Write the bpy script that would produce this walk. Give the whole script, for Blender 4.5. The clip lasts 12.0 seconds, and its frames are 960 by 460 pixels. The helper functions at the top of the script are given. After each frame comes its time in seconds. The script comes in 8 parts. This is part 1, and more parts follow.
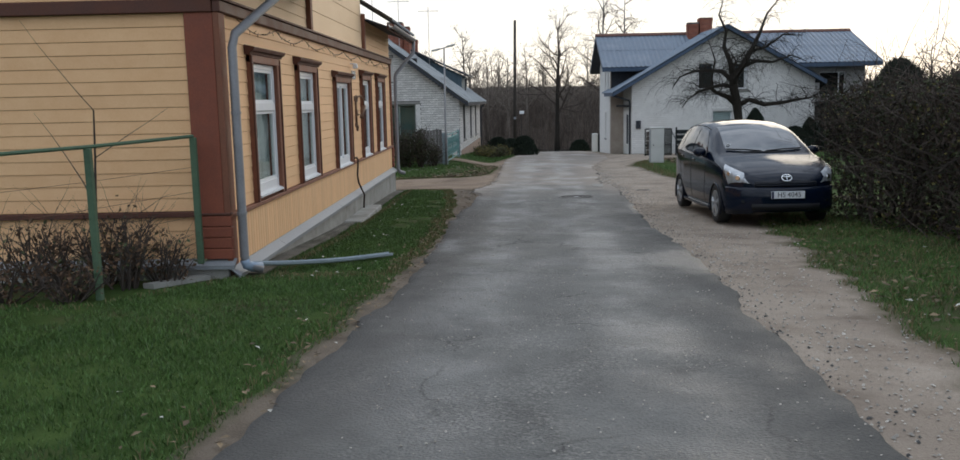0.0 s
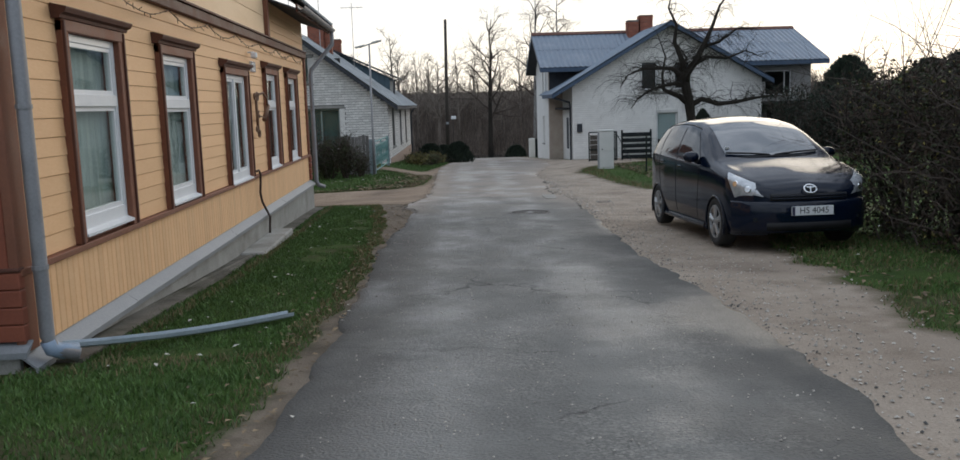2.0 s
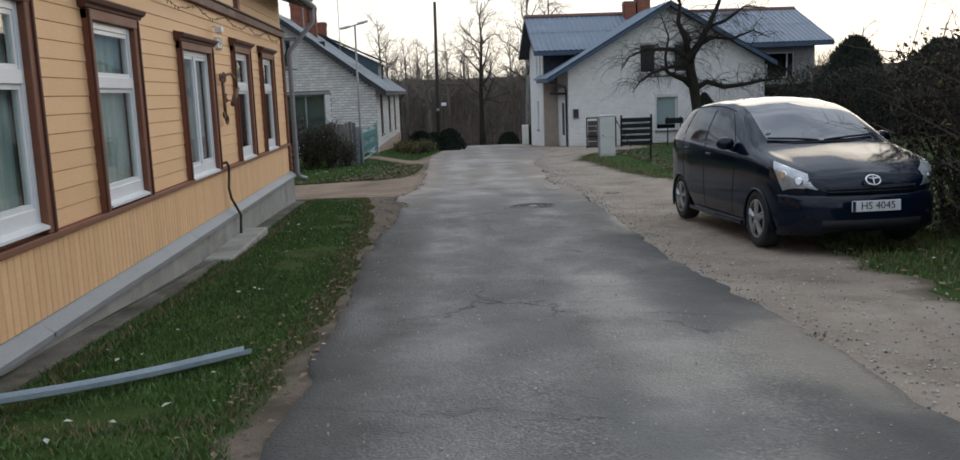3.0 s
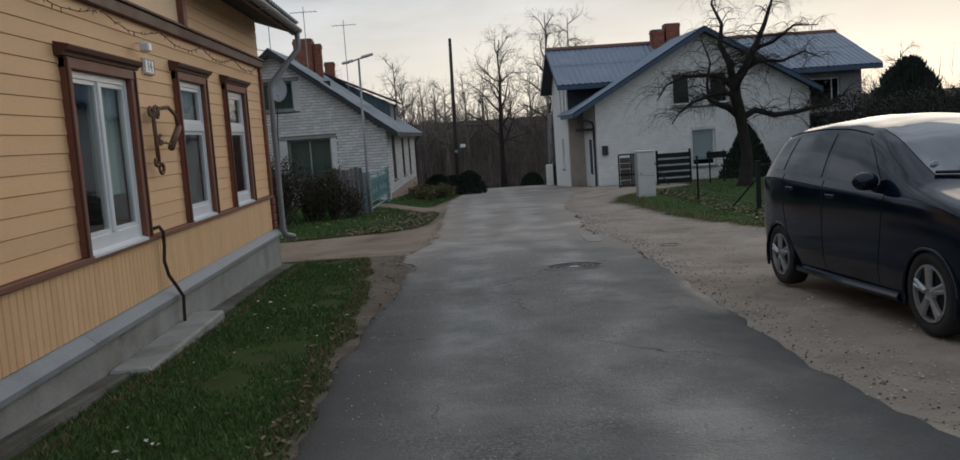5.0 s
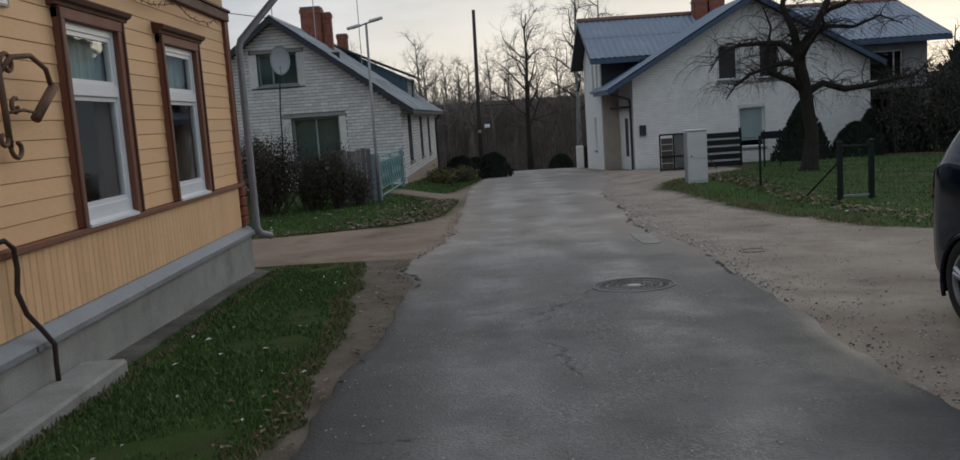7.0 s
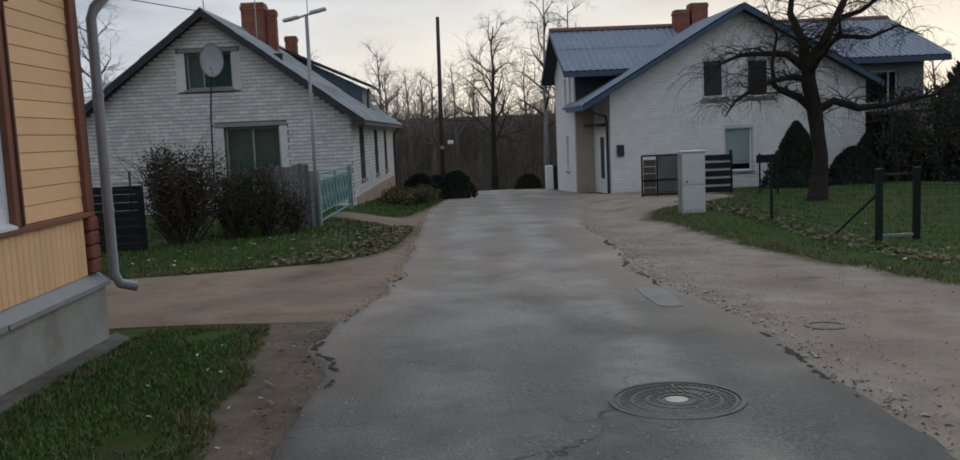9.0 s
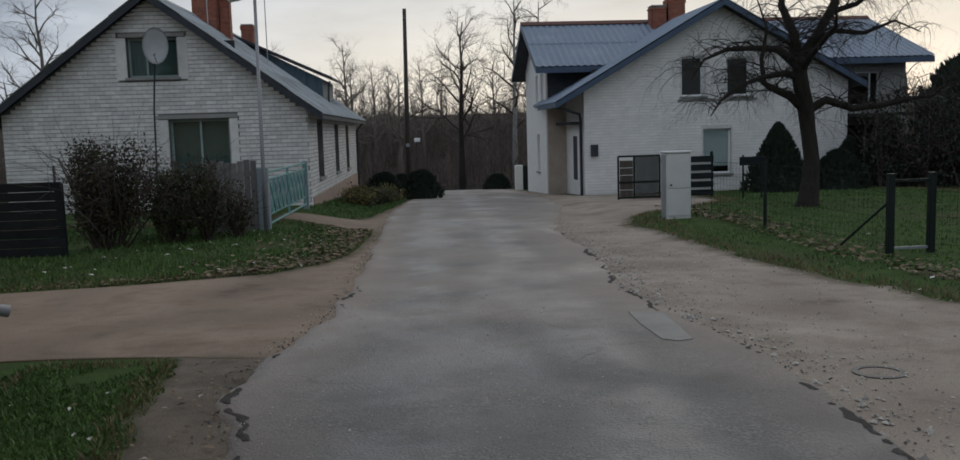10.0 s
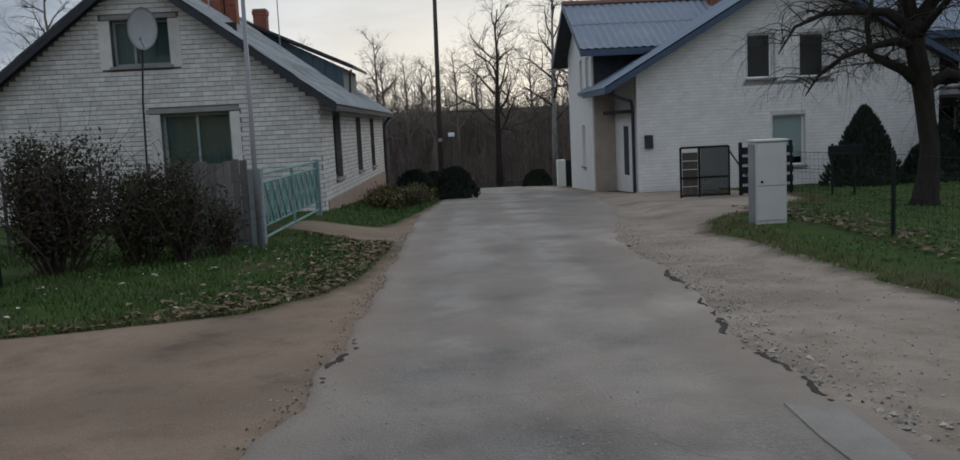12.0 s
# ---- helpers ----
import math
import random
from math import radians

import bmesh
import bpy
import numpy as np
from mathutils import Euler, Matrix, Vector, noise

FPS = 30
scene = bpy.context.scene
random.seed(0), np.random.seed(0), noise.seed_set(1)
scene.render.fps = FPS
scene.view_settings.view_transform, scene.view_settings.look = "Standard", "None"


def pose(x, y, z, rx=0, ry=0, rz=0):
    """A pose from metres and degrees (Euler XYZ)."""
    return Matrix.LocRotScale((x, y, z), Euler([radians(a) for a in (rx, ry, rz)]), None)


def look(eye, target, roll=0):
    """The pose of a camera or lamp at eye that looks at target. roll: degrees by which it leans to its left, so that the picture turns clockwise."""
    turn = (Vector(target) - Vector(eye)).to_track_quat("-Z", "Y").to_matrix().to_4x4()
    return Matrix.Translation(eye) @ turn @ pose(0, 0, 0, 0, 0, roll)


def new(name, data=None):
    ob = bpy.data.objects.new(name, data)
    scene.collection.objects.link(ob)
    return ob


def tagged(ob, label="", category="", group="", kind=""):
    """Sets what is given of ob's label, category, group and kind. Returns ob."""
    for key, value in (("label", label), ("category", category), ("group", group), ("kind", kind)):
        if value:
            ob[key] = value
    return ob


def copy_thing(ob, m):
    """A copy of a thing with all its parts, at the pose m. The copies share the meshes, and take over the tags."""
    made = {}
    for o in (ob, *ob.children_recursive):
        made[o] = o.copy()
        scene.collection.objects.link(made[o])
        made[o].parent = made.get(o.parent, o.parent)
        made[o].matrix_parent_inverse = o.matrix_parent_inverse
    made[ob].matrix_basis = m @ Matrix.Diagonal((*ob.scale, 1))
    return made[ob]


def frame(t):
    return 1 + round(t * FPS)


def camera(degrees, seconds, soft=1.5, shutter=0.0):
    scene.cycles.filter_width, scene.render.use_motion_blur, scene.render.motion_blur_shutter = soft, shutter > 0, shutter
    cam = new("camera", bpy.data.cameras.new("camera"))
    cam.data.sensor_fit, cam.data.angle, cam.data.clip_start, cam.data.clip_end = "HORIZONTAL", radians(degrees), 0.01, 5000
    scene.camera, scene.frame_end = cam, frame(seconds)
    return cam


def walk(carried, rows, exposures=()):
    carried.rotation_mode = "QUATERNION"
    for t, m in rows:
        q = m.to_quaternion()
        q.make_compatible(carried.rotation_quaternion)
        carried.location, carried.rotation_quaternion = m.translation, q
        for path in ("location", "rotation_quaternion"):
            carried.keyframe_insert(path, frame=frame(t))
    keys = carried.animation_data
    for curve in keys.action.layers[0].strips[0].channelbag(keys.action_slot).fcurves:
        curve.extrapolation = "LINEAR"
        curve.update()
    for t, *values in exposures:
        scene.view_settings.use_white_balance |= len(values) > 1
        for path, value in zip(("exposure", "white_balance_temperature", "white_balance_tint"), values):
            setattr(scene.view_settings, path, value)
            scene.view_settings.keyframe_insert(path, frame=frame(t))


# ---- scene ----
cam = camera(57.1, 12.0)
METRES, EYE, TILT, LEAN, TURN = 19.7, 1.5, 0.65, 0.0, 1.6
ROWS = [
    (0.0, 0.0, 0.0, 0.0, -0.18, -9.06, 1.16),
    (0.5, 0.0001, 0.0434, -0.0018, -0.69, -9.29, 4.27),
    (1.0, -0.004, 0.0846, -0.0038, -1.42, -7.1, 2.1),
    (1.5, -0.0007, 0.1248, -0.0066, -4.2, -8.61, 4.5),
    (2.0, -0.0031, 0.1674, -0.0101, -4.76, -8.75, 1.72),
    (2.5, -0.0003, 0.2075, -0.0131, -6.5, -9.4, 3.57),
    (3.0, -0.0031, 0.2516, -0.0153, -5.46, -9.59, 2.07),
    (3.5, 0.0, 0.2954, -0.0178, -5.15, -8.25, 3.57),
    (5.5, 0.0123, 0.4558, -0.0246, -3.68, -6.74, 3.43),
    (6.0, 0.0132, 0.4958, -0.0254, -2.9, -6.61, 1.86),
    (6.5, 0.0171, 0.5364, -0.0283, -2.83, -8.06, 3.62),
    (8.5, 0.03, 0.7029, -0.0365, -2.21, -7.07, 3.89),
    (9.0, 0.0331, 0.7479, -0.0376, -4.87, -6.97, 2.47),
    (9.5, 0.0393, 0.7883, -0.0407, -7.08, -7.44, 3.72),
    (10.0, 0.0411, 0.83, -0.0416, -6.93, -7.11, 1.63),
    (10.5, 0.0479, 0.867, -0.0442, -7.68, -8.25, 3.16),
    (11.0, 0.0479, 0.9103, -0.0452, -6.32, -6.54, 1.59),
    (11.5, 0.0539, 0.9509, -0.0489, -6.36, -7.72, 3.57),
    (12.0, 0.0561, 0.9935, -0.0488, -4.61, -7.34, 2.7),
]
EXPOSURES = [(0.0, 0.55), (1.0, 0.55), (2.5, 0.51), (3.7, 0.46), (5.4, -0.16), (6.6, -0.12), (8.4, 0.12), (9.5, -0.10), (12.0, 0.0)]
walk(cam, [(t, pose(0, 0, EYE, TILT, LEAN, TURN) @ pose(METRES * x, METRES * y, METRES * z, 90 + pitch, roll, yaw)) for t, x, y, z, yaw, pitch, roll in ROWS], EXPOSURES)

# ---- sky and sun: a cloudy late afternoon, the low sun behind the far trees ----
SUN_AZ, SUN_EL = 32.0, 12.0
world = bpy.data.worlds.new("sky")
scene.world = world
world.use_nodes = True
wn, wl = world.node_tree.nodes, world.node_tree.links
wn.clear()
w_out = wn.new("ShaderNodeOutputWorld")
w_bg = wn.new("ShaderNodeBackground")
w_sky = wn.new("ShaderNodeTexSky")
w_sky.sky_type = "NISHITA"
w_sky.sun_disc = False
w_sky.sun_elevation, w_sky.sun_rotation = radians(SUN_EL), radians(SUN_AZ)
w_co = wn.new("ShaderNodeTexCoord")
w_map = wn.new("ShaderNodeMapping")
w_map.inputs["Scale"].default_value = (1.6, 1.6, 6.5)
w_no = wn.new("ShaderNodeTexNoise")
w_no.inputs["Scale"].default_value, w_no.inputs["Detail"].default_value, w_no.inputs["Roughness"].default_value = 1.7, 7, 0.55
w_ra = wn.new("ShaderNodeValToRGB")
w_ra.color_ramp.elements[0].position, w_ra.color_ramp.elements[0].color = 0.38, (3.5, 4.2, 5.2, 1)
w_ra.color_ramp.elements[1].position, w_ra.color_ramp.elements[1].color = 0.60, (8.1, 8.9, 10.1, 1)
w_sep = wn.new("ShaderNodeSeparateXYZ")
w_low = wn.new("ShaderNodeMapRange")          # the bright band of thin cloud low down
w_low.inputs["From Min"].default_value, w_low.inputs["From Max"].default_value = 0.24, 0.02
w_dot = wn.new("ShaderNodeVectorMath")
w_dot.operation = "DOT_PRODUCT"
w_dot.inputs[1].default_value = (math.sin(radians(14)), math.cos(radians(14)), 0.06)
w_glow = wn.new("ShaderNodeMapRange")         # the sun's glow through the cloud
w_glow.interpolation_type = "SMOOTHSTEP"
w_glow.inputs["From Min"].default_value, w_glow.inputs["From Max"].default_value = 0.80, 1.0
w_mul = wn.new("ShaderNodeMath")
w_mul.operation = "MULTIPLY"
w_warm = wn.new("ShaderNodeMix")
w_warm.data_type = "RGBA"
w_warm.inputs[7].default_value = (15.0, 13.8, 11.9, 1)
w_mix = wn.new("ShaderNodeMix")
w_mix.data_type = "RGBA"
w_mix.inputs[0].default_value = 0.94
w_bg.inputs["Strength"].default_value = 0.08
wl.new(w_co.outputs["Generated"], w_map.inputs["Vector"])
wl.new(w_map.outputs[0], w_no.inputs["Vector"])
wl.new(w_no.outputs["Fac"], w_ra.inputs[0])
wl.new(w_co.outputs["Generated"], w_sep.inputs[0])
wl.new(w_co.outputs["Generated"], w_dot.inputs[0])
wl.new(w_sep.outputs["Z"], w_low.inputs["Value"])
wl.new(w_dot.outputs["Value"], w_glow.inputs["Value"])
wl.new(w_low.outputs[0], w_mul.inputs[0])
wl.new(w_glow.outputs[0], w_mul.inputs[1])
wl.new(w_mul.outputs[0], w_warm.inputs[0])
w_high = wn.new("ShaderNodeMapRange")         # an overcast sky is brightest overhead
w_high.inputs["To Min"].default_value, w_high.inputs["To Max"].default_value = 0.80, 1.45
w_grow = wn.new("ShaderNodeVectorMath")
w_grow.operation = "SCALE"
wl.new(w_sep.outputs["Z"], w_high.inputs["Value"])
wl.new(w_ra.outputs[0], w_grow.inputs[0])
wl.new(w_high.outputs[0], w_grow.inputs["Scale"])
wl.new(w_grow.outputs[0], w_warm.inputs[6])
wl.new(w_sky.outputs[0], w_mix.inputs[6])
wl.new(w_warm.outputs[2], w_mix.inputs[7])
wl.new(w_mix.outputs[2], w_bg.inputs["Color"])
wl.new(w_bg.outputs[0], w_out.inputs[0])

sun = new("sun", bpy.data.lights.new("sun", "SUN"))
sun.data.energy, sun.data.angle, sun.data.color = 0.62, radians(40), (1.0, 0.86, 0.66)
sun.matrix_world = look((0, 0, 0), (-math.sin(radians(SUN_AZ)), -math.cos(radians(SUN_AZ)), -math.tan(radians(SUN_EL))))

# ---- mesh helpers ----
rng = random.Random(7)
MATS = {}


def mat(name, c1, c2, scale=6.0, fine=90.0, rough=0.75, rough2=None, bump=0.25, metal=0.0, c3=None, c3_scale=1.1, c3_at=0.6, jitter=0.0, stretch=(1, 1, 1), coat=0.0, spec=0.5):
    """A surface with stains (scale), grain (fine) and, if c3 is given, large blotches of a third colour."""
    m = bpy.data.materials.new(name)
    MATS[name] = m
    m.use_nodes = True
    n, l = m.node_tree.nodes, m.node_tree.links
    b = n["Principled BSDF"]
    co, info, mp = n.new("ShaderNodeTexCoord"), n.new("ShaderNodeObjectInfo"), n.new("ShaderNodeMapping")
    off = n.new("ShaderNodeVectorMath")
    off.operation = "SCALE"
    off.inputs[0].default_value = (37.0, 53.0, 71.0)
    l.new(info.outputs["Random"], off.inputs["Scale"])
    l.new(off.outputs[0], mp.inputs["Location"])
    mp.inputs["Scale"].default_value = stretch
    l.new(co.outputs["Object"], mp.inputs["Vector"])
    a, f = n.new("ShaderNodeTexNoise"), n.new("ShaderNodeTexNoise")
    a.inputs["Scale"].default_value, a.inputs["Detail"].default_value, a.inputs["Roughness"].default_value = scale, 6, 0.62
    f.inputs["Scale"].default_value, f.inputs["Detail"].default_value = fine, 3
    l.new(mp.outputs[0], a.inputs["Vector"])
    l.new(mp.outputs[0], f.inputs["Vector"])
    add = n.new("ShaderNodeMath")
    add.operation = "MULTIPLY_ADD"
    add.inputs[1].default_value = 0.45
    l.new(f.outputs["Fac"], add.inputs[0])
    l.new(a.outputs["Fac"], add.inputs[2])
    r = n.new("ShaderNodeMapRange")
    r.inputs["From Min"].default_value, r.inputs["From Max"].default_value = 0.52, 0.93
    l.new(add.outputs[0], r.inputs["Value"])
    mix = n.new("ShaderNodeMix")
    mix.data_type = "RGBA"
    mix.inputs[6].default_value, mix.inputs[7].default_value = (*c1, 1), (*c2, 1)
    l.new(r.outputs[0], mix.inputs[0])
    last = mix.outputs[2]
    if c3:
        g = n.new("ShaderNodeTexNoise")
        g.inputs["Scale"].default_value, g.inputs["Detail"].default_value, g.inputs["Roughness"].default_value = c3_scale, 8, 0.65
        l.new(mp.outputs[0], g.inputs["Vector"])
        gr = n.new("ShaderNodeMapRange")
        gr.inputs["From Min"].default_value, gr.inputs["From Max"].default_value = c3_at - 0.08, c3_at + 0.1
        l.new(g.outputs["Fac"], gr.inputs["Value"])
        mx = n.new("ShaderNodeMix")
        mx.data_type = "RGBA"
        mx.inputs[7].default_value = (*c3, 1)
        l.new(gr.outputs[0], mx.inputs[0])
        l.new(last, mx.inputs[6])
        last = mx.outputs[2]
    if jitter:
        geo = n.new("ShaderNodeNewGeometry")
        tot = n.new("ShaderNodeMath")
        tot.operation = "ADD"
        l.new(info.outputs["Random"], tot.inputs[0])
        l.new(geo.outputs["Random Per Island"], tot.inputs[1])
        fr = n.new("ShaderNodeMath")
        fr.operation = "FRACT"
        l.new(tot.outputs[0], fr.inputs[0])
        jr = n.new("ShaderNodeMapRange")
        jr.inputs["To Min"].default_value, jr.inputs["To Max"].default_value = 1 - jitter, 1 + jitter
        l.new(fr.outputs[0], jr.inputs["Value"])
        hs = n.new("ShaderNodeHueSaturation")
        l.new(jr.outputs[0], hs.inputs["Value"])
        l.new(last, hs.inputs["Color"])
        last = hs.outputs[0]
    l.new(last, b.inputs["Base Color"])
    b.inputs["Metallic"].default_value = metal
    b.inputs["Specular IOR Level"].default_value = spec
    b.inputs["Coat Weight"].default_value = coat
    b.inputs["Coat Roughness"].default_value = 0.04
    rr = n.new("ShaderNodeMapRange")
    rr.inputs["To Min"].default_value, rr.inputs["To Max"].default_value = rough, rough if rough2 is None else rough2
    l.new(a.outputs["Fac"], rr.inputs["Value"])
    rr.inputs["From Min"].default_value, rr.inputs["From Max"].default_value = 0.4, 0.62
    l.new(rr.outputs[0], b.inputs["Roughness"])
    if bump:
        hb = n.new("ShaderNodeMath")
        hb.operation = "MULTIPLY_ADD"
        hb.inputs[1].default_value = 0.25
        l.new(a.outputs["Fac"], hb.inputs[0])
        l.new(f.outputs["Fac"], hb.inputs[2])
        bp = n.new("ShaderNodeBump")
        bp.inputs["Strength"].default_value, bp.inputs["Distance"].default_value = bump, 0.02
        l.new(hb.outputs[0], bp.inputs["Height"])
        l.new(bp.outputs[0], b.inputs["Normal"])
    return m


def glass(name, tint, rough=0.02, ior=1.32, thin=False):
    """A thin pane: glossy, letting a part of the light through."""
    m = bpy.data.materials.new(name)
    m.use_nodes = True
    n, l = m.node_tree.nodes, m.node_tree.links
    n.remove(n["Principled BSDF"])
    t, g, fr, mx = n.new("ShaderNodeBsdfTransparent"), n.new("ShaderNodeBsdfGlossy"), n.new("ShaderNodeFresnel"), n.new("ShaderNodeMixShader")
    t.inputs["Color"].default_value = (*tint, 1)
    g.inputs["Roughness"].default_value = rough
    fr.inputs["IOR"].default_value = ior
    wob = n.new("ShaderNodeTexNoise")
    wob.inputs["Scale"].default_value = 1.2
    bp = n.new("ShaderNodeBump")
    bp.inputs["Strength"].default_value, bp.inputs["Distance"].default_value = 0.06, 0.05
    l.new(wob.outputs["Fac"], bp.inputs["Height"])
    l.new(bp.outputs[0], g.inputs["Normal"])
    l.new(fr.outputs[0], mx.inputs[0])
    if thin:
        lw, pw, mr = n.new("ShaderNodeLayerWeight"), n.new("ShaderNodeMath"), n.new("ShaderNodeMapRange")
        lw.inputs["Blend"].default_value = 0.5
        pw.operation, pw.inputs[1].default_value = "POWER", 4.5
        mr.inputs["To Min"].default_value, mr.inputs["To Max"].default_value = 0.04, 0.9
        l.new(lw.outputs["Facing"], pw.inputs[0])
        l.new(pw.outputs[0], mr.inputs["Value"])
        l.new(mr.outputs["Result"], mx.inputs[0])
    l.new(t.outputs[0], mx.inputs[1])
    l.new(g.outputs[0], mx.inputs[2])
    l.new(mx.outputs[0], n["Material Output"].inputs[0])
    MATS[name] = m
    return m


def mesh_of(bm, name, material, smooth=False):
    me = bpy.data.meshes.new(name)
    bmesh.ops.recalc_face_normals(bm, faces=bm.faces[:]) if len(bm.faces) < 20000 else None
    bm.to_mesh(me)
    bm.free()
    me.materials.append(material)
    if smooth:
        me.polygons.foreach_set("use_smooth", [True] * len(me.polygons))
    return me


def part(name, bm, material, parent=None, label="", smooth=False):
    """Links a bmesh as one mesh object under a thing or under a part."""
    ob = new(name, mesh_of(bm, name, material, smooth))
    if parent is not None:
        ob.parent = parent
    return tagged(ob, label)


def raw(name, verts, faces, material, parent=None, smooth=False):
    """A mesh object straight from arrays."""
    me = bpy.data.meshes.new(name)
    me.from_pydata([tuple(v) for v in verts], [], [tuple(int(i) for i in f) for f in faces])
    me.materials.append(material)
    if smooth:
        me.polygons.foreach_set("use_smooth", [True] * len(me.polygons))
    ob = new(name, me)
    if parent is not None:
        ob.parent = parent
    return ob


def thing(name, label, category, m=None, group="", kind=""):
    ob = new(name)
    if m is not None:
        ob.matrix_basis = m
    return tagged(ob, label, category, group, kind)


def box(bm, x0, x1, y0, y1, z0, z1, bevel=0.0, m=None):
    v = [bm.verts.new((x, y, z)) for z in (z0, z1) for y in (y0, y1) for x in (x0, x1)]
    fs = [bm.faces.new([v[i] for i in q]) for q in ((0, 2, 3, 1), (4, 5, 7, 6), (0, 1, 5, 4), (2, 6, 7, 3), (0, 4, 6, 2), (1, 3, 7, 5))]
    if m is not None:
        bmesh.ops.transform(bm, matrix=m, verts=v)
    if bevel:
        es = list({e for f in fs for e in f.edges})
        bmesh.ops.bevel(bm, geom=es, offset=bevel, segments=1, affect="EDGES")
    return bm


def a_box(x0, x1, y0, y1, z0, z1, bevel=0.0, m=None):
    return box(bmesh.new(), x0, x1, y0, y1, z0, z1, bevel, m)


def weld(bm):
    """Joins blocks that touch: their shared inner faces go, their corners become one."""
    met = {}
    for f in bm.faces:
        c = f.calc_center_median()
        met.setdefault((round(c.x, 3), round(c.y, 3), round(c.z, 3)), []).append(f)
    bmesh.ops.delete(bm, geom=[f for fs in met.values() if len(fs) > 1 for f in fs], context="FACES_ONLY")
    bmesh.ops.remove_doubles(bm, verts=bm.verts[:], dist=0.0005)


def tube(bm, pts, radii, n=8, cap=True):
    """A tapered tube along the points."""
    pts = [Vector(p) for p in pts]
    if isinstance(radii, (int, float)):
        radii = [radii] * len(pts)
    rings, side = [], None
    for i, p in enumerate(pts):
        d = (pts[min(i + 1, len(pts) - 1)] - pts[max(i - 1, 0)]).normalized()
        if side is None:
            side = d.orthogonal().normalized()
        else:
            side = (side - d * side.dot(d)).normalized()
        up = d.cross(side)
        rings.append([bm.verts.new(p + (side * math.cos(a) + up * math.sin(a)) * radii[i]) for a in (2 * math.pi * k / n for k in range(n))])
    for a, b in zip(rings, rings[1:]):
        for k in range(n):
            bm.faces.new((a[k], a[(k + 1) % n], b[(k + 1) % n], b[k]))
    if cap:
        bm.faces.new(rings[0][::-1])
        bm.faces.new(rings[-1])
    return bm


def a_tube(pts, radii, n=8):
    return tube(bmesh.new(), pts, radii, n)


def prism(bm, profile, axis, a, b):
    """A closed outline pushed along an axis from a to b; the outline's two numbers are the other two axes in order."""
    def at(p, s):
        q = list(p)
        q.insert("xyz".index(axis), s)
        return bm.verts.new(q)
    lo, hi = [at(p, a) for p in profile], [at(p, b) for p in profile]
    k = len(profile)
    bm.faces.new(lo[::-1])
    bm.faces.new(hi)
    for i in range(k):
        bm.faces.new((lo[i], lo[(i + 1) % k], hi[(i + 1) % k], hi[i]))
    return bm


def a_prism(profile, axis, a, b):
    return prism(bmesh.new(), profile, axis, a, b)


def lerp(v, table):
    if v <= table[0][0]:
        return table[0][1]
    a = table[0]
    for b in table:
        if v < b[0]:
            return a[1] + (b[1] - a[1]) * (v - a[0]) / (b[0] - a[0])
        a = b
    return a[1]


def smooth(v, a, b):
    t = min(1.0, max(0.0, (v - a) / (b - a)))
    return t * t * (3 - 2 * t)


PROFILE = [(-60, 1.6), (-15, 0.55), (0, 0), (4, -0.12), (8, -0.255), (10, -0.37), (13.6, -0.56), (18, -0.70), (22, -0.80), (25, -0.93), (28, -1.02), (34, -1.10), (40, -1.28), (46, -1.50), (52, -1.74), (58, -2.0), (64, -2.35), (70, -3.1), (80, -3.5), (90, -3.0), (115, 0.0), (135, 2.6), (160, 3.6), (260, 4.5), (900, 4.5)]


def gz(x, y):
    """The height of the ground."""
    z = 0.5 * lerp(y, PROFILE) + 0.25 * (lerp(y - 0.8, PROFILE) + lerp(y + 0.8, PROFILE))
    z += smooth(x, -0.4, -2.2) * lerp(y, [(26, 0), (33, 0.2), (39, 0.36), (54, 0.4), (64, 0)])
    z += smooth(x, 4.6, 5.6) * lerp(y, [(28, 0), (32, 0.13), (38, 0.12), (44, 0.05), (50, 0)])
    z += 0.02 * noise.noise((x * 0.45, y * 0.3, 0)) + 0.004 * noise.noise((x * 1.7, y * 1.3, 4))
    return z

# ---- materials ----
M_GRASS = mat("grass_ground", (0.026, 0.050, 0.012), (0.058, 0.094, 0.024), 3.0, 70, 0.95, bump=0.6, c3=(0.070, 0.058, 0.034), c3_scale=0.8, c3_at=0.57, spec=0.1)
M_ASPHALT = mat("old_asphalt", (0.048, 0.047, 0.044), (0.160, 0.157, 0.146), 1.3, 60, 0.70, 0.9, bump=0.7, c3=(0.172, 0.168, 0.154), c3_scale=0.7, c3_at=0.60)
M_SAND = mat("sandy_gravel", (0.215, 0.170, 0.132), (0.41, 0.345, 0.28), 1.6, 70, 0.95, bump=0.7, c3=(0.165, 0.128, 0.100), c3_scale=0.8, c3_at=0.57, spec=0.2)
M_YELLOW = mat("yellow_boards", (0.78, 0.455, 0.225), (0.85, 0.53, 0.285), 3.0, 60, 0.6, 0.75, bump=0.08, jitter=0.05, stretch=(1, 0.3, 1))
M_YELLOW_PALE = mat("pale_yellow_boards", (0.77, 0.53, 0.31), (0.84, 0.60, 0.37), 3.0, 60, 0.65, bump=0.08, jitter=0.04, stretch=(1, 0.3, 1))
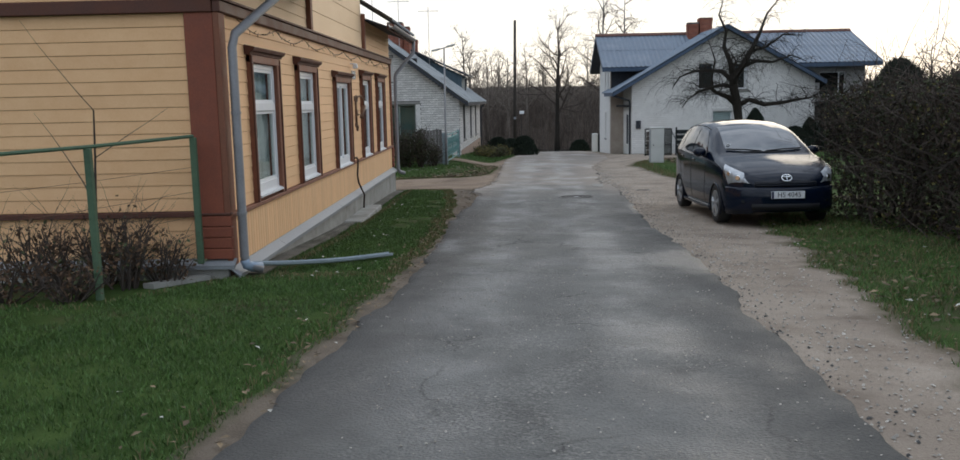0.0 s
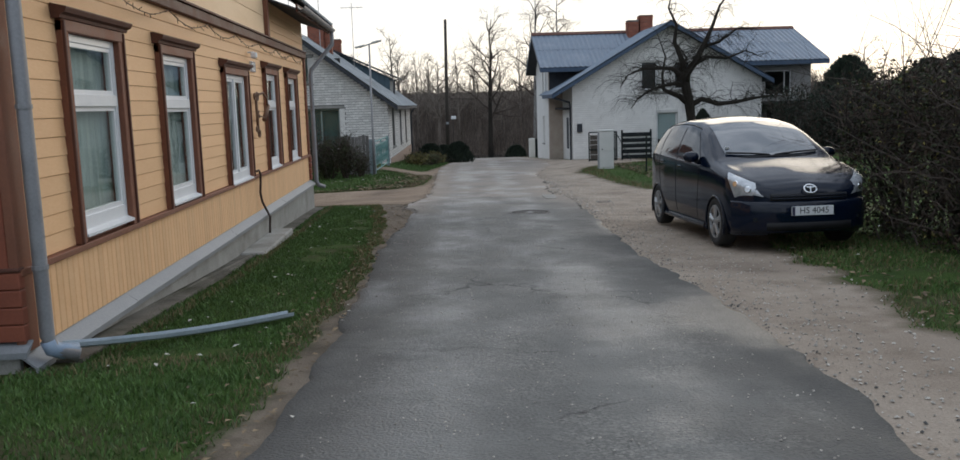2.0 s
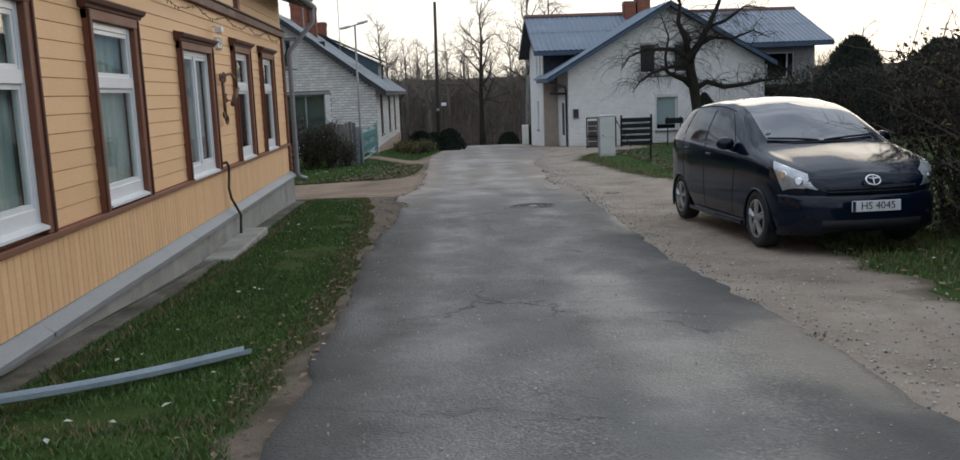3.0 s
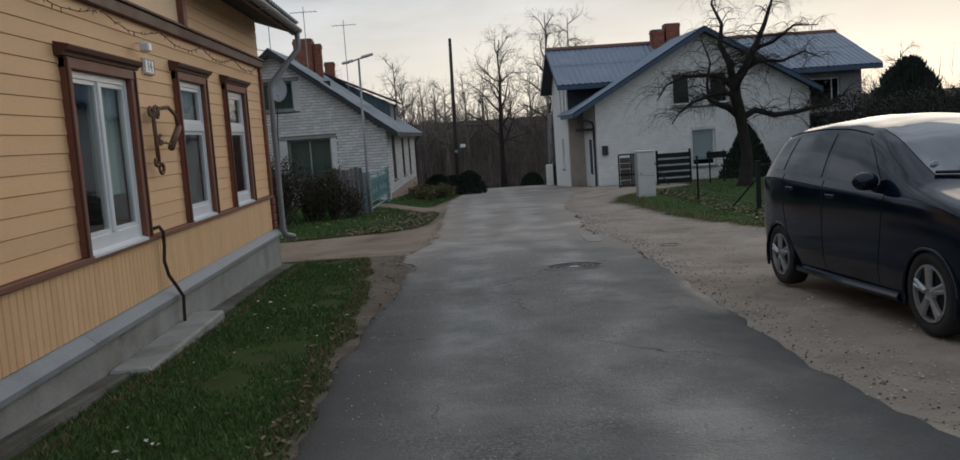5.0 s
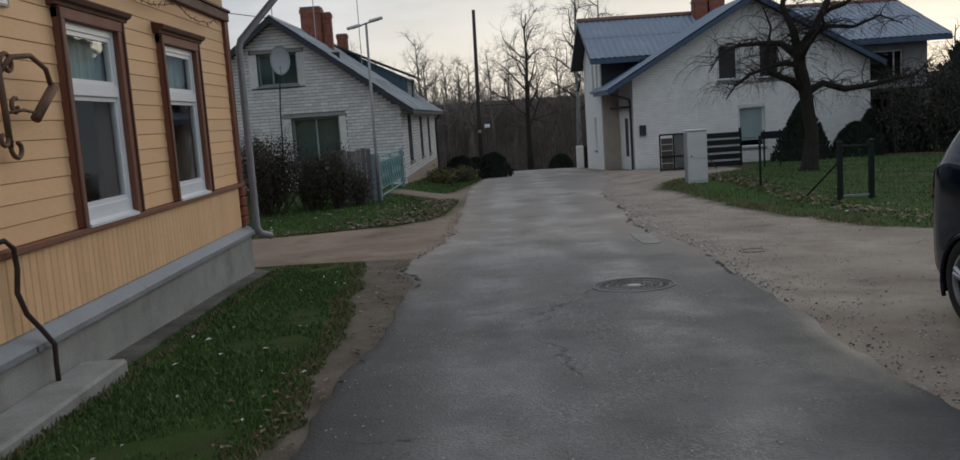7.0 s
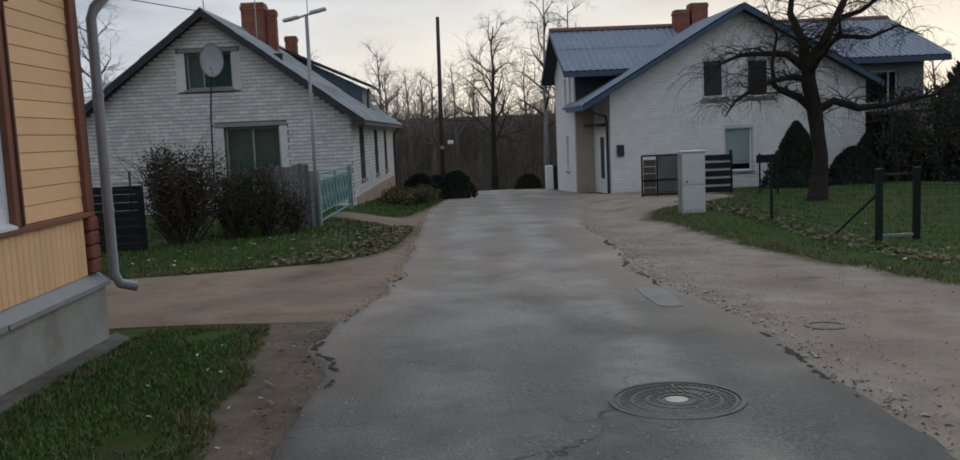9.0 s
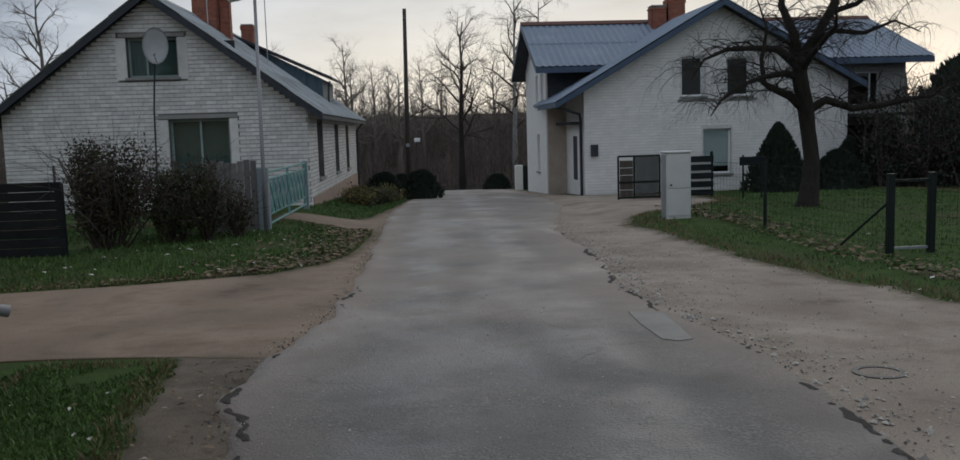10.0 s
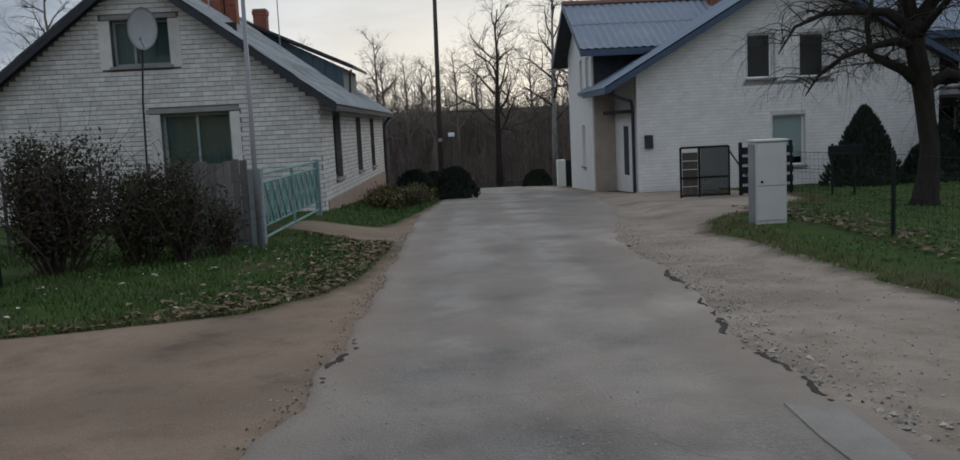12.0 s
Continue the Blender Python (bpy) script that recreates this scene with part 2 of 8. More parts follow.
M_RED = mat("red_brown_paint", (0.19, 0.052, 0.028), (0.26, 0.075, 0.040), 4, 50, 0.6, 0.75, bump=0.1)
M_BROWN = mat("dark_brown_paint", (0.080, 0.028, 0.017), (0.125, 0.045, 0.026), 4, 50, 0.6, 0.75, bump=0.1)
M_CASING = mat("brown_casing_paint", (0.17, 0.062, 0.034), (0.23, 0.088, 0.048), 4, 50, 0.6, 0.75, bump=0.1)
M_WHITE = mat("white_plastic", (0.74, 0.75, 0.76), (0.80, 0.80, 0.80), 5, 40, 0.35, bump=0.0)
M_CONCRETE = mat("plinth_render", (0.25, 0.245, 0.22), (0.37, 0.36, 0.33), 2.2, 60, 0.9, bump=0.25, c3=(0.19, 0.175, 0.15), c3_scale=1.4, c3_at=0.6)
M_ZINC = mat("zinc_sheet", (0.22, 0.235, 0.25), (0.32, 0.335, 0.35), 3, 60, 0.45, 0.65, metal=0.3, bump=0.05)
M_PIPE = mat("painted_grey_pipe", (0.22, 0.22, 0.23), (0.31, 0.31, 0.32), 5, 60, 0.45, 0.65, metal=0.3, bump=0.06)
# near-black stands in for the unlit rooms behind the windows
M_DARK = mat("unlit_room_black", (0.02, 0.02, 0.022), (0.03, 0.03, 0.03), 2, 20, 0.9, bump=0)
M_CURTAIN = mat("curtain", (0.34, 0.39, 0.36), (0.56, 0.61, 0.57), 3, 60, 0.9, bump=0.1, stretch=(1, 14, 0.6))
M_CURTAIN_GREEN = mat("green_curtain", (0.10, 0.17, 0.155), (0.19, 0.27, 0.25), 3, 60, 0.9, bump=0.1, stretch=(12, 1, 0.6))
M_GLASS = glass("window_glass", (0.78, 0.83, 0.82))
M_GLASS_Y = glass("front_window_glass", (0.90, 0.94, 0.93), 0.02, 1.75, thin=True)
M_DIRT = mat("trodden_earth", (0.105, 0.082, 0.062), (0.19, 0.155, 0.12), 2.5, 80, 0.95, bump=0.5, c3=(0.075, 0.062, 0.045), c3_scale=1.5, c3_at=0.58, spec=0.2)
M_BRICK = mat("white_lime_brick", (0.55, 0.535, 0.515), (0.70, 0.685, 0.66), 5, 70, 0.9, bump=0.25, jitter=0.11)
M_MORTAR = mat("grey_mortar", (0.075, 0.074, 0.070), (0.19, 0.185, 0.175), 1.6, 80, 0.95, bump=0.3)
M_BRICK_PAINT = mat("white_painted_brick", (0.68, 0.67, 0.645), (0.78, 0.77, 0.745), 3, 70, 0.85, bump=0.2, jitter=0.04)
M_MORTAR_PAINT = mat("painted_joints", (0.52, 0.51, 0.49), (0.62, 0.61, 0.59), 4, 80, 0.95, bump=0.2)
M_BLUE_ROOF = mat("blue_grey_corrugated_sheet", (0.115, 0.150, 0.200), (0.170, 0.212, 0.265), 1.4, 40, 0.45, 0.6, bump=0.05, c3=(0.20, 0.235, 0.28), c3_scale=0.6, c3_at=0.62)
M_BLUE_TRIM = mat("blue_trim_paint", (0.030, 0.056, 0.098), (0.048, 0.080, 0.130), 4, 50, 0.5, bump=0.05)
M_GREY_ROOF = mat("grey_fibre_cement", (0.24, 0.26, 0.27), (0.35, 0.365, 0.37), 2.2, 50, 0.8, bump=0.25, c3=(0.17, 0.175, 0.165), c3_scale=1.3, c3_at=0.58, jitter=0.08)
M_REDBRICK = mat("chimney_red_brick", (0.23, 0.075, 0.045), (0.33, 0.125, 0.080), 5, 60, 0.9, bump=0.3, jitter=0.16)
M_BLUE_BOARD = mat("weathered_blue_board", (0.055, 0.095, 0.125), (0.095, 0.145, 0.175), 4, 60, 0.7, bump=0.15, stretch=(1, 1, 0.3), jitter=0.1)
M_WOOD_OLD = mat("old_dark_wood", (0.055, 0.046, 0.038), (0.105, 0.09, 0.075), 4, 60, 0.9, bump=0.3, stretch=(4, 4, 0.5), jitter=0.15)
M_WOOD_GREY = mat("weathered_grey_wood", (0.12, 0.115, 0.11), (0.21, 0.20, 0.19), 4, 60, 0.9, bump=0.3, stretch=(5, 5, 0.5), jitter=0.15)
# near-black: eave shade put into the soffits' colour, dark paint elsewhere
M_SOFFIT = mat("eave_shade_and_dark_paint", (0.022, 0.026, 0.034), (0.04, 0.045, 0.055), 3, 40, 0.8, bump=0.05)
M_LINTEL = mat("grey_lintel", (0.23, 0.225, 0.21), (0.31, 0.30, 0.285), 3, 60, 0.9, bump=0.2)
M_LITTER = mat("brown_leaf_litter", (0.045, 0.034, 0.026), (0.085, 0.066, 0.050), 1.5, 40, 0.95, bump=0.5, spec=0.1)
# asphalt: cracks along the edges of large cells, and damp smooth patches
n, l = M_ASPHALT.node_tree.nodes, M_ASPHALT.node_tree.links
b = n["Principled BSDF"]
co = n.new("ShaderNodeTexCoord")
wob = n.new("ShaderNodeTexNoise")
wob.inputs["Scale"].default_value, wob.inputs["Detail"].default_value = 1.4, 5
wmix = n.new("ShaderNodeMix")
wmix.data_type = "RGBA"
wmix.blend_type = "ADD"
wmix.inputs[0].default_value = 0.9
vor = n.new("ShaderNodeTexVoronoi")
vor.feature = "DISTANCE_TO_EDGE"
vor.inputs["Scale"].default_value = 0.42
line = n.new("ShaderNodeMapRange")
line.inputs["From Min"].default_value, line.inputs["From Max"].default_value = 0.001, 0.010
line.inputs["To Min"].default_value, line.inputs["To Max"].default_value = 1, 0
gate = n.new("ShaderNodeTexNoise")
gate.inputs["Scale"].default_value, gate.inputs["Detail"].default_value = 0.8, 4
gater = n.new("ShaderNodeMapRange")
gater.inputs["From Min"].default_value, gater.inputs["From Max"].default_value = 0.46, 0.56
crack = n.new("ShaderNodeMath")
crack.operation = "MULTIPLY"
l.new(co.outputs["Object"], wob.inputs["Vector"])
l.new(co.outputs["Object"], wmix.inputs[6])
l.new(wob.outputs["Color"], wmix.inputs[7])
l.new(wmix.outputs[2], vor.inputs["Vector"])
l.new(vor.outputs["Distance"], line.inputs["Value"])
l.new(co.outputs["Object"], gate.inputs["Vector"])
l.new(gate.outputs["Fac"], gater.inputs["Value"])
l.new(line.outputs[0], crack.inputs[0])
l.new(gater.outputs[0], crack.inputs[1])
dark = n.new("ShaderNodeMix")
dark.data_type = "RGBA"
dark.inputs[7].default_value = (0.022, 0.021, 0.020, 1)
l.new(crack.outputs[0], dark.inputs[0])
l.new(b.inputs["Base Color"].links[0].from_socket, dark.inputs[6])
wet = n.new("ShaderNodeTexNoise")
wet.inputs["Scale"].default_value, wet.inputs["Detail"].default_value, wet.inputs["Roughness"].default_value = 0.55, 5, 0.5
wmap = n.new("ShaderNodeMapping")
wmap.inputs["Location"].default_value, wmap.inputs["Scale"].default_value = (3.1, 0.4, 0), (1.3, 0.8, 1)
l.new(co.outputs["Object"], wmap.inputs["Vector"])
l.new(wmap.outputs[0], wet.inputs["Vector"])
wetr = n.new("ShaderNodeMapRange")
wetr.interpolation_type = "SMOOTHSTEP"
wetr.inputs["From Min"].default_value, wetr.inputs["From Max"].default_value = 0.46, 0.70
l.new(wet.outputs["Fac"], wetr.inputs["Value"])
rmix = n.new("ShaderNodeMix")
rmix.inputs[3].default_value = 0.34
l.new(wetr.outputs[0], rmix.inputs[0])
l.new(b.inputs["Roughness"].links[0].from_socket, rmix.inputs[2])
l.new(rmix.outputs[0], b.inputs["Roughness"])
tint = n.new("ShaderNodeMix")
tint.data_type = "RGBA"
tint.blend_type = "MULTIPLY"
tint.inputs[7].default_value = (0.92, 0.95, 0.98, 1)
l.new(wetr.outputs[0], tint.inputs[0])
l.new(dark.outputs[2], tint.inputs[6])
l.new(tint.outputs[2], b.inputs["Base Color"])
# wheel tracks polished pale along both sides of the crown
sep = n.new("ShaderNodeSeparateXYZ")
l.new(co.outputs["Object"], sep.inputs[0])
along = n.new("ShaderNodeMath")
along.operation = "MULTIPLY_ADD"
along.inputs[1].default_value = -0.045
l.new(sep.outputs["Y"], along.inputs[0])
l.new(sep.outputs["X"], along.inputs[2])
bands = []
for middle in (-0.62, 0.72):
    off, dist, fall = n.new("ShaderNodeMath"), n.new("ShaderNodeMath"), n.new("ShaderNodeMapRange")
    off.inputs[1].default_value = -middle
    dist.operation = "ABSOLUTE"
    fall.interpolation_type = "SMOOTHSTEP"
    fall.inputs["From Min"].default_value, fall.inputs["From Max"].default_value = 0.50, 0.12
    l.new(along.outputs[0], off.inputs[0])
    l.new(off.outputs[0], dist.inputs[0])
    l.new(dist.outputs[0], fall.inputs["Value"])
    bands.append(fall.outputs[0])
both, spots, spotr, track = n.new("ShaderNodeMath"), n.new("ShaderNodeTexNoise"), n.new("ShaderNodeMapRange"), n.new("ShaderNodeMath")
both.operation, track.operation = "MAXIMUM", "MULTIPLY"
l.new(bands[0], both.inputs[0])
l.new(bands[1], both.inputs[1])
spots.inputs["Scale"].default_value, spots.inputs["Detail"].default_value, spots.inputs["Roughness"].default_value = 0.9, 6, 0.6
l.new(co.outputs["Object"], spots.inputs["Vector"])
spotr.inputs["From Min"].default_value, spotr.inputs["From Max"].default_value = 0.40, 0.60
l.new(spots.outputs["Fac"], spotr.inputs["Value"])
l.new(both.outputs[0], track.inputs[0])
l.new(spotr.outputs[0], track.inputs[1])
# stones showing in the worn surface between the tracks
stone, stoner, rest, chips = n.new("ShaderNodeTexVoronoi"), n.new("ShaderNodeMapRange"), n.new("ShaderNodeMath"), n.new("ShaderNodeMix")
stone.inputs["Scale"].default_value = 62
l.new(co.outputs["Object"], stone.inputs["Vector"])
stone_value = n.new("ShaderNodeSeparateColor")
l.new(stone.outputs["Color"], stone_value.inputs[0])
stoner.inputs["From Min"].default_value, stoner.inputs["From Max"].default_value = 0.45, 1.0
stoner.inputs["To Min"].default_value, stoner.inputs["To Max"].default_value = 0.0, 0.55
l.new(stone_value.outputs[0], stoner.inputs["Value"])
rest.operation = "MULTIPLY"
worn, wornr = n.new("ShaderNodeTexNoise"), n.new("ShaderNodeMapRange")
worn.inputs["Scale"].default_value, worn.inputs["Detail"].default_value = 1.6, 6
l.new(co.outputs["Object"], worn.inputs["Vector"])
wornr.inputs["From Min"].default_value, wornr.inputs["From Max"].default_value = 0.42, 0.58
l.new(worn.outputs["Fac"], wornr.inputs["Value"])
l.new(stoner.outputs[0], rest.inputs[0])
l.new(wornr.outputs[0], rest.inputs[1])
chips.data_type = "RGBA"
chips.inputs[7].default_value = (0.27, 0.26, 0.235, 1)
l.new(rest.outputs[0], chips.inputs[0])
l.new(tint.outputs[2], chips.inputs[6])
share_of_track, pale = n.new("ShaderNodeMath"), n.new("ShaderNodeMix")
share_of_track.operation, share_of_track.inputs[1].default_value = "MULTIPLY", 0.34
l.new(track.outputs[0], share_of_track.inputs[0])
pale.data_type = "RGBA"
pale.inputs[7].default_value = (0.200, 0.197, 0.186, 1)
l.new(share_of_track.outputs[0], pale.inputs[0])
l.new(chips.outputs[2], pale.inputs[6])
tint = pale
smoothed = n.new("ShaderNodeMix")
smoothed.inputs[3].default_value = 0.42
l.new(track.outputs[0], smoothed.inputs[0])
l.new(b.inputs["Roughness"].links[0].from_socket, smoothed.inputs[2])
l.new(smoothed.outputs[0], b.inputs["Roughness"])
# sand trodden over the asphalt where the driveways join
far = n.new("ShaderNodeMapRange")
far.interpolation_type = "SMOOTHSTEP"
far.inputs["From Min"].default_value, far.inputs["From Max"].default_value = 21.0, 27.0
l.new(sep.outputs["Y"], far.inputs["Value"])
film = n.new("ShaderNodeTexNoise")
film.inputs["Scale"].default_value, film.inputs["Detail"].default_value, film.inputs["Roughness"].default_value = 1.1, 8, 0.7
l.new(co.outputs["Object"], film.inputs["Vector"])
filmr = n.new("ShaderNodeMapRange")
filmr.inputs["From Min"].default_value, filmr.inputs["From Max"].default_value = 0.36, 0.62
l.new(film.outputs["Fac"], filmr.inputs["Value"])
fm = n.new("ShaderNodeMath")
fm.operation = "MULTIPLY"
l.new(far.outputs[0], fm.inputs[0])
l.new(filmr.outputs[0], fm.inputs[1])
fm2 = n.new("ShaderNodeMath")
fm2.operation = "MULTIPLY"
fm2.inputs[1].default_value = 0.62
l.new(fm.outputs[0], fm2.inputs[0])
sandy = n.new("ShaderNodeMix")
sandy.data_type = "RGBA"
sandy.inputs[7].default_value = (0.225, 0.178, 0.150, 1)
l.new(fm2.outputs[0], sandy.inputs[0])
l.new(tint.outputs[2], sandy.inputs[6])
l.new(sandy.outputs[2], b.inputs["Base Color"])


def rim_mix(m, colour, reach, wobble, strong, share_socket=None):
    """Blends a sheet's colour into its neighbour's along a ragged line near the rim."""
    n, l = m.node_tree.nodes, m.node_tree.links
    b = n["Principled BSDF"]
    at, co, no = n.new("ShaderNodeAttribute"), n.new("ShaderNodeTexCoord"), n.new("ShaderNodeTexNoise")
    at.attribute_name = "rim"
    no.inputs["Scale"].default_value, no.inputs["Detail"].default_value, no.inputs["Roughness"].default_value = 2.6, 8, 0.68
    l.new(co.outputs["Object"], no.inputs["Vector"])
    sub = n.new("ShaderNodeMath")
    sub.operation = "MULTIPLY_ADD"
    sub.inputs[1].default_value = -wobble
    l.new(no.outputs["Fac"], sub.inputs[0])
    l.new(at.outputs["Fac"], sub.inputs[2])
    mr = n.new("ShaderNodeMapRange")
    mr.interpolation_type = "SMOOTHSTEP"
    mr.inputs["From Min"].default_value, mr.inputs["From Max"].default_value = reach - 0.5 * wobble, -0.5 * wobble - 0.02
    mr.inputs["To Max"].default_value = strong
    l.new(sub.outputs[0], mr.inputs["Value"])
    out = mr.outputs[0]
    if share_socket is not None:
        mu = n.new("ShaderNodeMath")
        mu.operation = "MULTIPLY"
        l.new(out, mu.inputs[0])
        l.new(share_socket, mu.inputs[1])
        out = mu.outputs[0]
    mx = n.new("ShaderNodeMix")
    mx.data_type = "RGBA"
    mx.inputs[7].default_value = (*colour, 1)
    l.new(out, mx.inputs[0])
    l.new(b.inputs["Base Color"].links[0].from_socket, mx.inputs[6])
    l.new(mx.outputs[2], b.inputs["Base Color"])


share = n.new("ShaderNodeMapRange")
share.inputs["From Min"].default_value, share.inputs["From Max"].default_value, share.inputs["To Min"].default_value = 19.0, 25.0, 0.22
l.new(sep.outputs["Y"], share.inputs["Value"])
rim_mix(M_ASPHALT, (0.235, 0.188, 0.150), 0.75, 0.9, 0.95, share.outputs[0])
# sand carried onto the asphalt beyond the driveways
dusty = n.new("ShaderNodeTexNoise")
dusty.inputs["Scale"].default_value, dusty.inputs["Detail"].default_value, dusty.inputs["Roughness"].default_value = 0.75, 7, 0.65
l.new(co.outputs["Object"], dusty.inputs["Vector"])
dustr = n.new("ShaderNodeMapRange")
dustr.inputs["From Min"].default_value, dustr.inputs["From Max"].default_value = 0.36, 0.66
dustr.inputs["To Min"].default_value, dustr.inputs["To Max"].default_value = 0.12, 0.75
l.new(dusty.outputs["Fac"], dustr.inputs["Value"])
dusty_far = n.new("ShaderNodeMapRange")
dusty_far.inputs["From Min"].default_value, dusty_far.inputs["From Max"].default_value = 19.0, 25.0
l.new(sep.outputs["Y"], dusty_far.inputs["Value"])
dusty_amount = n.new("ShaderNodeMath")
dusty_amount.operation = "MULTIPLY"
l.new(dustr.outputs[0], dusty_amount.inputs[0])
l.new(dusty_far.outputs[0], dusty_amount.inputs[1])
dust = n.new("ShaderNodeMix")
dust.data_type = "RGBA"
dust.inputs[7].default_value = (0.295, 0.248, 0.202, 1)
l.new(dusty_amount.outputs[0], dust.inputs[0])
l.new(b.inputs["Base Color"].links[0].from_socket, dust.inputs[6])
l.new(dust.outputs[2], b.inputs["Base Color"])
fresh = n.new("ShaderNodeMapRange")
fresh.inputs["From Min"].default_value, fresh.inputs["From Max"].default_value = 22.0, 17.0
l.new(sep.outputs["Y"], fresh.inputs["Value"])
rim_mix(M_ASPHALT, (0.046, 0.046, 0.044), 0.85, 0.75, 0.85, fresh.outputs[0])
M_SAND_BROWN = mat("brown_sandy_earth", (0.185, 0.132, 0.092), (0.35, 0.27, 0.20), 1.6, 70, 0.95, bump=0.7, c3=(0.145, 0.105, 0.078), c3_scale=0.8, c3_at=0.56, spec=0.2)
rim_mix(M_SAND_BROWN, (0.085, 0.072, 0.040), 0.30, 0.55, 0.85)
rim_mix(M_SAND, (0.085, 0.072, 0.040), 0.30, 0.55, 0.85)
rim_mix(M_DIRT, (0.050, 0.062, 0.022), 0.14, 0.25, 0.8)

# ---- ground, road and gravel ----
ROAD_L = [(-30, -1.5), (0, -1.45), (4, -1.28), (8, -0.97), (12, -0.9), (15, -0.92), (16.5, -0.85), (18.2, -0.66), (21, -0.58), (22, -0.80), (23, -0.70), (24.8, -0.34), (28, -0.2), (30, -0.12), (34, -0.02), (40, 0.1), (46, 0.6), (50, 0.95), (64, 1.2)]
ROAD_R = [(-30, 1.6), (0, 1.68), (4, 1.76), (7, 1.9), (10.3, 2.2), (14.3, 2.35), (18.5, 2.66), (20.7, 2.76), (22.6, 2.92), (23.8, 2.80), (25.2, 2.75), (26.4, 2.78), (27.5, 3.08), (29, 3.18), (33, 3.25), (36, 3.9), (40, 4.7), (46, 5.2), (50, 5.3), (64, 5.0)]
GRAVEL_R = [(-30, 2.5), (0, 2.6), (5, 2.75), (7.6, 3.1), (10.2, 3.57), (11.8, 3.93), (13.8, 4.15), (15, 4.5), (17, 5.2), (19, 6.4), (21, 7.0), (22.4, 6.5), (23.4, 5.6), (27.2, 5.2), (31, 4.95), (33.2, 4.8), (34.2, 5.2), (35.2, 6.0), (36.4, 7.2), (38, 8.5), (41, 9.0), (45.7, 9.0), (45.9, 6.5), (48, 6.2), (64, 5.4)]
SAND_L = [(23.2, -0.9), (23.4, -1.5), (23.6, -2.7), (23.9, -14), (26.8, -14), (27.5, -4.6), (27.7, -3.2), (28.0, -2.0), (28.3, -1.45), (29.4, -0.8), (30.3, -0.52), (32, -0.36), (33.4, -0.26), (34.4, -0.28), (35.0, -1.5), (35.4, -2.3), (36.6, -2.3), (37.1, -1.2), (37.6, -0.55), (40, -0.2), (45, 0.4), (50, 0.7)]


def ragged(x, y, size):
    return size * (noise.noise((y * 1.3, x * 0.3, 7.7)) + 0.6 * noise.noise((y * 4.1, x * 0.3, 3.1)))


def strip(name, material, y0, y1, dy, left, right, nx, lift, rag, label, category):
    """A sheet laid on the ground between two edges, with its rim turned down."""
    ys = np.arange(y0, y1 + 1e-6, dy)
    verts, faces, rim_far = [], [], []
    for y in ys:
        a, b = left(y), right(y)
        b = max(b, a + 0.05)
        row = [a - 0.05] + [a + (b - a) * i / nx for i in range(nx + 1)] + [b + 0.05]
        for i, x in enumerate(row):
            rim = i in (0, nx + 2)
            verts.append((x, y, gz(x, y) + (-0.03 if rim else lift)))
            rim_far.append(max(0.0, min(x - a, b - x)))
    k = nx + 3
    for j in range(len(ys) - 1):
        for i in range(k - 1):
            faces.append((j * k + i, j * k + i + 1, (j + 1) * k + i + 1, (j + 1) * k + i))
    ob = raw(name, verts, faces, material, smooth=True)
    ob.data.attributes.new("rim", "FLOAT", "POINT").data.foreach_set("value", rim_far)
    return tagged(ob, label, category, kind="structure")


gx = sorted(set([-600, -300, -150, -80, -50, -35] + list(np.arange(-24, 24.1, 0.75)) + list(np.arange(-4.5, 7.51, 0.25)) + [30, 40, 55, 80, 150, 300, 600]))
gy = sorted(set([-60, -40, -25, -15, -10] + list(np.arange(-6, 60.1, 0.5)) + list(np.arange(62, 136, 3.0)) + [150, 170, 210, 260, 400, 900]))
gv = [(x, y, gz(x, y)) for y in gy for x in gx]
gk = len(gx)
gf = [(j * gk + i, j * gk + i + 1, (j + 1) * gk + i + 1, (j + 1) * gk + i) for j in range(len(gy) - 1) for i in range(gk - 1)]
ground = tagged(raw("ground", gv, gf, M_GRASS, smooth=True), "autumn grass and bare earth sloping gently down", "ground", kind="structure")
ground.data.materials.append(M_LITTER)
for f in ground.data.polygons:
    if f.center.y > 61:
        f.material_index = 1
tagged(raw("water", [(-60, 69, -2.98), (80, 69, -2.98), (80, 79, -2.98), (-60, 79, -2.98)], [(0, 1, 2, 3)], mat("still_water", (0.02, 0.025, 0.025), (0.03, 0.035, 0.03), 0.5, 5, 0.06, bump=0.02)), "still river water beyond the end of the road", "water", kind="structure")
gravel = strip("gravel", M_SAND, -20, 60, 0.2, lambda y: lerp(y, ROAD_R) - 0.25, lambda y: lerp(y, GRAVEL_R) + ragged(3, y, 0.22), 24, 0.014, 0, "pale sandy gravel verge beside the road", "gravel")
sand = strip("sand_drive", M_SAND_BROWN, 23.2, 50, 0.1, lambda y: lerp(y, SAND_L) + ragged(-3, y, 0.12), lambda y: lerp(y, ROAD_L) + 0.25, 40, 0.012, 0, "trodden sandy driveway joining the road", "driveway")
GRASS_L = [(0, -1.62), (4, -1.42), (8, -1.16), (12, -0.98), (16, -1.03), (19, -1.10), (22, -1.24), (23.4, -1.5)]
